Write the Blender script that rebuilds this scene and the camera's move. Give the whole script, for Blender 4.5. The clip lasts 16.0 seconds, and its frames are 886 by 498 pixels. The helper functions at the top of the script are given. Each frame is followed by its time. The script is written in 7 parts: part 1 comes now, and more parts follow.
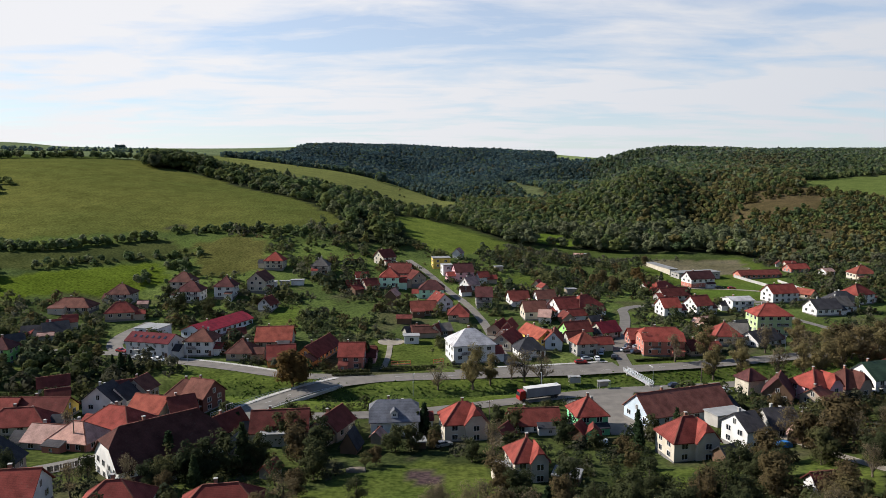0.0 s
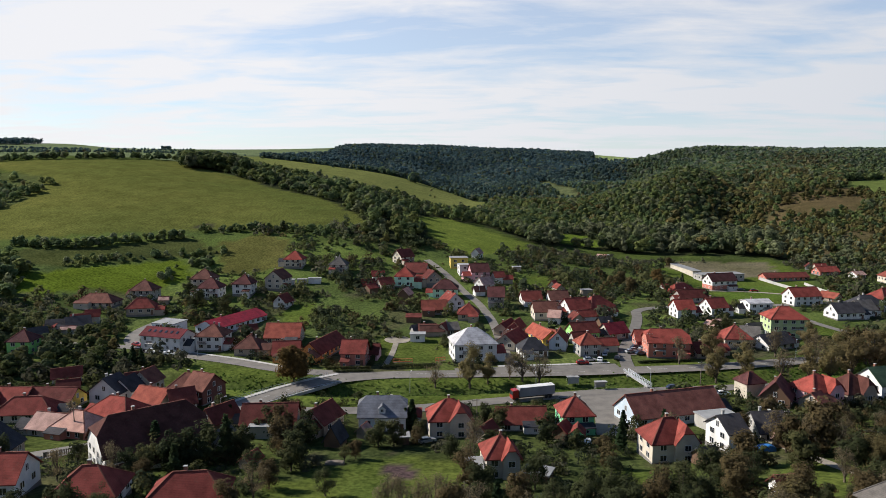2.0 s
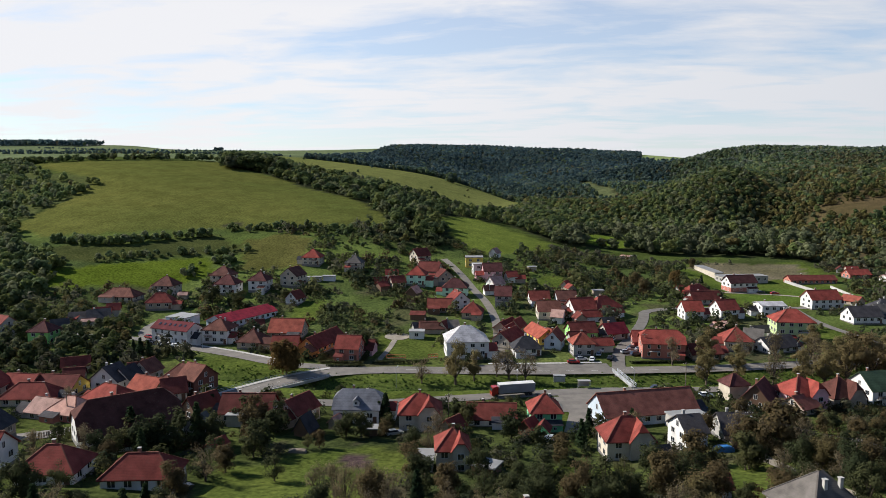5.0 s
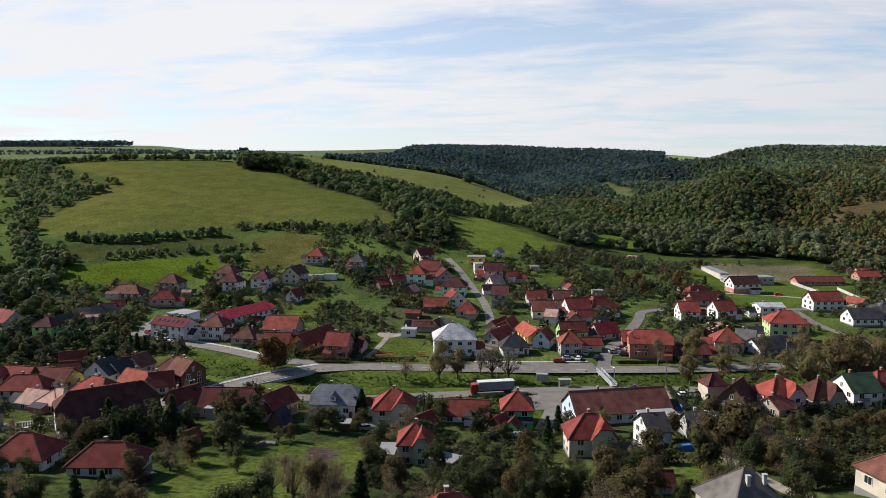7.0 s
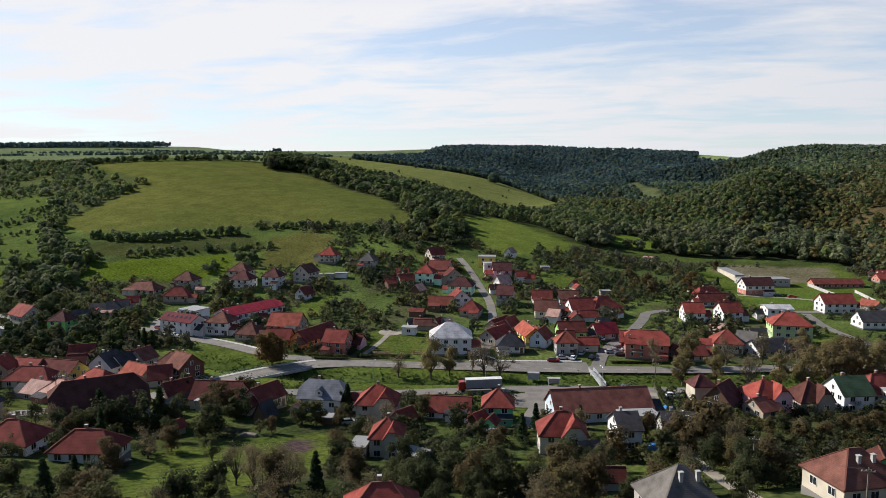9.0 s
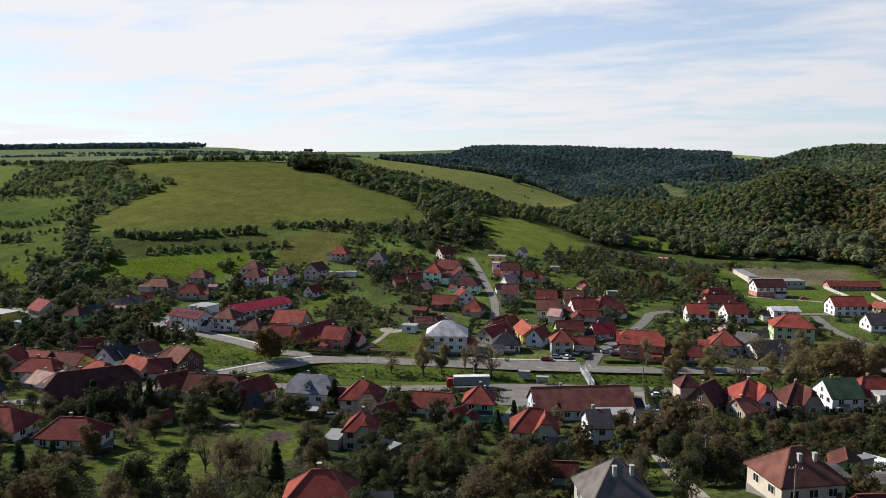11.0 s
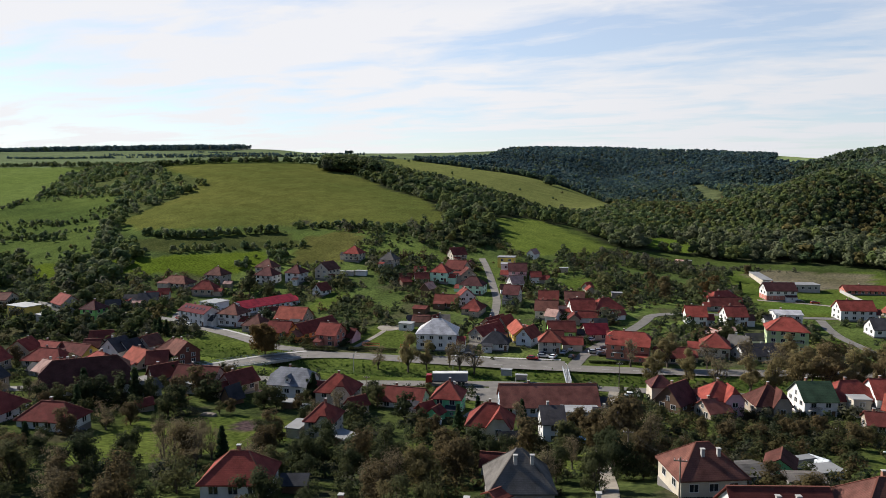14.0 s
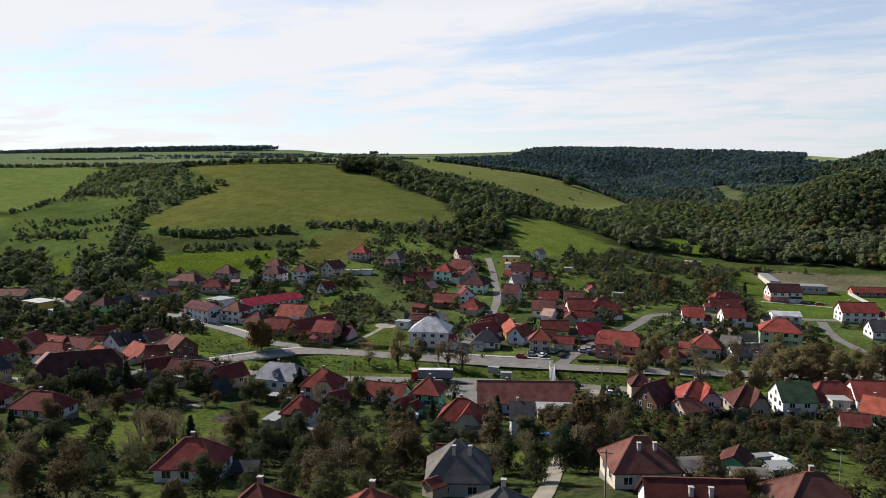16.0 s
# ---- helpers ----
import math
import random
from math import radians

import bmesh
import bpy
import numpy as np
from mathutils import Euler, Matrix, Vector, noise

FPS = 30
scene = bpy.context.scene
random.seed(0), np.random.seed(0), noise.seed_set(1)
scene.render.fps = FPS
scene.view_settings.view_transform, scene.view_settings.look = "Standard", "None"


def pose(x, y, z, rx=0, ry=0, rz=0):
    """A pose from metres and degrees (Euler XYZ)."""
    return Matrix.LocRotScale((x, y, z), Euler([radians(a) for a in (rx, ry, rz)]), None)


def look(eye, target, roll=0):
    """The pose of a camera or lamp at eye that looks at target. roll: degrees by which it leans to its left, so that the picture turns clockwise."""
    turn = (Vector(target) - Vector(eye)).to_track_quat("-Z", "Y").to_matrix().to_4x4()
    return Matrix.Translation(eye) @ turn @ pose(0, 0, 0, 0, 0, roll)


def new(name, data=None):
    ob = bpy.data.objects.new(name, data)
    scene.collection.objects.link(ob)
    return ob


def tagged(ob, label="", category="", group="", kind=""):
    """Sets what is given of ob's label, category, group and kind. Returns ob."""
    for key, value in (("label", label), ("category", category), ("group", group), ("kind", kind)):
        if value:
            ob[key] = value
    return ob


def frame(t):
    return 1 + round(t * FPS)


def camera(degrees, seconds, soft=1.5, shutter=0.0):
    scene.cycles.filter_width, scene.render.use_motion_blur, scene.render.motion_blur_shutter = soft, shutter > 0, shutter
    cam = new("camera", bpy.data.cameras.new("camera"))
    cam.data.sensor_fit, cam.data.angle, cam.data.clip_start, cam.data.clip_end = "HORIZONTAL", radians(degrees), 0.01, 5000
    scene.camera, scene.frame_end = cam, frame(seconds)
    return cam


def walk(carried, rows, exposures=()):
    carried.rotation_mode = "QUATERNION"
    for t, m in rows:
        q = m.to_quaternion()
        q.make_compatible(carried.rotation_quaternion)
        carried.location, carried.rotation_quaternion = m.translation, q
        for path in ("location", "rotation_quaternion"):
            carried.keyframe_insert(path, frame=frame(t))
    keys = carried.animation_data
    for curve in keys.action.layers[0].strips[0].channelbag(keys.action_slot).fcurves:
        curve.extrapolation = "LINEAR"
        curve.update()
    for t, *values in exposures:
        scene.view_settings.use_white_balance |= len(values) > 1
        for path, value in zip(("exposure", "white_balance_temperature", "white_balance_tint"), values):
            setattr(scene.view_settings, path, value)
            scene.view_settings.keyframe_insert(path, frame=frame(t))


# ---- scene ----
cam = camera(64.9, 16.0, soft=0.7)
METRES, EYE, TILT, LEAN, TURN = 110.0, 63.0, -6.3, 0.0, 0.0
ROWS = [
    (0.0, 0.0, 0.0, 0.0, -0.0, 0.0, 0.0),
    (0.5, 0.0306, -0.0052, -0.0007, 0.89, 0.01, -0.09),
    (1.0, 0.0615, -0.0099, -0.0013, 1.78, 0.01, -0.18),
    (1.5, 0.0923, -0.0142, -0.0018, 2.67, 0.02, -0.28),
    (2.0, 0.1233, -0.0183, -0.0026, 3.47, 0.03, -0.37),
    (2.5, 0.1545, -0.0222, -0.0031, 4.26, 0.02, -0.45),
    (3.0, 0.1854, -0.0257, -0.0039, 5.05, 0.02, -0.53),
    (3.5, 0.2164, -0.0291, -0.0044, 5.84, 0.03, -0.62),
    (4.0, 0.2473, -0.0323, -0.0049, 6.65, 0.02, -0.7),
    (6.5, 0.4021, -0.0453, -0.0067, 9.16, 0.0, -0.94),
    (7.0, 0.4335, -0.0461, -0.0068, 9.92, -0.02, -1.04),
    (7.5, 0.4647, -0.0473, -0.0069, 10.68, -0.01, -1.13),
    (8.0, 0.4962, -0.048, -0.0072, 11.39, -0.0, -1.19),
    (8.5, 0.5276, -0.0486, -0.0075, 12.07, -0.01, -1.27),
    (9.0, 0.5591, -0.0488, -0.0078, 12.78, -0.05, -1.34),
    (11.5, 0.7148, -0.0476, -0.0089, 16.2, -0.09, -1.73),
    (12.0, 0.7461, -0.0474, -0.0085, 16.83, -0.1, -1.8),
    (12.5, 0.7772, -0.0471, -0.0083, 17.45, -0.11, -1.86),
    (13.0, 0.8084, -0.0466, -0.0084, 18.06, -0.1, -1.94),
    (13.5, 0.8399, -0.0457, -0.0079, 18.66, -0.1, -2.02),
    (14.0, 0.8716, -0.0446, -0.0076, 19.27, -0.1, -2.1),
    (14.5, 0.9011, -0.0434, -0.0074, 19.83, -0.12, -2.15),
    (15.0, 0.9331, -0.0416, -0.0069, 20.44, -0.12, -2.21),
    (15.5, 0.965, -0.0397, -0.0067, 21.03, -0.13, -2.26),
    (16.0, 0.9969, -0.0373, -0.0065, 21.6, -0.16, -2.33),
]
walk(cam, [(t, pose(0, 0, EYE, TILT, LEAN, TURN) @ pose(METRES * x, METRES * y, METRES * z, 90 + pitch, roll, yaw)) for t, x, y, z, yaw, pitch, roll in ROWS], [(0.0, 0.93), (16.0, 0.93)])

# ---- light ----
SUN = Vector((-0.80, 0.20, 0.54)).normalized()
world = bpy.data.worlds.new("sky")
scene.world = world
world.use_nodes = True
wn, wl = world.node_tree.nodes, world.node_tree.links
wn.clear()


def wnode(kind, **values):
    n = wn.new(kind)
    for k, v in values.items():
        n.inputs[k].default_value = v
    return n


sky = wn.new("ShaderNodeTexSky")
sky.sky_type, sky.sun_disc = "NISHITA", False
sky.sun_elevation = math.asin(SUN.z)
sky.sun_rotation = math.atan2(SUN.x, SUN.y)
sky.dust_density, sky.ozone_density = 0.35, 2.2
coord = wn.new("ShaderNodeTexCoord")
split = wn.new("ShaderNodeSeparateXYZ")
wl.new(coord.outputs["Generated"], split.inputs[0])


def wmath(op, a, b=None, clamp=False):
    n = wn.new("ShaderNodeMath")
    n.operation, n.use_clamp = op, clamp
    for i, v in enumerate((a, b)):
        if v is None:
            continue
        if isinstance(v, (int, float)):
            n.inputs[i].default_value = v
        else:
            wl.new(v, n.inputs[i])
    return n.outputs[0]


# clouds lie on a flat layer: the way divided by its height
height = wmath("MAXIMUM", split.outputs["Z"], 0.015)
lift = wmath("ADD", height, 0.10)
flat = wn.new("ShaderNodeCombineXYZ")
wl.new(wmath("DIVIDE", split.outputs["X"], lift), flat.inputs[0])
wl.new(wmath("DIVIDE", split.outputs["Y"], lift), flat.inputs[1])
big = wnode("ShaderNodeTexNoise", Scale=0.80, Detail=9.0, Roughness=0.58, Distortion=0.35)
turn = wn.new("ShaderNodeMapping")
turn.inputs["Scale"].default_value = (0.62, 1.15, 1.0)
turn.inputs["Location"].default_value = (3.1, 0.4, 0.0)
wl.new(flat.outputs[0], turn.inputs[0])
wl.new(turn.outputs[0], big.inputs["Vector"])
cover = wn.new("ShaderNodeMapRange")
cover.inputs["From Min"].default_value, cover.inputs["From Max"].default_value = 0.40, 0.54
cover.inputs["To Min"].default_value = 0.44
wisps = wnode("ShaderNodeTexNoise", Scale=2.6, Detail=7.0, Roughness=0.55, Distortion=0.5)
wl.new(turn.outputs[0], wisps.inputs["Vector"])
wl.new(wmath("ADD", wmath("MULTIPLY", big.outputs["Fac"], 0.62), wmath("MULTIPLY", wisps.outputs["Fac"], 0.38)), cover.inputs["Value"])
thin = wn.new("ShaderNodeMapRange")
thin.inputs["From Min"].default_value, thin.inputs["From Max"].default_value = 0.42, 0.22
thin.inputs["To Min"].default_value, thin.inputs["To Max"].default_value = 0.0, 0.97
wl.new(split.outputs["Z"], thin.inputs["Value"])
low = wn.new("ShaderNodeMapRange")
low.inputs["From Min"].default_value, low.inputs["From Max"].default_value = 0.19, 0.06
low.inputs["To Min"].default_value, low.inputs["To Max"].default_value = 0.0, 0.62
wl.new(split.outputs["Z"], low.inputs["Value"])
veil = wmath("MULTIPLY", wmath("MAXIMUM", cover.outputs[0], low.outputs[0]), thin.outputs[0])
blue = wn.new("ShaderNodeMix")
blue.data_type = "RGBA"
strong = wn.new("ShaderNodeMix")
strong.data_type, strong.blend_type = "RGBA", "MULTIPLY"
strong.inputs["Factor"].default_value = 1.0
strong.inputs[7].default_value = (0.056, 0.067, 0.077, 1)
wl.new(sky.outputs[0], strong.inputs[6])
wl.new(veil, blue.inputs["Factor"])
wl.new(strong.outputs[2], blue.inputs[6])
# the veil is brighter towards the sun
facing = wn.new("ShaderNodeVectorMath")
facing.operation = "DOT_PRODUCT"
facing.inputs[1].default_value = SUN
wl.new(coord.outputs["Generated"], facing.inputs[0])
glow = wn.new("ShaderNodeMapRange")
glow.inputs["From Min"].default_value, glow.inputs["From Max"].default_value = -0.26, 0.50
wl.new(facing.outputs["Value"], glow.inputs["Value"])
milk = wn.new("ShaderNodeMix")
milk.data_type = "RGBA"
wl.new(glow.outputs[0], milk.inputs["Factor"])
milk.inputs[6].default_value = (0.352, 0.364, 0.392, 1)
milk.inputs[7].default_value = (0.470, 0.468, 0.482, 1)
wl.new(milk.outputs[2], blue.inputs[7])
back = wnode("ShaderNodeBackground", Strength=1.0)
wl.new(blue.outputs[2], back.inputs["Color"])
sky_out = wn.new("ShaderNodeOutputWorld")
wl.new(back.outputs[0], sky_out.inputs["Surface"])

sun_data = bpy.data.lights.new("sun", "SUN")
sun_data.energy, sun_data.angle, sun_data.color = 5.0, radians(0.6), (1.0, 0.945, 0.87)
sun = new("sun", sun_data)
sun.matrix_world = look((0, 0, 300), Vector((0, 0, 300)) - SUN)

# ---- materials ----


def shader(name, rough=0.8, metal=0.0, spec=0.3):
    m = bpy.data.materials.new(name)
    m.use_nodes = True
    b = m.node_tree.nodes["Principled BSDF"]
    b.inputs["Roughness"].default_value = rough
    b.inputs["Metallic"].default_value = metal
    b.inputs["Specular IOR Level"].default_value = spec
    return m, m.node_tree.nodes, m.node_tree.links, b


def noise_node(n, l, scale, detail=4.0, source="Object", stretch=None):
    c = n.new("ShaderNodeTexCoord")
    t = n.new("ShaderNodeTexNoise")
    t.inputs["Scale"].default_value, t.inputs["Detail"].default_value = scale, detail
    if stretch:
        mp = n.new("ShaderNodeMapping")
        mp.inputs["Scale"].default_value = stretch
        l.new(c.outputs[source], mp.inputs[0])
        l.new(mp.outputs[0], t.inputs["Vector"])
    else:
        l.new(c.outputs[source], t.inputs["Vector"])
    return t.outputs["Fac"]


def ramp(n, l, fac, *stops):
    r = n.new("ShaderNodeValToRGB")
    e = r.color_ramp.elements
    while len(e) < len(stops):
        e.new(0.5)
    for k, (p, c) in zip(e, stops):
        k.position, k.color = p, (*c, 1)
    l.new(fac, r.inputs[0])
    return r.outputs[0]


def blend(n, l, fac, a, b, mode="MIX"):
    x = n.new("ShaderNodeMix")
    x.data_type, x.blend_type = "RGBA", mode
    for sock, v in ((x.inputs["Factor"], fac), (x.inputs[6], a), (x.inputs[7], b)):
        if isinstance(v, (int, float)):
            sock.default_value = v
        elif isinstance(v, tuple):
            sock.default_value = (*v, 1)
        else:
            l.new(v, sock)
    return x.outputs[2]


def bump(n, l, b, fac, strength, distance):
    k = n.new("ShaderNodeBump")
    k.inputs["Strength"].default_value, k.inputs["Distance"].default_value = strength, distance
    l.new(fac, k.inputs["Height"])
    l.new(k.outputs[0], b.inputs["Normal"])


def scaled(c, k):
    return tuple(min(0.95, v * k) for v in c)


def plain_material(name, colour, rough=0.75, metal=0.0, grain=3.0, depth=0.25, spec=0.3):
    """A painted, plastered or metal surface with stains at two scales."""
    m, n, l, b = shader(name, rough, metal, spec)
    big_stain = noise_node(n, l, 0.35, 5)
    fine = noise_node(n, l, grain * 4, 5)
    c = ramp(n, l, big_stain, (0.3, scaled(colour, 1 - depth)), (0.62, colour))
    c = blend(n, l, 0.5, c, ramp(n, l, fine, (0.3, scaled((0.8,) * 3, 1)), (0.7, (1.0, 1.0, 1.0))), "MULTIPLY")
    info = n.new("ShaderNodeObjectInfo")
    vary = ramp(n, l, info.outputs["Random"], (0.0, (0.86, 0.86, 0.86)), (1.0, (1.0, 0.99, 0.97)))
    l.new(blend(n, l, 1.0, c, vary, "MULTIPLY"), b.inputs["Base Color"])
    bump(n, l, b, fine, 0.3, 0.02)
    return m


def tile_material(name, colour, course=0.19, rough=0.88, metal=0.0):
    """Roof covering laid in level courses, mottled and weathered."""
    m, n, l, b = shader(name, rough, metal, 0.06)
    c = n.new("ShaderNodeTexCoord")
    s = n.new("ShaderNodeSeparateXYZ")
    l.new(c.outputs["Object"], s.inputs[0])
    k = n.new("ShaderNodeMath")
    k.operation = "DIVIDE"
    k.inputs[1].default_value = course
    l.new(s.outputs["Z"], k.inputs[0])
    fr = n.new("ShaderNodeMath")
    fr.operation = "FRACT"
    l.new(k.outputs[0], fr.inputs[0])
    joint = ramp(n, l, fr.outputs[0], (0.0, (0.32, 0.32, 0.34)), (0.3, (1, 1, 1)))
    patch = noise_node(n, l, 0.45, 6)
    fine = noise_node(n, l, 5.0, 3)
    col = ramp(n, l, patch, (0.25, scaled(colour, 0.55)), (0.5, colour), (0.75, scaled(colour, 1.35)))
    col = blend(n, l, 0.55, col, ramp(n, l, fine, (0.3, (0.6, 0.6, 0.6)), (0.7, (1.1, 1.05, 1.0))), "MULTIPLY")
    col = blend(n, l, 0.3, col, joint, "MULTIPLY")
    lichen = noise_node(n, l, 1.7, 6)
    col = blend(n, l, ramp(n, l, lichen, (0.60, (0, 0, 0)), (0.80, (0.45, 0.45, 0.45))), col, (0.09, 0.085, 0.06))
    info = n.new("ShaderNodeObjectInfo")
    vary = ramp(n, l, info.outputs["Random"], (0.0, (0.72, 0.72, 0.74)), (0.5, (0.95, 0.95, 0.95)), (1.0, (1.15, 1.05, 1.0)))
    l.new(blend(n, l, 1.0, col, vary, "MULTIPLY"), b.inputs["Base Color"])
    bump(n, l, b, joint, 0.35, 0.04)
    return m


# T: its pale tone carries sun glare seen on roofs beside the barn
ROOFS = {
    "R": ("red tiled", (0.192, 0.047, 0.038)), "O": ("orange-red tiled", (0.210, 0.062, 0.045)), "D": ("dark red tiled", (0.112, 0.033, 0.028)),
    "B": ("brown tiled", (0.118, 0.054, 0.043)), "P": ("purple-brown tiled", (0.080, 0.034, 0.034)), "G": ("grey slate", (0.108, 0.102, 0.095)),
    # K is darkened for the barn: full shade put into the tile colour
    "C": ("charcoal grey", (0.045, 0.046, 0.052)), "T": ("pale pinkish tiled", (0.36, 0.230, 0.195)), "Q": ("faded red tiled", (0.180, 0.072, 0.056)), "V": ("dark maroon", (0.088, 0.020, 0.025)), "K": ("dark brown tiled", (0.072, 0.030, 0.025)),
}
ROOF_MATERIALS = {k: tile_material("roof_" + v[0].replace(" ", "_"), v[1]) for k, v in ROOFS.items()}
ROOFS |= {"L": ("blue-grey sheet-metal", (0.14, 0.15, 0.17)), "S": ("pale grey sheet-metal", (0.42, 0.42, 0.43)), "M": ("crimson sheet-metal", (0.40, 0.035, 0.045)), "W": ("wine red sheet-metal", (0.190, 0.028, 0.034)), "N": ("dark green sheet-metal", (0.050, 0.082, 0.048))}
for k in "SMNLW":
    ROOF_MATERIALS[k] = tile_material("roof_" + ROOFS[k][0].replace(" ", "_"), ROOFS[k][1], 0.5, 0.4, 0.25)
WALLS = {
    "w": ("white rendered", (0.61, 0.60, 0.58)), "u": ("pale blue rendered", (0.40, 0.47, 0.54)), "c": ("cream rendered", (0.46, 0.41, 0.33)), "t": ("tan rendered", (0.33, 0.27, 0.21)),
    "p": ("pink rendered", (0.58, 0.33, 0.36)), "y": ("yellow rendered", (0.66, 0.47, 0.10)), "g": ("pale green rendered", (0.40, 0.49, 0.25)),
    "G": ("green rendered", (0.16, 0.48, 0.24)), "l": ("lime green rendered", (0.27, 0.56, 0.16)), "m": ("mint green rendered", (0.45, 0.66, 0.52)),
    "b": ("brick-red rendered", (0.42, 0.155, 0.115)), "o": ("orange rendered", (0.60, 0.27, 0.08)), "k": ("brown timber", (0.13, 0.075, 0.045)),
    "d": ("dark red brick", (0.15, 0.055, 0.04)), "e": ("grey rendered", (0.34, 0.325, 0.30)), "s": ("pale blue-white rendered", (0.54, 0.59, 0.64)),
}
WALL_MATERIALS = {k: plain_material("wall_" + v[0].replace(" ", "_"), v[1], 0.85) for k, v in WALLS.items()}
CAP_TILES = plain_material("ridge_tiles", (0.165, 0.066, 0.05), 0.9, 0.0, 3.0, 0.4, 0.06)
GLASS = plain_material("window_glass", (0.018, 0.022, 0.028), 0.08, 0.0, 1.0, 0.2, 0.6)
FRAME = plain_material("window_frame_white", (0.55, 0.54, 0.52), 0.5)
RED_DOOR = plain_material("garage_door_red", (0.30, 0.025, 0.025), 0.5)
DOOR = plain_material("door_brown_paint", (0.12, 0.06, 0.035), 0.5)
PLINTH = plain_material("plinth_grey_stone", (0.17, 0.16, 0.15), 0.9)
BRICK = plain_material("chimney_brick", (0.27, 0.13, 0.09), 0.9, 0.0, 6.0, 0.4)
CEMENT = plain_material("cement_grey", (0.36, 0.35, 0.33), 0.9)
ASPHALT = plain_material("asphalt_worn", (0.145, 0.131, 0.115), 0.85, 0.0, 1.0, 0.3)
PAINT = plain_material("road_paint_white", (0.42, 0.42, 0.40), 0.7)
GRAVEL = plain_material("gravel_pale", (0.24, 0.21, 0.165), 0.95, 0.0, 2.0, 0.35)
STEEL = plain_material("galvanised_steel", (0.42, 0.45, 0.48), 0.45, 0.6)
TIMBER = plain_material("weathered_timber", (0.16, 0.13, 0.10), 0.9)
RUBBER = plain_material("black_rubber", (0.02, 0.02, 0.02), 0.8)
BARK, bn, bl, bb = shader("bark", 0.95)
bl.new(ramp(bn, bl, noise_node(bn, bl, 3.0, 5, stretch=(1, 1, 0.3)), (0.3, (0.035, 0.026, 0.018)), (0.7, (0.11, 0.085, 0.06))), bb.inputs["Base Color"])


def leaf_material(name, use_tint, dark, light, other, low=0.80, high=1.16, thin=0.5):
    """Leaves that let some light through; hue varies by plant and by leaf."""
    m, n, l, b = shader(name, 0.85, 0.0, 0.04)
    geo = n.new("ShaderNodeNewGeometry")
    if use_tint:
        t = n.new("ShaderNodeAttribute")
        t.attribute_name = "tint"
        base = t.outputs["Color"]
    else:
        info = n.new("ShaderNodeObjectInfo")
        base = ramp(n, l, info.outputs["Random"], (0.0, dark), (0.55, light), (1.0, other))
    c = blend(n, l, 1.0, base, ramp(n, l, geo.outputs["Random Per Island"], (0.0, (low, low, low * 0.95)), (1.0, (high, high * 0.97, high * 0.85))), "MULTIPLY")
    l.new(c, b.inputs["Base Color"])
    tr = n.new("ShaderNodeBsdfTranslucent")
    l.new(c, tr.inputs["Color"])
    mx = n.new("ShaderNodeMixShader")
    mx.inputs[0].default_value = thin
    l.new(b.outputs[0], mx.inputs[1])
    l.new(tr.outputs[0], mx.inputs[2])
    l.new(mx.outputs[0], n["Material Output"].inputs["Surface"])
    return m


WOOD_LEAVES = leaf_material("woodland_leaves", True, None, None, None, 0.86, 1.12, 0.4)
LEAVES = leaf_material("garden_leaves", False, (0.033, 0.042, 0.022), (0.051, 0.058, 0.028), (0.078, 0.078, 0.036))
BIRCH_LEAVES = leaf_material("birch_leaves", False, (0.165, 0.136, 0.072), (0.175, 0.150, 0.076), (0.160, 0.126, 0.070), thin=0.62)
TWIGS = leaf_material("sparse_dry_leaves", False, (0.130, 0.106, 0.070), (0.140, 0.116, 0.078), (0.130, 0.104, 0.064), thin=0.6)
BROWN_LEAVES = leaf_material("autumn_leaves", False, (0.074, 0.058, 0.032), (0.086, 0.066, 0.036), (0.096, 0.082, 0.040))
RUST_LEAVES = leaf_material("rusty_leaves", False, (0.105, 0.066, 0.028), (0.095, 0.066, 0.028), (0.11, 0.068, 0.028))
PINE_LEAVES = leaf_material("conifer_needles", False, (0.022, 0.038, 0.020), (0.030, 0.050, 0.024), (0.045, 0.062, 0.03))

# ---- lie of the land: heights in metres across the valley, section by section away from the near hillside ----
SECTIONS = []


def section(y, *heights):
    SECTIONS.append((y, heights))


section(-50, 15.1, 16.4, 18.2, 20, 22, 24, 26, 26, 27, 27, 27, 27, 26, 26, 26, 26, 25)
section(-34, 14.1, 15.1, 16.8, 18.9, 21, 23, 25, 26, 27, 27, 27, 27, 27, 27, 26, 26, 25)
section(-16, 12.7, 13.3, 14.7, 16.7, 19, 21, 24, 25, 26, 27, 27, 27, 27, 27, 27, 26, 25)
section(4, 11, 11.1, 12.1, 13.8, 16.1, 18.8, 21, 23, 24, 25, 26, 26, 27, 27, 27, 25, 24)
section(29, 9.3, 8.7, 9, 10.4, 12.6, 15.4, 18.1, 19.9, 21, 23, 24, 25, 26, 26, 25, 23, 21)
section(56, 7.7, 6.3, 5.8, 6.6, 8.5, 11.3, 14, 15.3, 16.7, 18.6, 20, 22, 22, 22, 22, 19.4, 17.8)
section(89, 6.5, 4.2, 2.8, 2.8, 4.2, 6.8, 9, 9.4, 10, 12.2, 14.9, 16.5, 16.6, 17.3, 16.3, 14.2, 13.5)
section(126, 6.1, 2.8, 0.4, -0.3, 0.5, 2.4, 3.8, 3.3, 3, 3.7, 7.3, 8.9, 9.1, 11.5, 10.5, 8.7, 9.4)
section(169, 7, 2.6, -0.6, -2, -1.5, -0.8, -1.2, -0.6, -0.9, -1, 0.7, 1.6, 2, 4.6, 5.3, 5, 7.2)
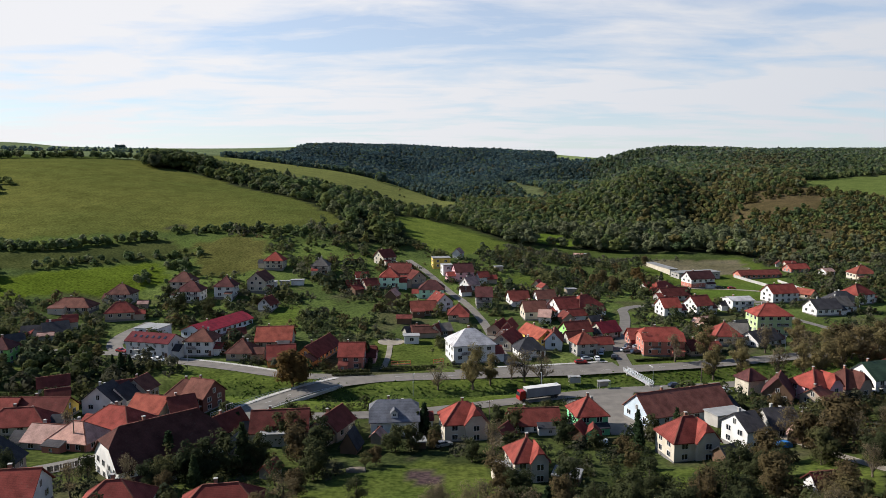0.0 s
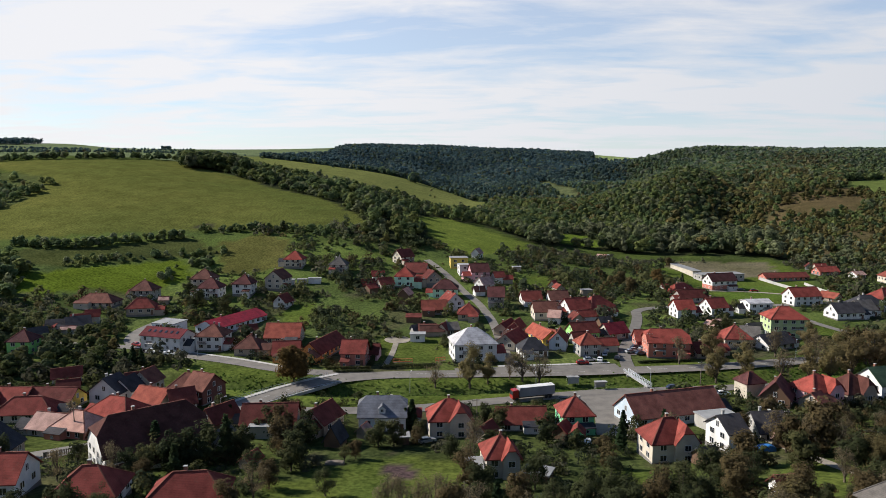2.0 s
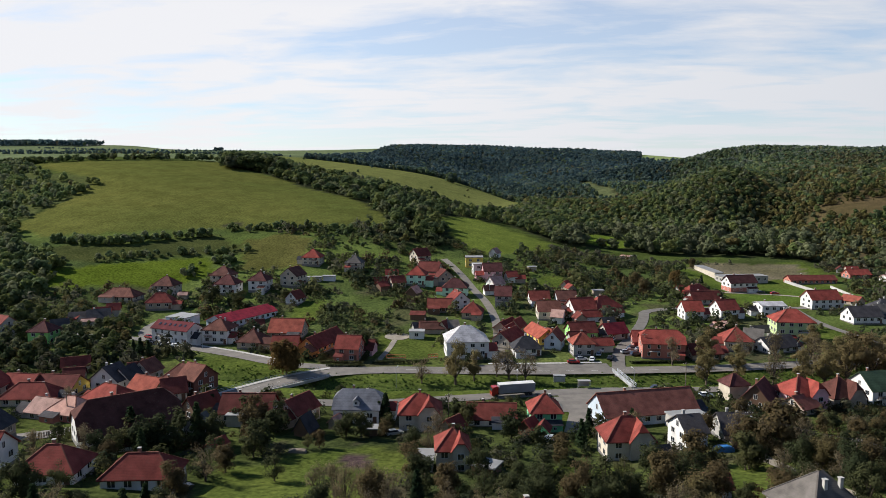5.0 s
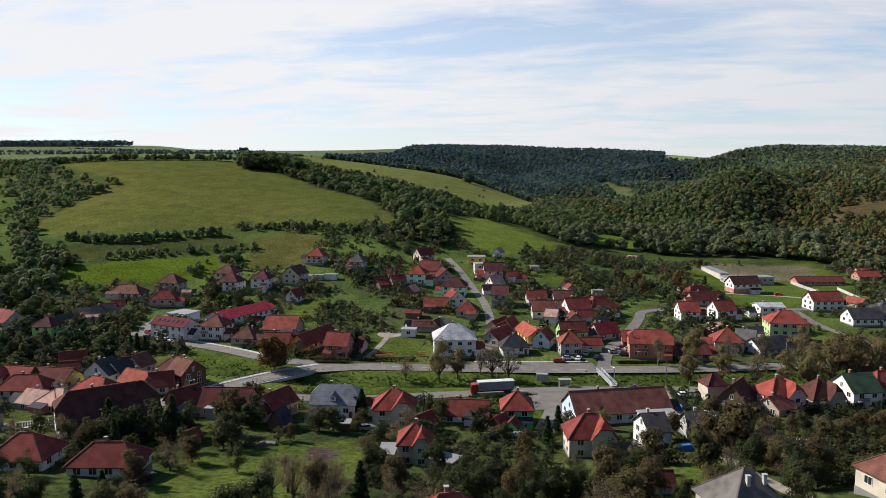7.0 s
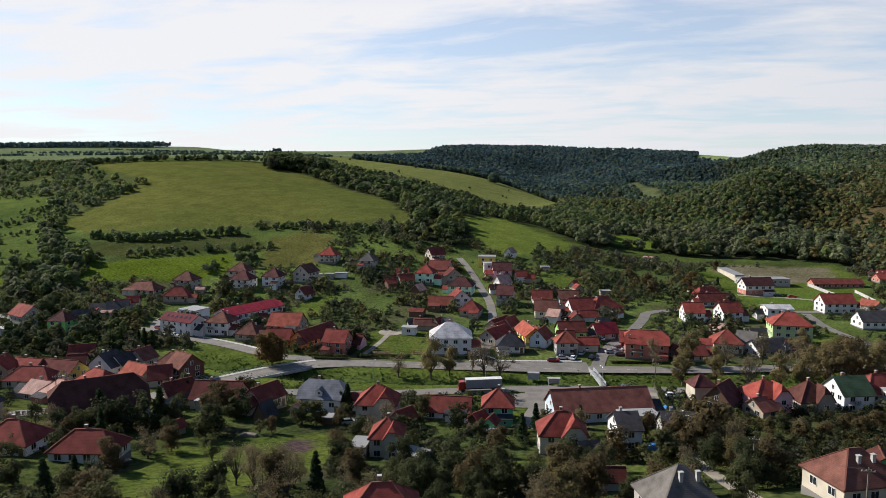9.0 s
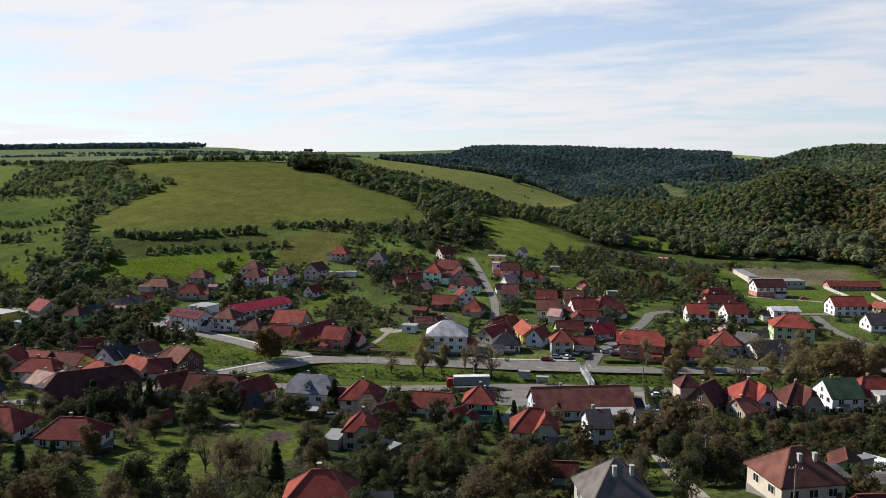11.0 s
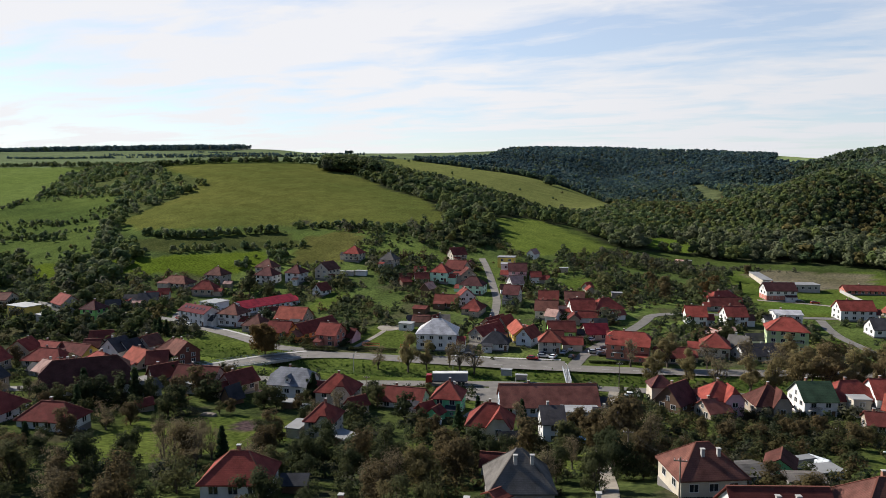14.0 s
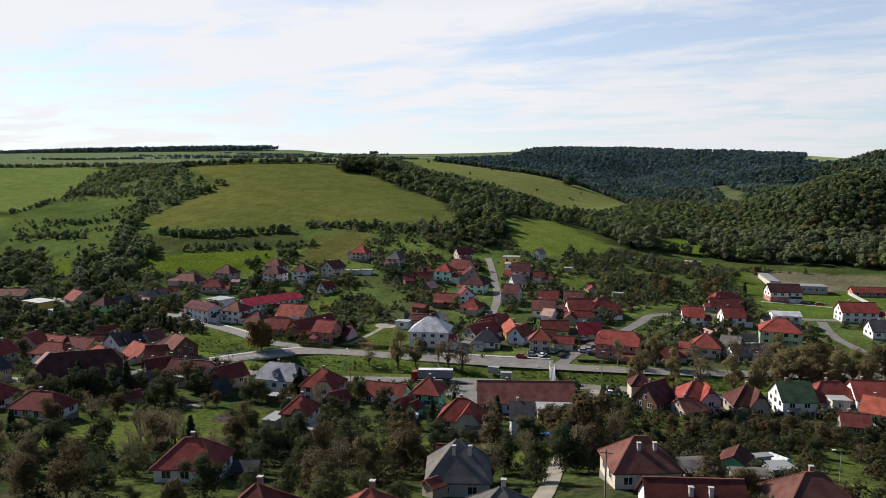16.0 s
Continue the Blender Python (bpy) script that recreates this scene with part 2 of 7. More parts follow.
section(218, 9.7, 4.5, 0.6, -0.9, -0.1, 0.2, -1, -0.7, -1.4, -1.5, -1.7, -1.6, -1.8, 0.5, 2.8, 4.8, 7.9)
section(276, 14.8, 9.4, 5.1, 3.9, 7.7, 3.9, 1.3, 1.4, 0.3, -0.3, -1.5, -2.1, -1.8, 0.5, 3.7, 7.1, 11)
section(342, 22, 17.5, 13.8, 13.3, 17.7, 16.7, 12.3, 9.8, 5.9, 2, -0, -0.2, 0.5, 3.9, 8, 12.1, 16.4)
section(419, 32, 28, 26, 24, 28, 31, 26, 24, 15.7, 5.6, 0.8, 2.2, 5.8, 10.7, 15.4, 19.7, 24)
section(508, 44, 41, 39, 38, 43, 46, 41, 37, 23, 6.6, 5.3, 7.7, 15.5, 21, 26, 30, 33)
section(610, 56, 55, 55, 56, 64, 65, 55, 43, 25, 17, 19.1, 28, 31, 35, 38, 41, 44)
section(729, 68, 69, 71, 74, 80, 78, 66, 50, 29, 35, 45, 45, 50, 50, 52, 54, 55)
section(866, 79, 80, 82, 85, 88, 86, 77, 60, 31, 37, 55, 60, 60, 64, 66, 67, 68)
section(1024, 89, 88, 90, 92, 93, 92, 85, 66, 42, 49, 67, 75, 80, 80, 80, 80, 80)
section(1207, 101, 98, 99, 100, 99, 98, 90, 68, 46, 61, 88, 91, 95, 94, 93, 92, 91)
section(1418, 117, 114, 113, 112, 109, 107, 101, 83, 61, 77, 99, 100, 100, 100, 100, 100, 100)
section(1663, 136, 133, 133, 130, 123, 120, 116, 112, 102, 97, 95, 95, 95, 95, 95, 95, 95)
section(1946, 147, 147, 147, 147, 140, 125, 125, 125, 125, 112, 89, 89, 89, 89, 89, 89, 89)
section(2272, 153, 153, 153, 153, 153, 108, 108, 108, 108, 108, 83, 83, 83, 83, 83, 83, 83)
section(2650, 115, 115, 115, 115, 115, 89, 89, 89, 89, 89, 75, 75, 75, 75, 75, 75, 75)
STEP = 0.14
HEIGHTS = np.array([h for _, h in SECTIONS], float)
ROW_0, ROW_1 = math.log(SECTIONS[0][0] + 150), math.log(SECTIONS[-1][0] + 150)
KNOLLS = [(32, 82, 12, 1.0), (99, 106, 13, 1.5), (-45, 108, 16, 1.1), (72, 99, 12, -0.9), (50, 141, 12, -0.7), (-6, 167, 14, -1.1), (126, 205, 18, -1.6), (-144, 310, 16, -2.0), (-78, 299, 14, -1.7), (-6, 333, 14, -1.6), (-33, 396, 20, -3.0),
          (150, 850, 70, -10), (225, 1080, 90, -18), (290, 1350, 110, -22),
          (390, 1160, 150, 9), (640, 1050, 160, 4), (-260, 1740, 200, 7), (520, 760, 120, -4), (255, 800, 60, 6), (330, 930, 60, 5), (300, 1540, 110, -16), (330, 1230, 80, 9)]
# spurs and gullies: a bent line, its half-width and height
FOLDS = [([(60, 920), (-40, 1090), (-130, 1170), (-230, 1230), (-330, 1290)], 62, -19), ([(175, 640), (200, 730), (235, 820)], 42, 10), ([(232, 610), (262, 700), (300, 800)], 36, -15),
         ([(120, 620), (105, 720), (110, 800)], 34, -6), ([(40, 1330), (90, 1500), (60, 1640)], 60, 9), ([(-60, 1330), (-40, 1480), (-90, 1620)], 55, -9), ([(190, 1180), (260, 1330)], 50, 10)]
BROOK = [(-80, 206), (-50, 200), (-30, 197), (9, 203), (40, 210), (62, 213), (100, 222), (160, 243), (230, 262)]


def smooth(p0, p1, p2, p3, f):
    return p1 + 0.5 * f * (p2 - p0 + f * (2 * p0 - 5 * p1 + 4 * p2 - p3 + f * (3 * (p1 - p2) + p3 - p0)))


def line_distance(x, y, line):
    """Distance of each point from a bent line."""
    best = np.full(np.shape(x), 1e9)
    for (ax, ay), (bx, by) in zip(line, line[1:]):
        dx, dy = bx - ax, by - ay
        f = np.clip(((x - ax) * dx + (y - ay) * dy) / (dx * dx + dy * dy), 0, 1)
        best = np.minimum(best, np.hypot(x - ax - f * dx, y - ay - f * dy))
    return best


def land_z(x, y):
    """The land without the brook's bed."""
    x, y = np.broadcast_arrays(np.asarray(x, float), np.asarray(y, float))
    far = np.maximum(y + 150, 60)
    a = np.clip(x / far / STEP + 8, 0, 15.999)
    b = np.clip((np.log(far) - ROW_0) / (ROW_1 - ROW_0) * (len(HEIGHTS) - 1), 0, len(HEIGHTS) - 1.001)
    i, j = a.astype(int), b.astype(int)
    f, g = a - i, b - j

    def at(r, s):
        return HEIGHTS[np.clip(j + r, 0, len(HEIGHTS) - 1), np.clip(i + s, 0, 16)]
    z = smooth(*[smooth(*[at(r, s) for s in (-1, 0, 1, 2)], f) for r in (-1, 0, 1, 2)], g)
    for kx, ky, r, h in KNOLLS:
        z = z + h * np.exp(-((x - kx) ** 2 + (y - ky) ** 2) / (r * r))
    for line, r, h in FOLDS:
        z = z + h * np.exp(-(line_distance(x, y, line) / r) ** 2)
    return z


def ground_z(x, y):
    x, y = np.asarray(x, float), np.asarray(y, float)
    return land_z(x, y) - 2.6 * np.exp(-(line_distance(x, y, BROOK) / 4.5) ** 2)


def gz(x, y):
    return float(ground_z(x, y))


def inside(x, y, poly):
    hit = np.zeros(np.shape(x), bool)
    for (ax, ay), (bx, by) in zip(poly, poly[1:] + poly[:1]):
        cross = (ay > y) != (by > y)
        hit ^= cross & (x < (bx - ax) * (y - ay) / ((by - ay) or 1e-9) + ax)
    return hit


BIG_FIELD = [(-264, 385), (-220, 397), (-173, 414), (-157, 427), (-113, 432), (-64, 455), (-94, 518), (-130, 565), (-171, 599), (-223, 648), (-324, 753), (-379, 700), (-450, 685), (-500, 672), (-345, 555), (-335, 496), (-308, 405)]
SPUR_FIELD = [(-420, 1330), (-330, 1060), (-225, 1015), (-138, 1010), (-55, 1005), (14, 900), (24, 800), (5, 690), (-20, 650), (-55, 690), (-100, 725), (-140, 755), (-190, 780), (-235, 800), (-330, 940), (-420, 1100)]
MEADOW = [(-46, 510), (-23, 546), (-2, 531), (45, 484), (37, 444), (4, 410), (-16, 433)]
GLADE = [(59, 563), (92, 571), (105, 542), (98, 518), (72, 516)]
EAST_FIELD = [(413, 811), (560, 875), (760, 860), (700, 560), (349, 548), (328, 571), (376, 710)]
BARE_SLOPE = [(264, 640), (277, 678), (317, 720), (358, 743), (390, 746), (396, 700), (366, 660), (330, 612), (300, 596), (268, 604)]
BROWN_FOOT = [(222, 468), (214, 500), (232, 530), (250, 600), (268, 604), (300, 596), (330, 612), (366, 660), (396, 700), (420, 660), (400, 560), (380, 440), (290, 450)]
CLEARING = [(91, 1120), (112, 1150), (136, 1010), (140, 930), (126, 915), (112, 950)]
SHADED_TERRACE = [(-255, 362), (-222, 366), (-190, 382), (-165, 402), (-133, 380), (-157, 366), (-180, 352), (-200, 338), (-232, 338)]
WEST_FIELD = [(-964, 790), (-751, 760), (-640, 690), (-606, 641), (-518, 525), (-488, 440), (-1000, 420)]
BRIGHT_GRASS = [(-260, 300), (-205, 325), (-186, 342), (-148, 367), (-132, 331), (-153, 312), (-179, 303), (-240, 270)]
ROUGH_FIELD = [(-143, 395), (-123, 416), (-102, 410), (-93, 355), (-120, 342)]
YARD = [(128, 455), (140, 476), (200, 476), (195, 424), (145, 410)]
LAWN = [(136, 382), (194, 398), (172, 355), (134, 345)]
FAR_PATCH = [(262, 1640), (385, 1640), (560, 2400), (380, 2400)]
WOOD_EDGE = [(-75, 470), (-66, 437), (-47, 405), (-30, 428), (-12, 440), (-20, 500), (5, 548), (50, 490), (72, 505), (90, 511), (130, 504), (189, 500), (205, 487), (233, 462), (291, 454), (420, 430), (900, 430), (1700, 1500), (1500, 2300), (-380, 2300), (-345, 1800), (-330, 1500), (-405, 1340), (-440, 1150), (-370, 950), (-330, 790), (-324, 757), (-223, 652), (-94, 522)]
FAR_WOODS = [(-3400, 2300), (-2200, 1850), (-1750, 1740), (-1400, 1740), (-1250, 1830), (-1350, 2100), (-1900, 2500), (-3400, 2700)]
GROVE = [(-282, 666), (-252, 690), (-222, 676), (-236, 720), (-290, 760), (-312, 735)]
WEST_SCRUB = [(-524, 530), (-606, 629), (-640, 680), (-602, 715), (-496, 664), (-425, 605), (-352, 573), (-337, 545), (-328, 495), (-330, 463), (-315, 422), (-338, 430), (-375, 475), (-410, 520), (-488, 533)]
FIELD_COLUMN = [(-325, 410), (-302, 405), (-262, 358), (-225, 336), (-212, 326), (-205, 300), (-190, 280), (-202, 276), (-240, 317)]
WEST_SLOPE = [(-518, 525), (-488, 533), (-410, 520), (-338, 430), (-325, 410), (-240, 317), (-202, 276), (-250, 260), (-340, 320), (-488, 440)]
GARDEN_LAWNS = [
    [(-80, 222), (-46, 200), (-62, 190), (-76, 201)], [(-28, 258), (-3, 259), (-3, 229), (-23, 221)], [(-76, 300), (-63, 301), (-59, 274), (-70, 270)],
    [(-8, 145), (6, 144), (10, 122), (-27, 122), (-25, 132)], [(35, 136), (54, 138), (46, 117), (33, 121)], [(-30, 124), (-14, 134), (1, 108), (-22, 100)],
    [(-29, 100), (-22, 129), (-6, 132), (11, 130), (5, 97), (-11, 86)], [(131, 263), (157, 277), (161, 297), (147, 296)], [(60, 229), (89, 234), (84, 244), (67, 240)],
]
GARDEN_LAWNS += [
    [(71, 139), (84, 135), (73, 110), (60, 116)], [(131, 164), (137, 167), (138, 129), (130, 123)], [(31, 372), (48, 378), (48, 353), (30, 349)],
    [(40, 160), (55, 160), (58, 204), (38, 204)], [(118, 462), (204, 480), (210, 440), (190, 340), (130, 335), (120, 400)],]
LAWNS = GARDEN_LAWNS + [BRIGHT_GRASS, ROUGH_FIELD, BIG_FIELD, MEADOW]
ROADS = {
    "road_main": ([(230, 272), (166, 255), (123, 241), (89, 229.5), (49, 221), (21, 217.5), (-15, 214), (-30, 208), (-40, 201), (-47, 191), (-55, 180), (-62, 166), (-72, 149), (-81, 137), (-98, 122), (-130, 105)], 7.5),
    "road_upper": ([(-22, 213), (-35, 213), (-50, 213.5), (-71, 223.5), (-93, 231.5), (-110, 238), (-120, 247), (-124, 262), (-119, 280)], 5.5),
    "road_west": ([(-112, 239), (-130, 241), (-160, 238), (-200, 240)], 4.5),
    "road_lower": ([(-52, 176), (-25, 178), (-3.7, 183), (18.5, 191), (44.5, 199.5), (53, 201.5), (88, 206), (144, 222), (200, 240)], 5.5),
    "road_hill": ([(24, 222), (20.5, 243), (19, 266), (16.5, 290), (10, 319), (-0.5, 348), (-12, 376), (-20, 395)], 3.8),
    "road_east": ([(61, 225), (63, 247), (72, 272), (80, 300), (82, 318), (110, 328), (150, 335), (190, 345)], 4.4),
    "road_lane": ([(152, 332), (153, 305), (161, 285), (165, 268), (161, 254)], 4.0),
    "road_track": ([(88, 60), (87, 95), (83.5, 118), (80.5, 140), (78, 165), (77, 202)], 2.9),
}

# ---- ground: one sheet, fine near the village and coarser far away ----


def fractal(x, y, scale, seed=0):
    """Cheap smooth noise, 0 to 1."""
    rng = np.random.default_rng(seed)
    total = np.zeros(np.shape(x))
    for k in range(5):
        f = scale * 1.9 ** k
        for _ in range(3):
            a, p = rng.uniform(0, 6.28, 2)
            total = total + np.sin((x * np.cos(a) + y * np.sin(a)) * f + p + 1.7 * np.sin((y * np.cos(a) - x * np.sin(a)) * f * 0.6)) / (1.6 ** k)
    return np.clip(0.5 + total / 7.5, 0, 1)


def land_colour(x, y):
    """Cover of the land: grass, crops, earth, wood floor."""
    f1, f2 = fractal(x, y, 0.035, 1)[..., None], fractal(x, y, 0.16, 2)[..., None]
    village = np.clip((y - 205) / 30, 0, 1)[..., None] * (y < 420)[..., None]
    grass = (np.array((0.030, 0.042, 0.011)) * (1 - f1) + np.array((0.060, 0.080, 0.015)) * f1) * (1 + 0.45 * village)
    earth = np.array((0.060, 0.046, 0.026))
    c = grass * (0.75 + 0.5 * f2)
    dirt = np.clip((fractal(x, y, 0.10, 5)[..., None] - 0.62) * 5, 0, 0.5)
    dirt = dirt * (y < 330)[..., None]
    c = c * (1 - dirt) + earth * dirt
    wx, wy = x + 10 * (fractal(x, y, 0.05, 8) - 0.5), y + 10 * (fractal(x, y, 0.05, 9) - 0.5)

    def lay(poly, a, b, scale=0.03, straight=False):
        m = inside(x, y, poly) if straight else inside(wx, wy, poly)
        k = fractal(x, y, scale, 11)[..., None]
        c[m] = ((np.array(a) * (1 - k) + np.array(b) * k) * (0.85 + 0.3 * f2))[m]
    far_open = (y > 745) & (x / np.maximum(y + 150, 1) < -0.2)
    c[far_open] = (np.array((0.105, 0.130, 0.050)) * (0.8 + 0.4 * f1))[far_open]
    lay(WOOD_EDGE, (0.020, 0.024, 0.010), (0.035, 0.040, 0.014))
    lay(FAR_WOODS, (0.020, 0.026, 0.014), (0.030, 0.036, 0.018))
    lay(WEST_SCRUB, (0.055, 0.068, 0.018), (0.075, 0.085, 0.024))
    lay(WEST_SLOPE, (0.050, 0.072, 0.016), (0.074, 0.098, 0.020), 0.05)
    lay(BIG_FIELD, (0.068, 0.080, 0.016), (0.096, 0.098, 0.020), 0.012)
    lay(SPUR_FIELD, (0.100, 0.114, 0.026), (0.128, 0.134, 0.034), 0.02)
    lay(MEADOW, (0.082, 0.108, 0.016), (0.100, 0.124, 0.020), 0.03)
    lay(GLADE, (0.075, 0.110, 0.012), (0.09, 0.125, 0.016))
    lay(EAST_FIELD, (0.075, 0.100, 0.020), (0.092, 0.114, 0.026), 0.02)
    lay(BROWN_FOOT, (0.050, 0.044, 0.014), (0.080, 0.062, 0.026), 0.06)
    lay(BARE_SLOPE, (0.050, 0.042, 0.014), (0.096, 0.070, 0.028), 0.07)
    lay(CLEARING, (0.060, 0.074, 0.026), (0.090, 0.100, 0.034), 0.04)
    lay(WEST_FIELD, (0.085, 0.115, 0.022), (0.100, 0.130, 0.028), 0.015)
    for lawn in GARDEN_LAWNS:
        lay(lawn, (0.048, 0.072, 0.011), (0.078, 0.100, 0.016), 0.16)
    # darker olive between the hedges: shade put into the grass colour
    lay(SHADED_TERRACE, (0.036, 0.044, 0.012), (0.056, 0.064, 0.016), 0.09)
    lay(BRIGHT_GRASS, (0.060, 0.086, 0.008), (0.076, 0.102, 0.011), 0.05)
    lay(ROUGH_FIELD, (0.066, 0.068, 0.015), (0.085, 0.080, 0.020), 0.08)
    lay(YARD, (0.070, 0.066, 0.026), (0.150, 0.128, 0.066), 0.09)
    lay(LAWN, (0.056, 0.088, 0.012), (0.068, 0.100, 0.016), 0.05, True)
    lay(FAR_PATCH, (0.16, 0.20, 0.06), (0.17, 0.21, 0.07))
    lay([(-167 + 7 * math.cos(a * 0.5), 433 + 6 * math.sin(a * 0.5)) for a in range(12)], (0.045, 0.045, 0.022), (0.06, 0.055, 0.03), 0.1, True)
    lay([(-8, 138), (-1, 137.5), (1, 130), (-6, 130)], (0.045, 0.032, 0.022), (0.06, 0.045, 0.03), 0.2, True)
    verge = (np.clip((17 - line_distance(x, y, BROOK)) / 4, 0, 1) * np.clip((x + 95) / 15, 0, 1))[..., None]
    c = c * (1 - verge) + np.array((0.066, 0.094, 0.014)) * (0.75 + 0.5 * f2) * verge
    bank = np.clip(1 - line_distance(x, y, BROOK) / 6.0, 0, 1)[..., None]
    green = np.array((0.042, 0.062, 0.012)) * (0.7 + 0.6 * f2)
    up = np.clip((y - 240) / 60, 0, 1)[..., None]
    tone = np.array((0.90, 0.86, 1.36)) * (1 - up) + np.array((0.90, 0.92, 1.30)) * up
    return (c * (1 - bank) + green * bank) * tone


def mesh_object(name, verts, faces, material, smooth_faces=False):
    me = bpy.data.meshes.new(name)
    me.from_pydata([tuple(v) for v in verts], [], [tuple(f) for f in faces])
    me.materials.append(material)
    if smooth_faces:
        me.polygons.foreach_set("use_smooth", [True] * len(me.polygons))
    me.update()
    return new(name, me)


def quads(name, verts, material, smooth_faces=False, size=4, colours=None):
    """A mesh of loose faces from an array of their corners, quickly."""
    me = bpy.data.meshes.new(name)
    verts = np.asarray(verts, np.float32).reshape(-1, 3)
    count = len(verts) // size
    me.vertices.add(len(verts))
    me.vertices.foreach_set("co", verts.ravel())
    me.loops.add(len(verts))
    me.loops.foreach_set("vertex_index", np.arange(len(verts), dtype=np.int32))
    me.polygons.add(count)
    me.polygons.foreach_set("loop_start", np.arange(0, len(verts), size, dtype=np.int32))
    me.polygons.foreach_set("loop_total", np.full(count, size, np.int32))
    me.update(calc_edges=True)
    if colours is not None:
        at = me.attributes.new("tint", "FLOAT_COLOR", "POINT")
        at.data.foreach_set("color", np.c_[colours, np.ones(len(verts))].astype(np.float32).ravel())
    me.materials.append(material)
    return me


GROUND, gn, gl, gb = shader("land", 1.0, 0.0, 0.0)
g_tint = gn.new("ShaderNodeAttribute")
g_tint.attribute_name = "cover"
g_fine = noise_node(gn, gl, 0.9, 8)
g_mid = noise_node(gn, gl, 0.12, 6)
g_col = blend(gn, gl, 0.8, g_tint.outputs["Color"], ramp(gn, gl, g_fine, (0.3, (0.36, 0.40, 0.40)), (0.7, (1.5, 1.42, 1.3))), "MULTIPLY")
g_col = blend(gn, gl, 0.6, g_col, ramp(gn, gl, g_mid, (0.3, (0.72, 0.75, 0.75)), (0.7, (1.2, 1.15, 1.1))), "MULTIPLY")
gl.new(g_col, gb.inputs["Base Color"])
bump(gn, gl, gb, g_fine, 0.6, 0.25)

ROWS_N, COLS_N = 390, 310
row_y = np.r_[-1500, -700, -300, np.exp(np.linspace(math.log(60), math.log(4800), ROWS_N - 3)) - 150]
half = np.where(row_y < -80, 900 + np.abs(row_y), np.maximum(1.35 * (row_y + 150), 330))
half[3:20] = np.linspace(900, 340, 17)
s_col = np.linspace(-1, 1, COLS_N)
gx = half[:, None] * (0.75 * s_col + 0.25 * s_col ** 3)[None]
gy = np.repeat(row_y[:, None], COLS_N, 1)
g_verts = np.stack([gx, gy, ground_z(gx, gy)], 2).reshape(-1, 3)
idx = np.arange(ROWS_N * COLS_N).reshape(ROWS_N, COLS_N)
g_faces = np.stack([idx[:-1, :-1], idx[:-1, 1:], idx[1:, 1:], idx[1:, :-1]], 2).reshape(-1, 4)
g_me = bpy.data.meshes.new("ground")
g_me.from_pydata(g_verts.tolist(), [], g_faces.tolist())
g_me.polygons.foreach_set("use_smooth", [True] * len(g_faces))
g_at = g_me.attributes.new("cover", "FLOAT_COLOR", "POINT")
g_at.data.foreach_set("color", np.c_[land_colour(g_verts[:, 0], g_verts[:, 1]), np.ones(len(g_verts))].astype(np.float32).ravel())
g_me.materials.append(GROUND)
tagged(new("ground", g_me), "rolling valley ground of grass fields and gardens", "ground", kind="structure")


def resample(line, step):
    pts = [Vector(p) for p in line]
    # rounded bends
    for _ in range(2):
        cut = [pts[0]]
        for a, b in zip(pts, pts[1:]):
            cut += [a.lerp(b, 0.25), a.lerp(b, 0.75)]
        pts = cut + [pts[-1]]
    out = [pts[0]]
    for a, b in zip(pts, pts[1:]):
        n = max(1, round((b - a).length / step))
        out += [a.lerp(b, (k + 1) / n) for k in range(n)]
    return out


def ribbon(name, line, width, material, lift, across=4, label="", category="road", shift=0.0):
    """A strip that follows the ground along a line."""
    pts = resample(line, 2.5)
    verts, faces = [], []
    for k, p in enumerate(pts):
        t = (pts[min(k + 1, len(pts) - 1)] - pts[max(k - 1, 0)]).normalized()
        side = Vector((-t.y, t.x))
        mid = float(land_z(*(p + side * shift)))
        for a in range(across + 1):
            q = p + side * (shift + (a / across - 0.5) * width)
            verts.append((q.x, q.y, max(float(land_z(q.x, q.y)), mid - 0.25) + lift))
    for k in range(len(pts) - 1):
        for a in range(across):
            i = k * (across + 1) + a
            faces.append((i, i + across + 1, i + across + 2, i + 1))
    ob = mesh_object(name, verts, faces, material, True)
    return tagged(ob, label, category, kind="structure")


for r_name, (r_line, r_width) in ROADS.items():
    ribbon(r_name, r_line, r_width, GRAVEL if r_name in ("road_track",) else ASPHALT, 0.16, 4, "worn grey asphalt village road")

# ---- woods ----


def leaf_cloud(rng, count, size, clumps, flat=0.75, outward=0.0, heart=5.0, corners=4, rough=None):
    """Leaf corners round some clumps: (centre, radius) rows in x, y, z, r."""
    c = clumps[rng.integers(0, len(clumps), count)]
    d = rng.normal(size=(count, 3))
    d /= np.linalg.norm(d, axis=1)[:, None]
    p = c[:, :3] + d * c[:, 3:4] * rng.uniform(0.55, 1.05, (count, 1)) * np.array((1, 1, flat))
    away = p - np.array((0, 0, heart))
    away /= np.linalg.norm(away, axis=1)[:, None] + 1e-6
    nrm = d * (1 - outward) + away * outward + rng.normal(size=(count, 3)) * (0.6 - 0.35 * outward if rough is None else rough)
    nrm /= np.linalg.norm(nrm, axis=1)[:, None]
    a = np.cross(nrm, rng.normal(size=(count, 3)))
    a /= np.linalg.norm(a, axis=1)[:, None]
    b = np.cross(nrm, a)
    s = size * rng.uniform(0.6, 1.3, (count, 1))
    a, b = a * s, b * s * 0.8
    if corners == 3:
        return np.stack([p - a - b * 0.6, p + a * 1.1 - b * 0.5, p + b * 1.2], 1)
    return np.stack([p - a - b * 0.6, p + a * 0.3 - b, p + a + b * 0.5, p - a * 0.4 + b], 1)


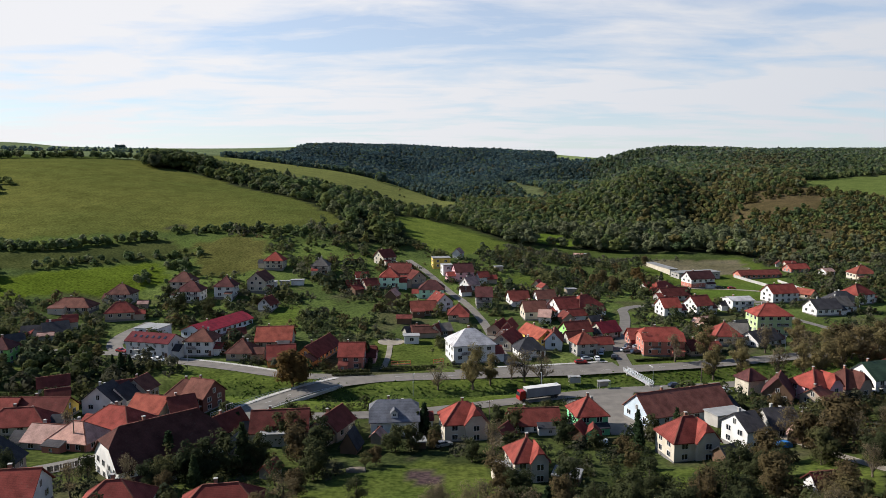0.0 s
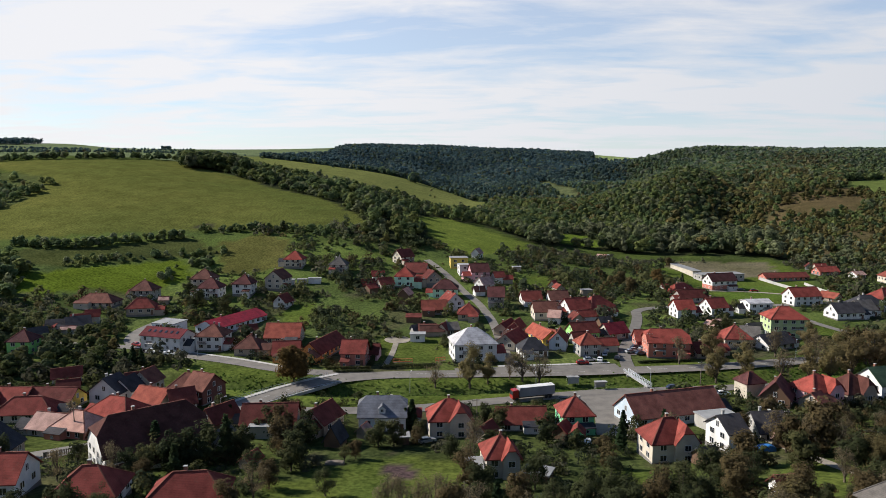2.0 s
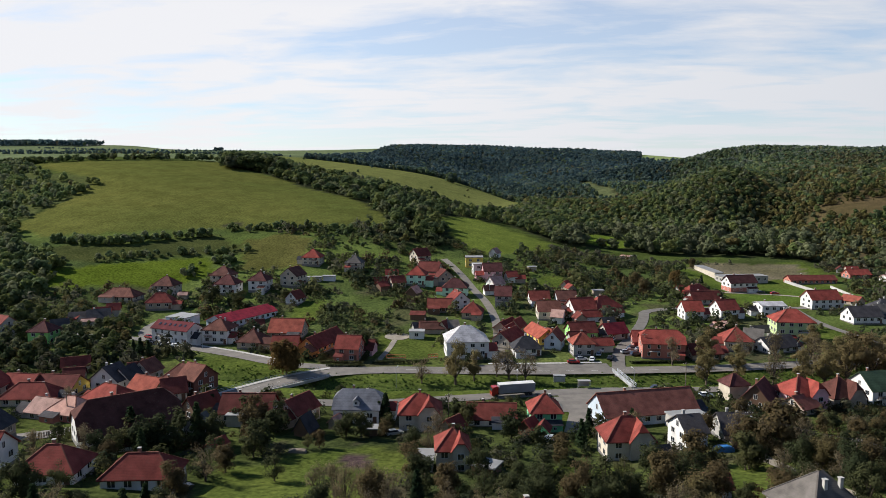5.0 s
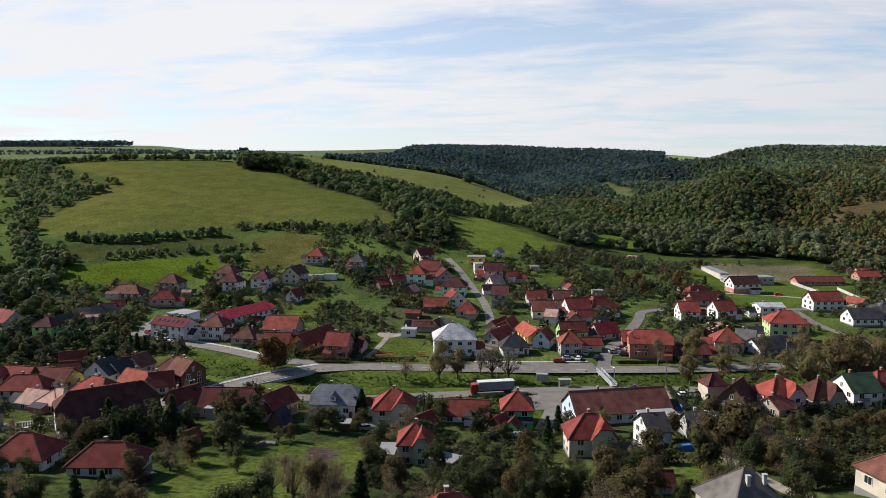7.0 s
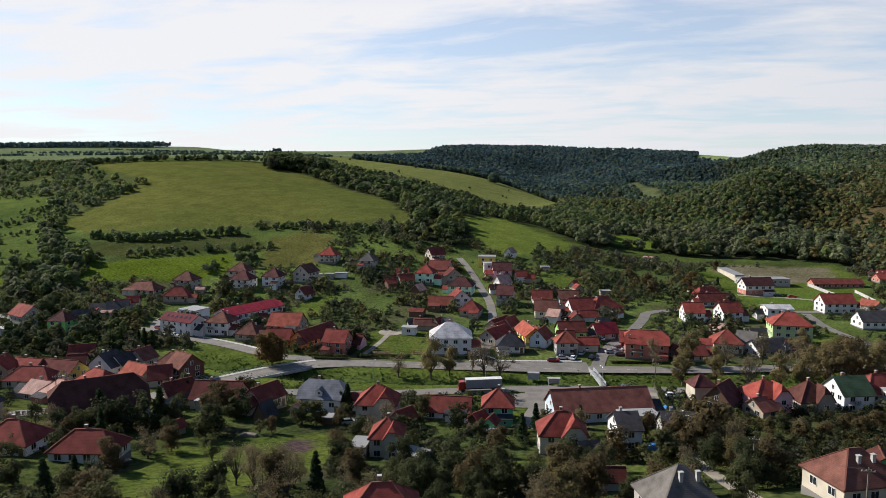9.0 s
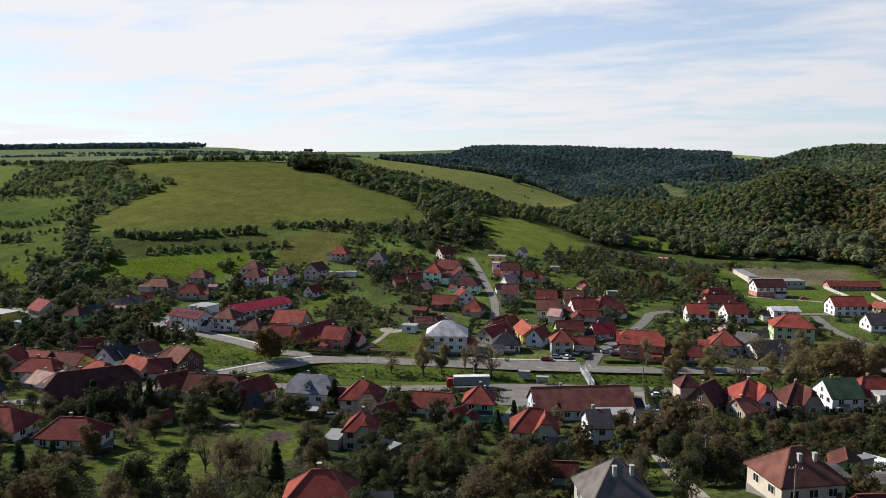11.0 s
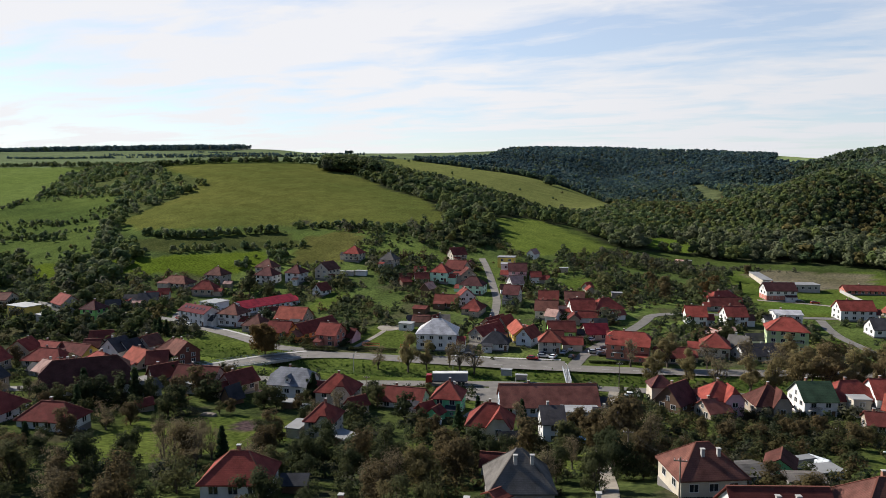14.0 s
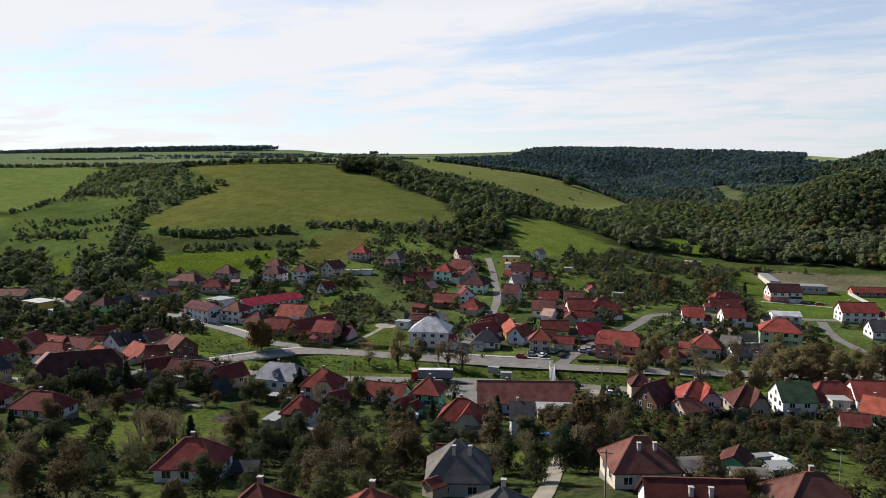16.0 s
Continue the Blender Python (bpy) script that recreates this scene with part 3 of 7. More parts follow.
def wood_tree(rng, count, size):
    """Corners of the leaves of one distant tree, 10 m high, standing at the origin."""
    n = 7
    clumps = np.zeros((n, 4))
    ang = rng.uniform(0, 6.28, n)
    rad = rng.uniform(0.8, 2.6, n)
    clumps[:, 0], clumps[:, 1] = rad * np.cos(ang), rad * np.sin(ang)
    clumps[:, 2] = rng.uniform(4.0, 8.2, n) - 0.5 * rad
    clumps[:, 3] = rng.uniform(1.3, 2.2, n)
    clumps[0] = (0, 0, 7.8, 1.8)
    return leaf_cloud(rng, count, size, clumps, 0.85, 0.35, 3.4, 3, 0.08)


def plant_wood(name, x, y, size, tint, forms, label, sink=0.0):
    """Many trees or shrubs in one mesh. size: height of each in metres; tint: leaf colour of each."""
    rng = np.random.default_rng(len(x))
    z = ground_z(x, y) - sink
    which = rng.integers(0, len(forms), len(x))
    rot = rng.uniform(0, 6.28, len(x))
    corners, colours = [], []
    for k, form in enumerate(forms):
        m = which == k
        f = form.reshape(-1, 3)
        s = (size[m] / 10)[:, None]
        wide = rng.uniform(0.9, 1.35, (m.sum(), 1))
        co, si = np.cos(rot[m])[:, None], np.sin(rot[m])[:, None]
        px = (f[None, :, 0] * co - f[None, :, 1] * si) * s * wide + x[m][:, None]
        py = (f[None, :, 0] * si + f[None, :, 1] * co) * s * wide + y[m][:, None]
        pz = f[None, :, 2] * s + z[m][:, None]
        corners.append(np.stack([px, py, pz], 2).reshape(-1, 3))
        colours.append(np.repeat(tint[m], len(f), 0))
    me = quads(name, np.concatenate(corners), WOOD_LEAVES, size=3, colours=np.concatenate(colours))
    return tagged(new(name, me), label, "trees", kind="stuff")


def jittered(x0, x1, y0, y1, step, rng):
    a, b = np.meshgrid(np.arange(x0, x1, step), np.arange(y0, y1, step))
    return (a + rng.uniform(-0.48, 0.48, a.shape) * step).ravel(), (b + rng.uniform(-0.48, 0.48, a.shape) * step).ravel()


def wood_tints(x, y, rng, warm=0.0):
    """Leaf colours: far woods bluer and darker, with haze and shade put into the tint, yellow-green beech on the east
    hill, grey willows in the bottom.
    """
    green = np.array(((0.072, 0.104, 0.044), (0.092, 0.122, 0.046), (0.060, 0.088, 0.044), (0.108, 0.130, 0.048), (0.118, 0.136, 0.078)))
    hazy = np.array(((0.052, 0.086, 0.062), (0.066, 0.100, 0.066), (0.046, 0.076, 0.060), (0.080, 0.108, 0.066)))
    willow = np.array(((0.096, 0.112, 0.066), (0.086, 0.104, 0.058), (0.074, 0.092, 0.048), (0.112, 0.124, 0.078)))
    autumn = np.array(((0.108, 0.106, 0.040), (0.096, 0.088, 0.040), (0.120, 0.104, 0.044), (0.100, 0.100, 0.040)))
    c = green[rng.integers(0, len(green), len(x))]
    # far hill greens: distance haze and the shaded slope are painted into them
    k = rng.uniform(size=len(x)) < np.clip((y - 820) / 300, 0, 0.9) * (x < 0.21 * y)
    c[k] = hazy[rng.integers(0, len(hazy), k.sum())]
    k = (rng.uniform(size=len(x)) < 0.75) & (ground_z(x, y) < 14) & (y > 440) & (x > 40)
    c[k] = willow[rng.integers(0, len(willow), k.sum())]
    k = rng.uniform(size=len(x)) < 0.005 + 0.2 * np.clip(fractal(x, y, 0.012, 21) - 0.62, 0, 1) * 2 + warm
    c[k] = autumn[rng.integers(0, 4, k.sum())]
    # the last factor turns tints bluer with distance, as painted haze
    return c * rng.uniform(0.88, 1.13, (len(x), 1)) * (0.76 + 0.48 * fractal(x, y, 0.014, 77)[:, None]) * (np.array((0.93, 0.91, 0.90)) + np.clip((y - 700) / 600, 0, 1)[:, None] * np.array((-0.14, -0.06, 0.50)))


rng = np.random.default_rng(7)
OPEN_LAND = (SPUR_FIELD, MEADOW, GLADE, EAST_FIELD, BARE_SLOPE, CLEARING, BIG_FIELD, FAR_PATCH)
near_forms = [wood_tree(rng, 120, 1.1) for _ in range(7)]
far_forms = [wood_tree(rng, 32, 1.95) for _ in range(9)]
sparse_forms = [wood_tree(rng, 24, 2.2) for _ in range(9)]
canopy_forms = [wood_tree(rng, 90, 1.2) for _ in range(9)]


def open_land(x, y):
    m = np.zeros(len(x), bool)
    for poly in OPEN_LAND:
        m |= inside(x, y, poly)
    return m


def warm_slope(x, y):
    return 0.6 * np.exp(-(line_distance(x, y, [(250, 660), (300, 745), (350, 800), (420, 930), (470, 1040)]) / 50) ** 2) + 0.5 * np.exp(-((x - 300) / 75) ** 2 - ((y - 560) / 90) ** 2) + 0.35 * np.exp(-((x - 85) / 40) ** 2 - ((y - 760) / 90) ** 2)


front_forms = [wood_tree(rng, 270, 0.72) for _ in range(7)]
for w_name, (y0, y1), w_step, forms, spread in (("wood_front", (400, 575), 7.0, front_forms, 700), ("wood_near", (575, 760), 6.2, canopy_forms, 900), ("wood_middle", (760, 1250), 7.2, far_forms, 1300), ("wood_far", (1250, 1860), 9.5, sparse_forms, 1900)):
    x, y = jittered(-700, spread, y0, y1, w_step, rng)
    m = inside(x, y, WOOD_EDGE) & ~open_land(x, y) & (x < 0.70 * y + 30) & (x > -0.62 * (y + 150)) & ((y < 1400) | (x < 0.24 * y))
    x, y = x[m], y[m]
    patch = fractal(x, y, 0.02, 31)
    grow = rng.uniform(8.2, 11.2, len(x)) * (1.0 + 0.5 * (patch - 0.5))
    tall = (ground_z(x, y) < 13) & (x > 30) & (x < 240) & (rng.uniform(size=len(x)) < 0.6)
    grow = np.where(tall, grow * 1.45, grow)
    strip = (x < 0) & (y < 760)
    grow = np.where(strip, grow * rng.uniform(0.5, 1.5, len(x)), grow)
    low_scrub = inside(x, y, BROWN_FOOT)
    grow = np.where(low_scrub, rng.uniform(2.0, 6.5, len(x)), grow)
    before = inside(x, y + 60, SPUR_FIELD) | inside(x + 15, y + 35, SPUR_FIELD)
    grow = np.where(before, np.minimum(grow, rng.uniform(3.5, 7.0, len(x))), grow)
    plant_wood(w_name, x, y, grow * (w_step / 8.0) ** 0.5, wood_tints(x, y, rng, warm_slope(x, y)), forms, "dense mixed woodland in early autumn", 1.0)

x, y = jittered(-3000, -1200, 1700, 2600, 22, rng)
m = inside(x, y, FAR_WOODS)
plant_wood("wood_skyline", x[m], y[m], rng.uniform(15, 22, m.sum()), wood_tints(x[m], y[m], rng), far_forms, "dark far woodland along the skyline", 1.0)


def scrub(name, poly, step, low, high, label, keep=1.0, patch=0.0, warm=0.0, forms=near_forms, tone=1.4):
    xs, ys = [p[0] for p in poly], [p[1] for p in poly]
    x, y = jittered(min(xs), max(xs), min(ys), max(ys), step, rng)
    m = inside(x, y, poly) & (rng.uniform(size=len(x)) < keep)
    if patch:
        m &= fractal(x, y, 0.045, 41) > patch
    x, y = x[m], y[m]
    plant_wood(name, x, y, rng.uniform(low, high, len(x)), wood_tints(x, y, rng, warm) * tone, forms, label, 0.8)


def hedge(name, line, width, step, low, high, label, gap=0.0, forms=near_forms, tone=1.1, crowd=2):
    pts = resample(line, step)
    k = np.array([p[:] for p in pts for _ in range(crowd)])
    k = k + rng.normal(size=k.shape) * width / 2
    if gap:
        k = k[fractal(k[:, 0], k[:, 1], 0.06, 51) > gap]
    plant_wood(name, k[:, 0], k[:, 1], rng.uniform(low, high, len(k)), wood_tints(k[:, 0], k[:, 1], rng) * tone, forms, label, 0.8 if low > 1 else 0.3)


scrub("scrub_west", WEST_SCRUB, 6.2, 4.0, 9.5, "shrubs and small trees on a grassy slope", 0.95, 0.40)
scrub("grove_crest", GROVE, 5.0, 13, 19, "dense dark grove at the corner of a field", tone=0.8)
scrub("scrub_column", FIELD_COLUMN, 5.6, 5.0, 10.5, "dark belt of trees down a hillside", 0.95, tone=0.95)
scrub("scrub_hillside", WEST_SLOPE, 7.0, 2.0, 5.0, "bushes scattered on a grassy hillside", 0.8, 0.62)
hedge("hedgerow_slope", [(-409, 417), (-363, 407), (-352, 425)], 7, 4.5, 3.0, 6.5, "bushes along a hillside terrace")
hedge("hedgerow_slope", [(-378, 360), (-345, 368), (-313, 357)], 9, 4.0, 3.0, 7.0, "bushes along a hillside terrace")
scrub("thicket_west", [(-345, 326), (-287, 308), (-222, 256), (-250, 240), (-330, 270)], 5.6, 5.0, 10.5, "thicket of dark trees above village gardens", 0.85, 0.30, tone=0.8)
scrub("thicket_west", [(-221, 273), (-246, 302), (-229, 307), (-180, 264), (-197, 250)], 5.4, 5.0, 10.5, "thicket of dark trees beside a meadow", 0.85, 0.3, tone=0.8)
scrub("thicket_west", [(-242, 345), (-222, 342), (-206, 322), (-194, 296), (-200, 280), (-225, 310)], 5.6, 3.0, 7.0, "thicket of dark trees beside a meadow", 0.7, 0.35, tone=0.9)
scrub("scrub_brown_foot", BROWN_FOOT, 4.6, 3.0, 7.5, "olive and brown scrub at the foot of a slope", 0.9, 0.2, 0.4, forms=far_forms, tone=0.9)
scrub("scrub_bare_slope", BARE_SLOPE, 5.6, 2.0, 9.5, "patchy scrub on bare brown slope", 0.85, 0.50, 0.5, tone=0.9)
scrub("scrub_spur", SPUR_FIELD, 30.0, 3, 7, "single bushes on a pale meadow", 0.10)
hedge("lone_tree_group", [(-86, 940), (-80, 944)], 3, 5, 10, 17, "tall tree with bushes alone on a pale meadow")
hedge("hedgerow_field_foot", [(-249, 371), (-222, 368), (-205, 371), (-186, 388), (-168, 404)], 3, 3.0, 4.0, 7.5, "dark hedgerow at the foot of a field", 0.1)
hedge("hedgerow_terrace", [(-200, 341), (-180, 354), (-157, 368), (-133, 376)], 6, 2.8, 2.5, 6.0, "shrubby terrace hedge between meadows", 0.15)
hedge("hedgerow_terrace", [(-145, 330), (-141, 352), (-130, 358), (-126, 330)], 5, 3.6, 3, 6.5, "shrubby terrace hedge between meadows", 0.2)
hedge("hedgerow_field_foot", [(-161, 421), (-141, 429), (-107, 427), (-83, 430), (-60, 444)], 6, 3.0, 3.0, 6.5, "dark hedgerow at the foot of a field", 0.08)
scrub("scrub_rough", [(-109, 418), (-57, 440), (-42, 394), (-60, 372), (-92, 396)], 6.0, 2.0, 5.0, "bushes below a field", 0.85, 0.36, tone=1.0)
hedge("hedgerow_skyline", [(-520, 680), (-440, 692), (-379, 706), (-324, 762)], 6, 4.5, 6, 10, "line of trees along a field crest")
hedge("hedgerow_west", [(-606, 641), (-560, 575), (-518, 525), (-502, 480), (-488, 440)], 6, 4.5, 3, 6, "hedge between two fields", 0.3)
hedge("hedgerow_crest", [(-1150, 840), (-964, 800), (-751, 770), (-600, 715), (-500, 685)], 9, 4.5, 5, 9, "line of trees along a field crest", 0.2, forms=far_forms)
hedge("hedgerow_far", [(-1300, 1400), (-1000, 1330), (-760, 1380)], 20, 6, 4, 8, "far hedgerow across pale fields", 0.3, forms=far_forms)
hedge("hedgerow_far", [(-1500, 1250), (-1100, 1200), (-800, 1150), (-560, 1100), (-420, 1000)], 10, 5, 4, 7.5, "far hedgerow across pale fields", 0.3, forms=far_forms)
hedge("hedgerow_far", [(-1200, 1600), (-900, 1500), (-620, 1480)], 10, 6, 4, 7.5, "far hedgerow across pale fields", 0.35, forms=far_forms)
hedge("far_tree_group", [(-858, 1850), (-840, 1850)], 2, 14, 9, 12, "group of tall trees on the skyline")

hedge("brook_reeds", BROOK, 7.5, 0.8, 0.35, 0.9, "rank green weeds along the brook", forms=sparse_forms, tone=np.array((0.85, 1.15, 0.55)), crowd=9)

# ---- houses ----


def part(name, bm, material, parent, label=""):
    """Link a bmesh, or a mesh that is shared, as one part of a thing."""
    if isinstance(bm, bmesh.types.BMesh):
        bmesh.ops.recalc_face_normals(bm, faces=bm.faces)
        me = bpy.data.meshes.new(name)
        bm.to_mesh(me)
        bm.free()
        me.materials.append(material)
    else:
        me = bm
    ob = new(name, me)
    ob.parent = parent
    if label:
        ob["label"] = label
    return ob


def box(bm, x0, x1, y0, y1, z0, z1):
    v = [bm.verts.new(p) for p in ((x0, y0, z0), (x1, y0, z0), (x1, y1, z0), (x0, y1, z0), (x0, y0, z1), (x1, y0, z1), (x1, y1, z1), (x0, y1, z1))]
    for f in ((3, 2, 1, 0), (4, 5, 6, 7), (0, 1, 5, 4), (1, 2, 6, 5), (2, 3, 7, 6), (3, 0, 4, 7)):
        bm.faces.new([v[i] for i in f])


def shell(top, faces, thick):
    """A roof skin: its top faces, an underside and the edges between."""
    bm = bmesh.new()
    a = [bm.verts.new(p) for p in top]
    b = [bm.verts.new((p[0], p[1], p[2] - thick)) for p in top]
    edges = {}
    for f in faces:
        bm.faces.new([a[i] for i in f])
        bm.faces.new([b[i] for i in reversed(f)])
        for i, j in zip(f, f[1:] + f[:1]):
            edges[(i, j)] = 1
    for i, j in edges:
        if (j, i) not in edges:
            bm.faces.new((a[j], a[i], b[i], b[j]))
    return bm


def prism(bm, outline, y0, y1):
    """An upright outline in x and z, drawn out along y."""
    a = [bm.verts.new((x, y0, z)) for x, z in outline]
    b = [bm.verts.new((x, y1, z)) for x, z in outline]
    bm.faces.new(a)
    bm.faces.new(list(reversed(b)))
    for i in range(len(a)):
        j = (i + 1) % len(a)
        bm.faces.new((a[j], a[i], b[i], b[j]))


def window_mesh(w, h):
    bm = bmesh.new()
    t = 0.09
    xs, zs = (-w / 2, -w / 2 + t, -0.035, 0.035, w / 2 - t, w / 2), (-h / 2, -h / 2 + t, h / 2 - t, h / 2)
    front = [[bm.verts.new((x, -0.07, z)) for x in xs] for z in zs]
    rear = [[bm.verts.new((x, 0.0, z)) for x in xs] for z in zs]
    solid = {(i, j) for i in range(5) for j in range(3)} - {(1, 1), (3, 1)}
    for i, j in solid:
        bm.faces.new((front[j][i], front[j][i + 1], front[j + 1][i + 1], front[j + 1][i]))
        for di, dj, p, q in ((0, -1, (i, j), (i + 1, j)), (0, 1, (i + 1, j + 1), (i, j + 1)), (-1, 0, (i, j + 1), (i, j)), (1, 0, (i + 1, j), (i + 1, j + 1))):
            if (i + di, j + dj) not in solid:
                bm.faces.new((front[q[1]][q[0]], front[p[1]][p[0]], rear[p[1]][p[0]], rear[q[1]][q[0]]))
    me = bpy.data.meshes.new("window")
    bm.to_mesh(me)
    bm.free()
    me.materials.append(FRAME)
    bm = bmesh.new()
    box(bm, -w / 2 + t, w / 2 - t, -0.025, 0.0, -h / 2 + t, h / 2 - t)
    pane = bpy.data.meshes.new("pane")
    bm.to_mesh(pane)
    bm.free()
    pane.materials.append(GLASS)
    return me, pane


WINDOWS = {"wide": window_mesh(1.5, 1.35), "tall": window_mesh(1.0, 1.4), "small": window_mesh(0.8, 0.8)}


def shared_box(name, material, x, y, z0, z1):
    bm = bmesh.new()
    box(bm, -x, x, -y, y, z0, z1)
    me = bpy.data.meshes.new(name)
    bm.to_mesh(me)
    bm.free()
    me.materials.append(material)
    return me


CHIMNEY = shared_box("chimney", BRICK, 0.28, 0.25, -2.2, 0.65)
CHIMNEY_PALE = shared_box("chimney", CEMENT, 0.26, 0.24, -2.2, 0.7)
CHIMNEY_CAP = shared_box("cap", CEMENT, 0.34, 0.31, 0.62, 0.74)
DOOR_MESH = shared_box("door", DOOR, 0.5, 0.05, 0.0, 2.05)
SKYLIGHT = shared_box("skylight", GLASS, 0.4, 0.6, 0.0, 0.08)
FOOTPRINTS = []
# open ground before the nearest houses: x0, x1, y0, y1
CLEAR = ((92, 107, 87, 108), (-92, -72, 126, 150), (26, 41, 66, 82), (65, 81, 77, 96), (-43, -28, 94, 112), (47, 62, 130, 150), (12, 22, 122, 136))


def windows_on(ob, wall_len, y_wall, turn, wall_h, base, style, edge=1.0, shift=0.0):
    """Rows of windows on one wall; the wall runs along x at -y_wall, turned about z."""
    storeys = max(1, int((wall_h + 0.9) / 2.6))
    lift = min(2.65, (wall_h - 0.35) / storeys)
    count = max(1, int((wall_len - edge) / 2.9))
    m = Matrix.Rotation(turn, 4, "Z")
    for s in range(storeys):
        for k in range(count):
            x = shift + (k - (count - 1) / 2) * (wall_len - edge) / count
            frame_me, pane_me = WINDOWS[style]
            w = part("window", frame_me, None, ob)
            w.matrix_local = m @ Matrix.Translation((x, -y_wall, base + min(1.55, lift * 0.58) + s * lift + max(0, (wall_h - storeys * 2.65)) * 0.5))
            part("pane", pane_me, None, w)


RAIL_PAINT = plain_material("balcony_rail_brown", (0.10, 0.06, 0.04), 0.6)


def extend(ob, pick, w, d, wall_h, wm, roof):
    """Side wing, lean-to, porch or balcony, as village houses gather them."""
    side = pick.choice((-1, 1))
    covers = [ROOF_MATERIALS[k] for k in (roof, "R", "D", "B", "C")]
    if pick.random() < 0.55:
        # a lower wing at one end under a roof of its own
        aw, ad, ah = pick.uniform(2.6, 4.2), d * pick.uniform(0.5, 0.72), min(wall_h * 0.8, pick.uniform(2.3, 3.0))
        ay, ar = pick.uniform(-0.2, 0.2) * d, pick.uniform(1.2, 1.9)
        x0, x1 = sorted((side * (w / 2 - 0.05), side * (w / 2 + aw)))
        bm = bmesh.new()
        a = [bm.verts.new((x0, ay + p, q)) for p, q in ((-ad / 2, -2.5), (ad / 2, -2.5), (ad / 2, ah), (0, ah + ar), (-ad / 2, ah))]
        b = [bm.verts.new((x1, v.co.y, v.co.z)) for v in a]
        bm.faces.new(a)
        bm.faces.new(list(reversed(b)))
        for i in range(5):
            bm.faces.new((a[(i + 1) % 5], a[i], b[i], b[(i + 1) % 5]))
        part("side_wing", bm, wm, ob)
        e, h = ad / 2 + 0.3, ah - 0.3 * ar / (ad / 2) + 0.06
        x0, x1 = (x0 - 0.3, x1 - 0.05) if side < 0 else (x0 + 0.05, x1 + 0.3)
        part("wing_roof", shell([(x0, ay - e, h), (x1, ay - e, h), (x1, ay, ah + ar + 0.1), (x0, ay, ah + ar + 0.1), (x1, ay + e, h), (x0, ay + e, h)], [(0, 1, 2, 3), (4, 5, 3, 2)], 0.14), pick.choice(covers), ob)
    else:
        # a lean-to along the front
        lw, lo = w * pick.uniform(0.3, 0.5), pick.uniform(1.8, 2.8)
        cx = side * (w - lw) / 2 * 0.9
        bm = bmesh.new()
        box(bm, cx - lw / 2, cx + lw / 2, -d / 2 - lo, -d / 2 + 0.02, -2.0, 2.2)
        part("lean_to", bm, wm, ob)
        part("lean_to_roof", shell([(cx - lw / 2 - 0.2, -d / 2 - lo - 0.3, 2.2), (cx + lw / 2 + 0.2, -d / 2 - lo - 0.3, 2.2), (cx + lw / 2 + 0.2, -d / 2 - 0.02, 2.95), (cx - lw / 2 - 0.2, -d / 2 - 0.02, 2.95)], [(0, 1, 2, 3)], 0.12), pick.choice(covers), ob)
        k = part("window", WINDOWS["small"][0], None, ob)
        k.matrix_local = Matrix.Translation((cx, -d / 2 - lo, 1.3))
        part("pane", WINDOWS["small"][1], None, k)
    if wall_h > 4.3 and pick.random() < 0.6:
        # a balcony with its rail
        cx, half = -side * w * 0.22, pick.uniform(1.3, 2.0)
        bm = bmesh.new()
        box(bm, cx - half, cx + half, -d / 2 - 1.2, -d / 2, wall_h * 0.5 - 0.1, wall_h * 0.5 + 0.08)
        part("balcony", bm, CEMENT, ob)
        bm = bmesh.new()
        for z in (0.35, 0.62, 0.9):
            box(bm, cx - half, cx + half, -d / 2 - 1.2, -d / 2 - 1.14, wall_h * 0.5 + z, wall_h * 0.5 + z + 0.14)
        for k in range(5):
            px = cx - half + k * half / 2
            box(bm, px - 0.03, px + 0.03, -d / 2 - 1.17, -d / 2 - 1.12, wall_h * 0.5 + 0.08, wall_h * 0.5 + 1.0)
        part("balcony_rail", bm, RAIL_PAINT, ob)
    if pick.random() < 0.45:
        ch = part("chimney", CHIMNEY_PALE, None, ob)
        ch.matrix_local = Matrix.Translation((side * w * 0.18, 0.9, wall_h + (d / 2 - 0.9) * 0.75))
        part("cap", CHIMNEY_CAP, None, ch)


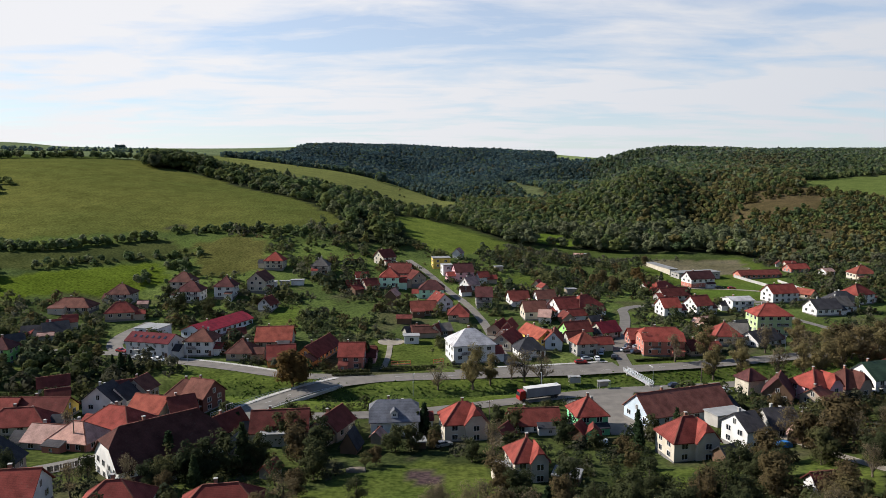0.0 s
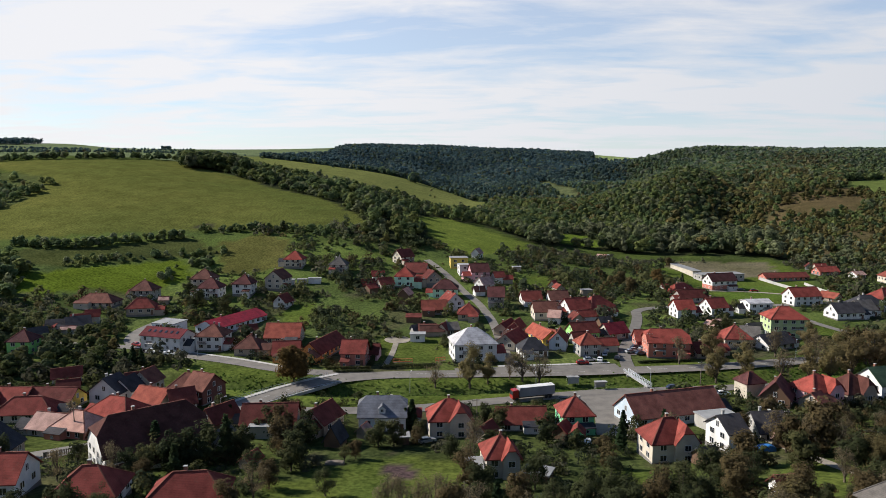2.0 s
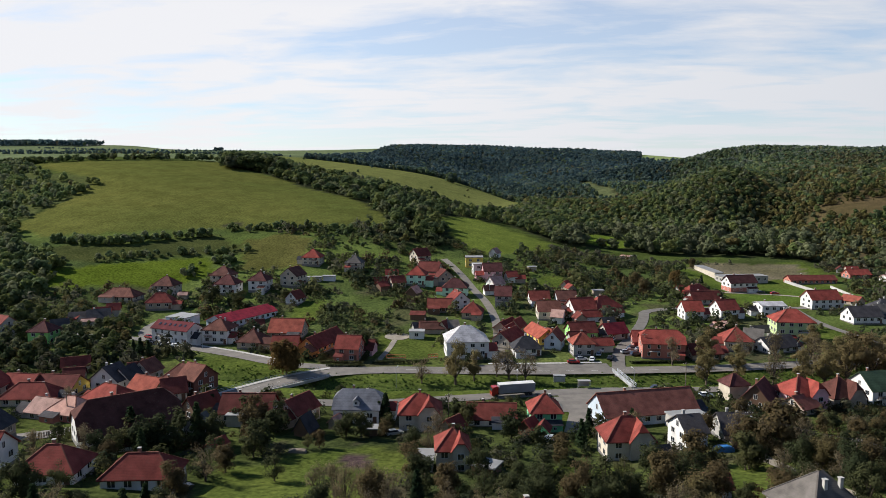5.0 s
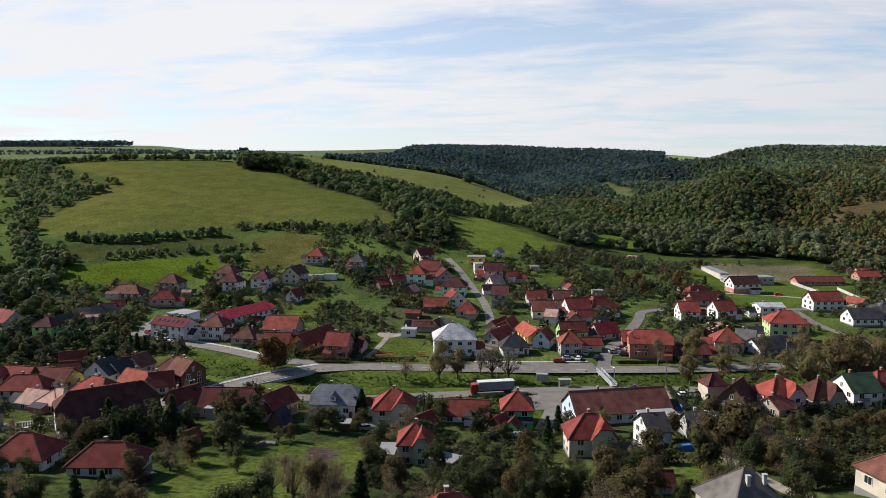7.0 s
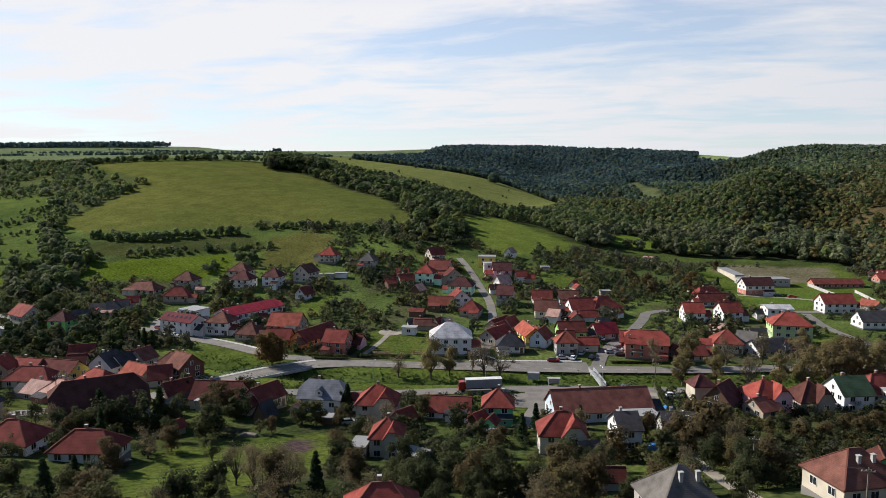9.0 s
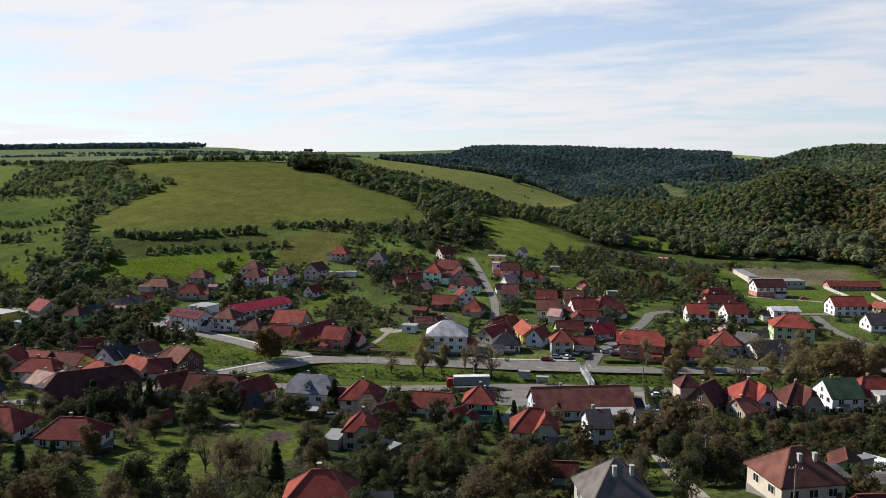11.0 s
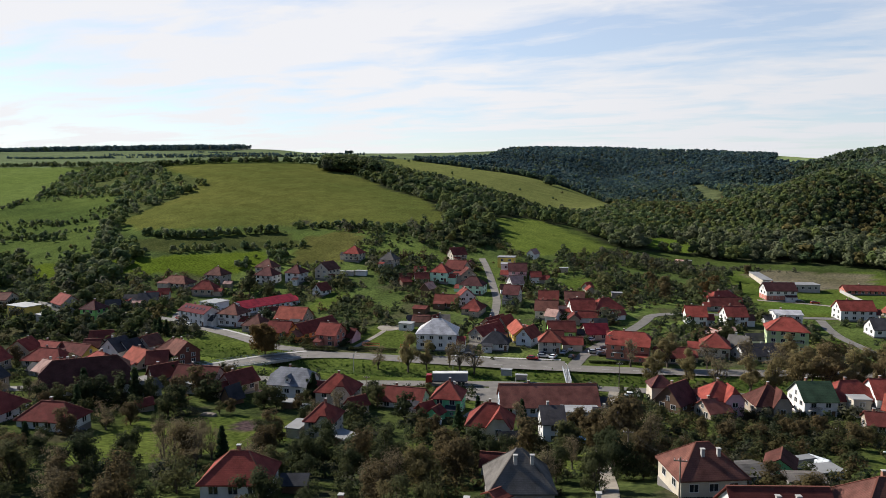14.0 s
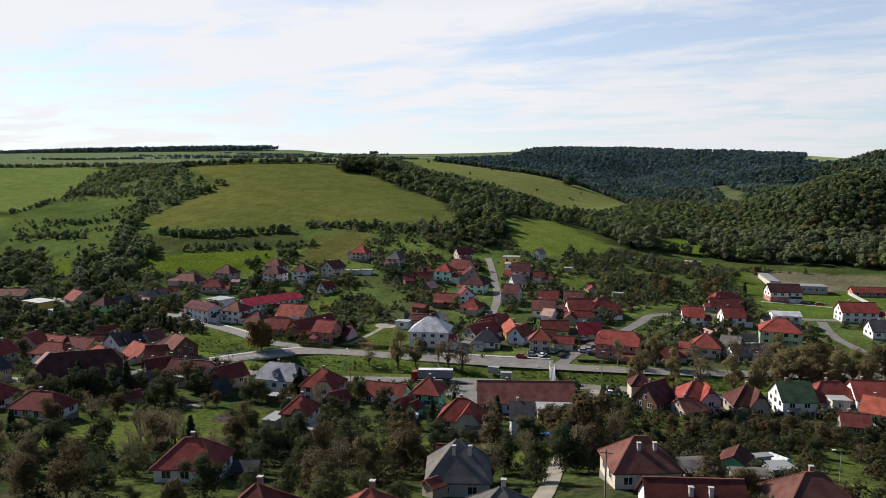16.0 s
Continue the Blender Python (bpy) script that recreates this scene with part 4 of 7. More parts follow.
def house(x, y, yaw, w, d, wall_h, high, kind, roof, wall, chimneys=1, style="wide", z=None, skylights=0, dormers=0, garages=0, base_storey=""):
    z0 = gz(x, y) if z is None else z
    ob = new("house" if w * d > 40 else "shed")
    ob.matrix_world = pose(x, y, z0, 0, 0, yaw)
    FOOTPRINTS.append((x, y, math.hypot(w, d) / 2))
    wm, rm = WALL_MATERIALS[wall], ROOF_MATERIALS[roof]
    o, low = 0.45, -2.5
    rise = high - wall_h
    slope = rise / (d / 2)
    e = wall_h - o * slope + 0.08
    X, Y, top = w / 2 + o, d / 2 + o, high + 0.08
    bm = bmesh.new()
    if kind in ("hip", "cross"):
        box(bm, -w / 2, w / 2, -d / 2, d / 2, low, wall_h)
        r = max(0.15, X - Y * 0.95)
        roof_bm = shell([(-X, -Y, e), (X, -Y, e), (X, Y, e), (-X, Y, e), (-r, 0, top), (r, 0, top)], [(0, 1, 5, 4), (1, 2, 5), (2, 3, 4, 5), (3, 0, 4)], 0.2)
        ridge = r
    elif kind == "halfhip":
        f = 0.55
        mid, inset = wall_h + rise * f, d * 0.22
        gable = [(-d / 2, low), (d / 2, low), (d / 2, wall_h), (d / 2 * (1 - f), mid), (-d / 2 * (1 - f), mid), (-d / 2, wall_h)]
        a = [bm.verts.new((-w / 2, p, q)) for p, q in gable]
        b = [bm.verts.new((w / 2, p, q)) for p, q in gable]
        bm.faces.new(a)
        bm.faces.new(list(reversed(b)))
        for i in range(6):
            bm.faces.new((a[(i + 1) % 6], a[i], b[i], b[(i + 1) % 6]))
        ym, zm, ridge = Y * (1 - f), e + (top - e) * f, X - inset
        roof_bm = shell([(-X, -Y, e), (X, -Y, e), (X, -ym, zm), (ridge, 0, top), (-ridge, 0, top), (-X, -ym, zm), (X, Y, e), (-X, Y, e), (X, ym, zm), (-X, ym, zm)], [(0, 1, 2, 3, 4, 5), (6, 7, 9, 4, 3, 8), (2, 8, 3), (9, 5, 4)], 0.2)
    else:
        gable = [(-d / 2, low), (d / 2, low), (d / 2, wall_h), (0, high - 0.06), (-d / 2, wall_h)]
        a = [bm.verts.new((-w / 2, p, q)) for p, q in gable]
        b = [bm.verts.new((w / 2, p, q)) for p, q in gable]
        bm.faces.new(a)
        bm.faces.new(list(reversed(b)))
        for i in range(5):
            bm.faces.new((a[(i + 1) % 5], a[i], b[i], b[(i + 1) % 5]))
        roof_bm = shell([(-X, -Y, e), (X, -Y, e), (X, 0, top), (-X, 0, top), (X, Y, e), (-X, Y, e)], [(0, 1, 2, 3), (4, 5, 3, 2)], 0.2)
        ridge = X
    if kind == "cross":
        # a front wing under its own gable
        q, c, t2, out = w * 0.25, w * 0.22, top - 0.35, d / 2 + 0.9
        wing = bmesh.new()
        prism(wing, [(c - q, low), (c + q, low), (c + q, wall_h), (c + q * 0.3, high - 1.6), (c - q * 0.3, high - 1.6), (c - q, wall_h)], -out, 0)
        part("wing", wing, wm, ob)
        k = 0.62
        m0, m1, zm = c - (q + 0.4) * (1 - k), c + (q + 0.4) * (1 - k), e + (t2 - e) * k
        wing_roof = shell([(c - q - 0.4, -out - 0.4, e), (m0, -out - 0.4, zm), (c, -out + 0.9, t2), (c, 0, t2), (c - q - 0.4, 0, e), (c + q + 0.4, -out - 0.4, e), (m1, -out - 0.4, zm), (c + q + 0.4, 0, e)], [(0, 1, 2, 3, 4), (6, 5, 7, 3, 2), (1, 6, 2)], 0.2)
        part("wing_roof", wing_roof, rm, ob)
        windows_on(ob, 2 * q, out, 0, wall_h, 0.1, style, 0.6, c)
    part("wall", bm, wm, ob)
    part("roof", roof_bm, rm, ob)
    if roof in "RODBPTKQ" and ridge > 1:
        cap = bmesh.new()
        box(cap, -ridge, ridge, -0.13, 0.13, top - 0.06, top + 0.08)
        part("ridge", cap, CAP_TILES, ob)
    if kind in ("hip", "cross") and roof in "RODBPTKQG":
        for sx in (-1, 1):
            for sy in (-1, 1):
                cap = bmesh.new()
                a, b = Vector((sx * X, sy * Y, e)), Vector((sx * ridge, 0, top))
                q = (b - a).to_track_quat("Y", "Z").to_matrix().to_4x4()
                box(cap, -0.11, 0.11, 0.1, (b - a).length, -0.03, 0.08)
                bmesh.ops.transform(cap, matrix=Matrix.Translation(a) @ q, verts=cap.verts)
                part("hip_cap", cap, CAP_TILES if roof != "G" else rm, ob)
    if w * d > 40:
        pl = bmesh.new()
        box(pl, -w / 2 - 0.05, w / 2 + 0.05, -d / 2 - 0.05, d / 2 + 0.05, low, 0.45)
        part("plinth", pl, PLINTH, ob)
        for turn, length, off in ((0, w, d / 2), (math.pi, w, d / 2), (math.pi / 2, d, w / 2), (-math.pi / 2, d, w / 2)):
            if kind == "cross" and turn == 0:
                windows_on(ob, w * 0.47, off, turn, wall_h, 0.1, style, 0.6, -w * 0.265)
            else:
                windows_on(ob, length, off, turn, wall_h, 0.1, style)
        if kind == "gable" and rise > 2.4:
            for sx, turn in ((-1, -math.pi / 2), (1, math.pi / 2)):
                k = part("window", WINDOWS["tall"][0], None, ob)
                k.matrix_local = Matrix.Rotation(turn, 4, "Z") @ Matrix.Translation((0, -w / 2, wall_h + 0.85))
                part("pane", WINDOWS["tall"][1], None, k)
        dr = part("door", DOOR_MESH, None, ob)
        dr.matrix_local = Matrix.Translation((w * 0.5 - 1.0, -d / 2 - 0.02, 0.1))
    for c in range(chimneys if w * d > 40 else 0):
        # one stack behind the ridge; a pair stands on the front slope
        cx, cy = ((-0.4 * ridge + 0.3, 0.55) if chimneys == 1 else (-0.7 + 2.5 * c, -1.7))
        ch = part("chimney", CHIMNEY if roof not in "GCT" and chimneys == 1 else CHIMNEY_PALE, None, ob)
        ch.matrix_local = Matrix.Translation((cx, cy, top - (0.0 if chimneys == 1 else 1.1)))
        part("cap", CHIMNEY_CAP, None, ch)
    for c in range(skylights):
        sl = part("skylight", SKYLIGHT, None, ob)
        k = (c + 0.5) / skylights - 0.5
        sl.matrix_local = Matrix.Translation((k * w * 0.85, -d / 4, (wall_h + high) / 2 + 0.14)) @ Matrix.Rotation(math.atan(slope), 4, "X")
    for c in range(garages):
        gd = bmesh.new()
        box(gd, -w / 2 + 0.5 + 2.9 * c, -w / 2 + 3.0 + 2.9 * c, -d / 2 - 0.06, -d / 2 + 0.02, 0.0, 2.6)
        part("garage_door", gd, RED_DOOR, ob, "red sheet-metal garage door")
    if base_storey:
        bs = bmesh.new()
        box(bs, -w / 2 - 0.03, w / 2 + 0.03, -d / 2 - 0.03, d / 2 + 0.03, 0.4, wall_h * 0.5)
        part("lower_storey", bs, WALL_MATERIALS[base_storey], ob, f"{WALLS[base_storey][0]} ground floor")
    if w * d > 60 and 125 < y < 400 and kind != "cross":
        extend(ob, random.Random(int(x * 31 + y * 17)), w, d, wall_h, wm, roof)
    for c in range(dormers):
        # a small gabled window house on the front slope
        x0, zb = ((c + 0.5) / dormers - 0.5) * w * 0.6, wall_h + 0.5
        yf = -d / 2 + 0.5 / slope - 0.1
        bm2 = bmesh.new()
        prism(bm2, [(x0 - 0.8, zb - 0.4), (x0 + 0.8, zb - 0.4), (x0 + 0.8, zb + 1.3), (x0, zb + 2.0), (x0 - 0.8, zb + 1.3)], yf, -0.2)
        part("dormer", bm2, wm, ob)
        part("dormer_roof", shell([(x0 - 1.05, yf - 0.3, zb + 1.15), (x0, yf - 0.3, zb + 2.1), (x0, -0.15, zb + 2.1), (x0 - 1.05, -0.15, zb + 1.15), (x0 + 1.05, yf - 0.3, zb + 1.15), (x0 + 1.05, -0.15, zb + 1.15)], [(0, 1, 2, 3), (1, 4, 5, 2)], 0.1), rm, ob)
        k = part("window", WINDOWS["small"][0], None, ob)
        k.matrix_local = Matrix.Translation((x0, yf, zb + 0.75))
        part("pane", WINDOWS["small"][1], None, k)
    storeys = "two-storey" if wall_h > 4.3 else "single-storey"
    shape = {"hip": "hipped", "halfhip": "half-hipped", "gable": "gabled", "cross": "cross-gabled"}[kind]
    if w * d > 40:
        tagged(ob, f"{storeys} {WALLS[wall][0]} house under a {shape} {ROOFS[roof][0]} roof", "house", "village houses")
    else:
        tagged(ob, f"small {WALLS[wall][0]} outbuilding under a {ROOFS[roof][0]} roof", "shed", "garden sheds")
    return ob


house(-156.7, 291.7, 0, 16.5, 9.0, 2.3, 5.5, "hip", "B", "c")
house(-143.4, 307.6, 0, 10.4, 9.0, 4.9, 8.5, "hip", "B", "e")
house(-133.4, 284.4, 15, 11.3, 8.0, 3.5, 7.0, "hip", "R", "t")
house(-120.3, 320.5, 0, 10.3, 9.0, 5.4, 9.0, "hip", "B", "c")
house(-112.9, 309.3, 0, 10.4, 9.0, 4.9, 8.5, "hip", "P", "w")
house(-99.0, 315.0, 0, 8.7, 9.0, 5.4, 9.0, "hip", "P", "w")
house(-85.8, 324.5, 80, 10.0, 9.0, 5.4, 9.0, "gable", "B", "c")
house(-87.2, 359.7, 0, 9.7, 9.0, 4.4, 8.0, "hip", "R", "c")
house(-62.6, 354.7, 0, 8.5, 9.0, 4.4, 8.0, "hip", "G", "c")
house(-77.0, 302.2, 75, 7.0, 6.0, 3.0, 6.0, "gable", "D", "w")
house(-147.3, 260.0, 36, 8.5, 9.0, 2.3, 5.5, "gable", "C", "k")
house(-155.3, 256.0, 0, 4.0, 5.0, 2.3, 3.5, "gable", "R", "t")
house(-146.9, 226.8, 5, 7.7, 7.6, 5.2, 8.2, "hip", "P", "l")
house(-171.7, 235.1, -22, 11.8, 9.0, 3.9, 7.5, "gable", "R", "e")
house(-213.8, 232.3, 22, 17.3, 11.0, 3.3, 6.0, "gable", "B", "c")
house(-101.0, 238.8, -15, 17.0, 8.2, 5.7, 8.0, "gable", "V", "w", 1, "tall", None, 6)
house(-84.7, 240.7, 0, 9.8, 9.4, 5.6, 8.8, "hip", "B", "w")
house(-88.4, 269.1, 68, 28.7, 11.0, 3.1, 5.5, "gable", "M", "s")
house(-69.1, 234.8, 0, 8.7, 9.0, 2.9, 6.5, "hip", "B", "t")
house(-61.4, 250.5, 4, 12.6, 11.0, 2.8, 7.0, "gable", "O", "t")
house(-43.2, 235.7, 76, 20.1, 8.0, 2.8, 6.0, "gable", "D", "o")
house(-54.3, 229.0, 10, 8.9, 8.5, 2.6, 6.0, "gable", "R", "o")
house(-30.0, 225.4, 0, 8.0, 9.0, 4.5, 8.0, "gable", "R", "b")
house(-25.6, 232.1, -2, 5.6, 7.0, 2.3, 5.0, "gable", "D", "p")
house(-32.3, 384.5, 41, 8.6, 9.0, 4.4, 8.0, "gable", "D", "c")
house(-21.7, 353.4, -11, 11.3, 10.0, 4.0, 8.0, "gable", "D", "t")
house(-15.8, 349.5, -61, 16.5, 8.0, 3.3, 6.5, "gable", "D", "t")
house(-26.3, 339.8, 0, 9.3, 9.0, 5.4, 9.0, "hip", "R", "m")
house(-35.4, 333.7, 31, 6.9, 7.0, 2.3, 5.0, "gable", "D", "t")
house(-41.2, 325.4, 43, 4.9, 6.0, 2.3, 4.0, "gable", "R", "k")
house(-22.7, 310.8, 75, 6.0, 5.0, 4.5, 7.0, "gable", "T", "k")
house(-5.4, 328.8, 0, 11.7, 9.0, 4.9, 8.5, "hip", "P", "m")
house(-1.2, 303.5, 115, 9.0, 8.0, 4.5, 8.0, "gable", "R", "w")
house(6.6, 290.5, 0, 8.6, 9.0, 2.9, 6.5, "hip", "R", "t")
house(-8.7, 297.9, 7, 10.6, 8.0, 2.3, 5.5, "gable", "O", "k")
house(-16.0, 283.8, 0, 5.9, 6.0, 2.3, 3.2, "gable", "D", "k")
house(-9.0, 266.1, 9, 6.6, 7.0, 2.3, 4.0, "gable", "B", "e")
house(-0.3, 267.6, 20, 5.9, 7.0, 2.3, 4.5, "gable", "G", "k")
house(9.3, 235.5, 13, 14.5, 12.0, 6.5, 10.8, "hip", "S", "w")
house(10.2, 359.6, 14, 9.5, 9.0, 4.9, 8.5, "gable", "P", "p")
house(8.9, 406.0, 70, 6.0, 5.0, 3.0, 5.5, "gable", "T", "w")
house(13.2, 342.1, 36, 6.4, 8.0, 3.2, 6.5, "gable", "T", "w")
house(20.4, 358.1, 22, 5.5, 6.0, 3.1, 5.5, "gable", "R", "w")
house(18.6, 314.1, 0, 7.2, 9.0, 4.9, 8.5, "gable", "P", "e")
house(34.8, 320.0, 10, 9.0, 8.0, 2.8, 6.0, "gable", "D", "w")
house(38.8, 294.4, 8, 9.5, 9.0, 3.9, 7.5, "gable", "B", "c")
house(47.1, 318.9, 10, 8.7, 8.0, 3.8, 7.0, "gable", "B", "w")
house(53.0, 301.2, 23, 10.5, 10.0, 4.0, 8.0, "gable", "R", "w")
house(62.5, 306.3, 32, 13.6, 10.0, 4.1, 8.0, "hip", "R", "c")
house(42.9, 287.7, -15, 4.8, 6.0, 3.0, 5.5, "gable", "T", "w")
house(50.8, 261.9, 18, 10.1, 8.0, 3.8, 7.0, "gable", "D", "l")
house(35.2, 257.5, -67, 14.7, 7.0, 3.2, 6.0, "gable", "O", "y")
house(40.6, 249.6, 78, 9.0, 6.0, 3.8, 6.9, "gable", "O", "s")
house(49.9, 242.6, 13, 7.6, 7.0, 4.6, 7.6, "hip", "O", "e")
house(63.2, 266.4, 27, 8.9, 8.0, 2.8, 6.0, "gable", "W", "c")
house(22.0, 269.8, 68, 11.3, 6.0, 2.6, 5.0, "gable", "D", "t")
house(23.6, 251.2, 67, 13.0, 7.0, 3.2, 6.0, "gable", "R", "c")
house(30.3, 240.2, 11, 9.6, 7.6, 3.0, 6.4, "hip", "C", "w")
house(77.7, 244.6, 0, 14.3, 10.4, 5.6, 9.3, "halfhip", "R", "b", 1, "tall")
house(72.4, 256.0, 0, 6.4, 8.0, 2.8, 6.0, "gable", "R", "b", 0, "wide", None, 0, 0, 2)
house(91.8, 245.1, 14, 10.8, 8.0, 2.3, 5.0, "gable", "D", "c")
house(106.6, 259.3, 0, 9.9, 10.0, 4.1, 8.0, "hip", "R", "c")
house(115.2, 267.3, -18, 6.5, 8.0, 2.8, 6.0, "gable", "G", "e")
house(120.3, 259.2, 29, 13.6, 9.0, 2.3, 5.5, "gable", "C", "w")
house(131.8, 277.3, 0, 13.8, 11.0, 8.1, 12.0, "hip", "R", "g")
house(100.2, 305.5, 10, 8.1, 9.0, 4.4, 8.0, "gable", "R", "w")
house(115.7, 311.3, 19, 8.7, 9.0, 4.4, 8.0, "gable", "R", "w")
house(113.4, 339.6, 14, 14.1, 8.0, 2.8, 6.0, "gable", "D", "e")
house(112.4, 355.7, 39, 16.3, 9.0, 2.4, 6.0, "hip", "R", "t")
house(140.1, 378.8, 17, 14.9, 9.0, 5.2, 8.6, "gable", "P", "w", 1, "wide", None, 0, 0, 0, "b")
house(136.6, 318.3, 9, 10.6, 9.0, 5.3, 6.5, "gable", "S", "w")
house(166.0, 339.3, 14, 14.4, 9.0, 4.9, 8.5, "gable", "R", "w")
house(183.9, 348.6, -56, 8.4, 6.0, 2.3, 4.5, "gable", "O", "t")
house(172.4, 312.0, 12, 13.1, 9.0, 3.4, 7.0, "gable", "C", "w")
house(187.6, 324.3, 14, 13.8, 9.0, 4.4, 8.0, "hip", "C", "w")
house(202.1, 336.0, 25, 12.3, 10.0, 5.0, 9.0, "hip", "R", "w")
house(241.1, 397.7, 0, 11.5, 10.0, 4.1, 8.0, "hip", "O", "c")
house(218.8, 428.1, 12, 12.8, 8.0, 2.3, 5.0, "gable", "R", "b")
house(230.3, 414.8, 21, 6.9, 6.0, 2.3, 4.0, "gable", "T", "w")
house(187.5, 411.5, 10, 26.5, 8.0, 2.3, 4.5, "gable", "D", "b")
house(182.9, 317.7, 18, 8.6, 9.0, 3.4, 7.0, "gable", "G", "w")
house(-104.9, 178.3, 0, 12.7, 9.0, 2.3, 5.5, "gable", "D", "y")
house(-115.7, 177.1, 0, 9.5, 9.0, 2.3, 5.5, "gable", "R", "t")
house(-91.2, 182.7, 82, 6.5, 9.5, 4.2, 8.0, "gable", "C", "w")
house(-87.9, 185.2, 82, 6.0, 6.5, 4.0, 7.0, "gable", "C", "w")
house(-85.9, 192.8, 80, 6.0, 7.0, 4.0, 7.0, "gable", "B", "e")
house(-71.0, 187.0, 0, 9.9, 9.0, 3.9, 7.5, "hip", "B", "d")
house(-65.6, 185.5, -22, 7.2, 9.0, 4.4, 8.0, "gable", "B", "d")
house(-76.6, 178.5, -17, 9.8, 9.0, 2.5, 6.0, "gable", "O", "c")
house(-68.8, 177.5, 34, 6.4, 8.0, 2.8, 6.0, "gable", "D", "c")
house(-79.1, 164.0, -16, 14.1, 10.0, 3.8, 7.5, "hip", "R", "b")
house(-91.6, 156.6, -10, 8.1, 8.0, 2.3, 5.0, "gable", "T", "e")
house(-84.1, 155.3, -12, 10.1, 8.0, 2.8, 6.0, "hip", "T", "b")
house(-58.3, 138.4, 43, 21.2, 14.0, 5.0, 11.0, "halfhip", "K", "w")
house(-51.4, 160.4, 60, 8.0, 6.0, 3.5, 6.5, "gable", "D", "k")
house(-46.1, 147.9, 80, 5.0, 5.0, 2.5, 4.5, "gable", "G", "e")
house(-72.1, 113.1, 8, 7.2, 9.0, 3.9, 7.5, "gable", "R", "w")
house(-53.3, 107.8, 9, 10.6, 8.6, 3.0, 6.5, "hip", "R", "w")
house(-36.2, 108.5, 10, 12.6, 7.4, 2.9, 5.9, "hip", "R", "w")
house(-38.7, 160.7, 7, 12.9, 9.0, 3.4, 7.0, "gable", "D", "c")
house(-26.6, 162.9, 70, 9.0, 7.0, 3.5, 6.5, "gable", "D", "t")
house(-20.8, 151.8, 80, 4.6, 3.8, 2.0, 5.2, "gable", "C", "k")
house(-15.4, 159.0, 75, 2.8, 2.6, 2.2, 3.4, "gable", "T", "t")
house(-12.3, 169.8, 5, 11.7, 9.5, 4.2, 8.0, "halfhip", "L", "w", 1, "wide", None, 0, 1)
house(4.9, 165.4, 9, 10.5, 9, 4.8, 8.6, "cross", "R", "c")
house(22.8, 169.9, 4, 12.1, 8.0, 2.3, 5.2, "gable", "D", "w")
house(36.2, 169.4, 8, 7.8, 8.2, 4.9, 8.3, "hip", "R", "G")
house(14.1, 158.1, 60, 5.0, 4.0, 2.6, 4.5, "gable", "R", "t")
house(32.4, 161.9, 60, 4.0, 3.6, 2.4, 4.0, "gable", "R", "k")
house(35.8, 160.5, 80, 3.6, 3.2, 2.2, 3.6, "gable", "R", "G")
house(16.8, 135.6, 10, 6.8, 7.8, 4.9, 8.0, "cross", "R", "c")
house(61.7, 177.3, 20, 25.7, 11.0, 3.3, 7.7, "gable", "Q", "u")
house(53.8, 148.3, 10, 10.4, 8.4, 4.9, 8.8, "cross", "R", "c")
house(67.6, 151.5, 19, 5.0, 8.06, 5.0, 7.8, "gable", "C", "w")
house(79.8, 161.1, 8, 7.2, 9.0, 2.5, 6.0, "gable", "C", "e")
house(90.0, 198.8, 19, 6.0, 5.4, 4.8, 7.2, "hip", "P", "c")
house(94.6, 190.8, 60, 8.5, 7.6, 3.0, 7.4, "gable", "P", "k")
house(105.3, 192.3, 22, 10.0, 9.0, 4.9, 8.5, "cross", "R", "p")
house(103.9, 187.2, 35, 6.5, 7.0, 2.3, 4.8, "gable", "Q", "t")
house(118.1, 199.2, 17, 9.2, 9.0, 3.8, 8.0, "cross", "K", "t")
house(130.0, 205.5, 18, 8.8, 10.0, 5.0, 9.0, "gable", "N", "w")
house(139.7, 211.2, 22, 14.5, 10.0, 4.1, 8.0, "hip", "R", "c")
house(149.3, 212.2, 12, 9.1, 10.0, 4.5, 8.5, "gable", "R", "w")
house(149.6, 200.0, -22, 6.4, 8.0, 3.8, 7.0, "gable", "O", "w")
house(142.6, 190.2, 1, 5.9, 7.0, 2.3, 4.5, "gable", "D", "t")
house(73.1, 94.2, 20, 9.4, 9.2, 4.0, 8.5, "hip", "G", "e", 2)
house(99.2, 106.4, 24, 10.2, 8.6, 3.9, 7.6, "hip", "B", "c", 2)
house(33.4, 80.3, 19, 9.7, 7.4, 3.2, 6.4, "hip", "R", "w")
house(107.7, 87.9, 18, 12.0, 8.0, 3.6, 7.0, "gable", "D", "w", 2)
house(123.5, 104, 18, 11.0, 9, 3.4, 7.2, "hip", "B", "c")
house(75.0, 60.9, 11, 9.1, 10.0, 4.0, 8.0, "hip", "R", "w")
house(87.6, 69.1, 11, 9.0, 10.0, 3.5, 7.5, "hip", "G", "w")
house(60.9, 59.8, 11, 9.0, 10.0, 3.5, 7.5, "hip", "D", "w")
house(114.2, 136.9, 80, 6.0, 5.0, 2.0, 3.5, "gable", "K", "G")
house(64.1, 112.9, 10, 4.0, 3.6, 2.3, 3.9, "gable", "D", "w")
house(-116.7, 155.3, -82, 7.2, 9.0, 3.4, 7.0, "gable", "R", "t")
house(-121.4, 171.8, -77, 6.5, 8.0, 3.8, 7.0, "gable", "R", "t")
house(-105.2, 167.4, 9, 14.4, 8.0, 2.8, 6.0, "hip", "R", "c")
house(-89.7, 131.3, -85, 10.0, 10.0, 3.3, 7.0, "gable", "C", "t")
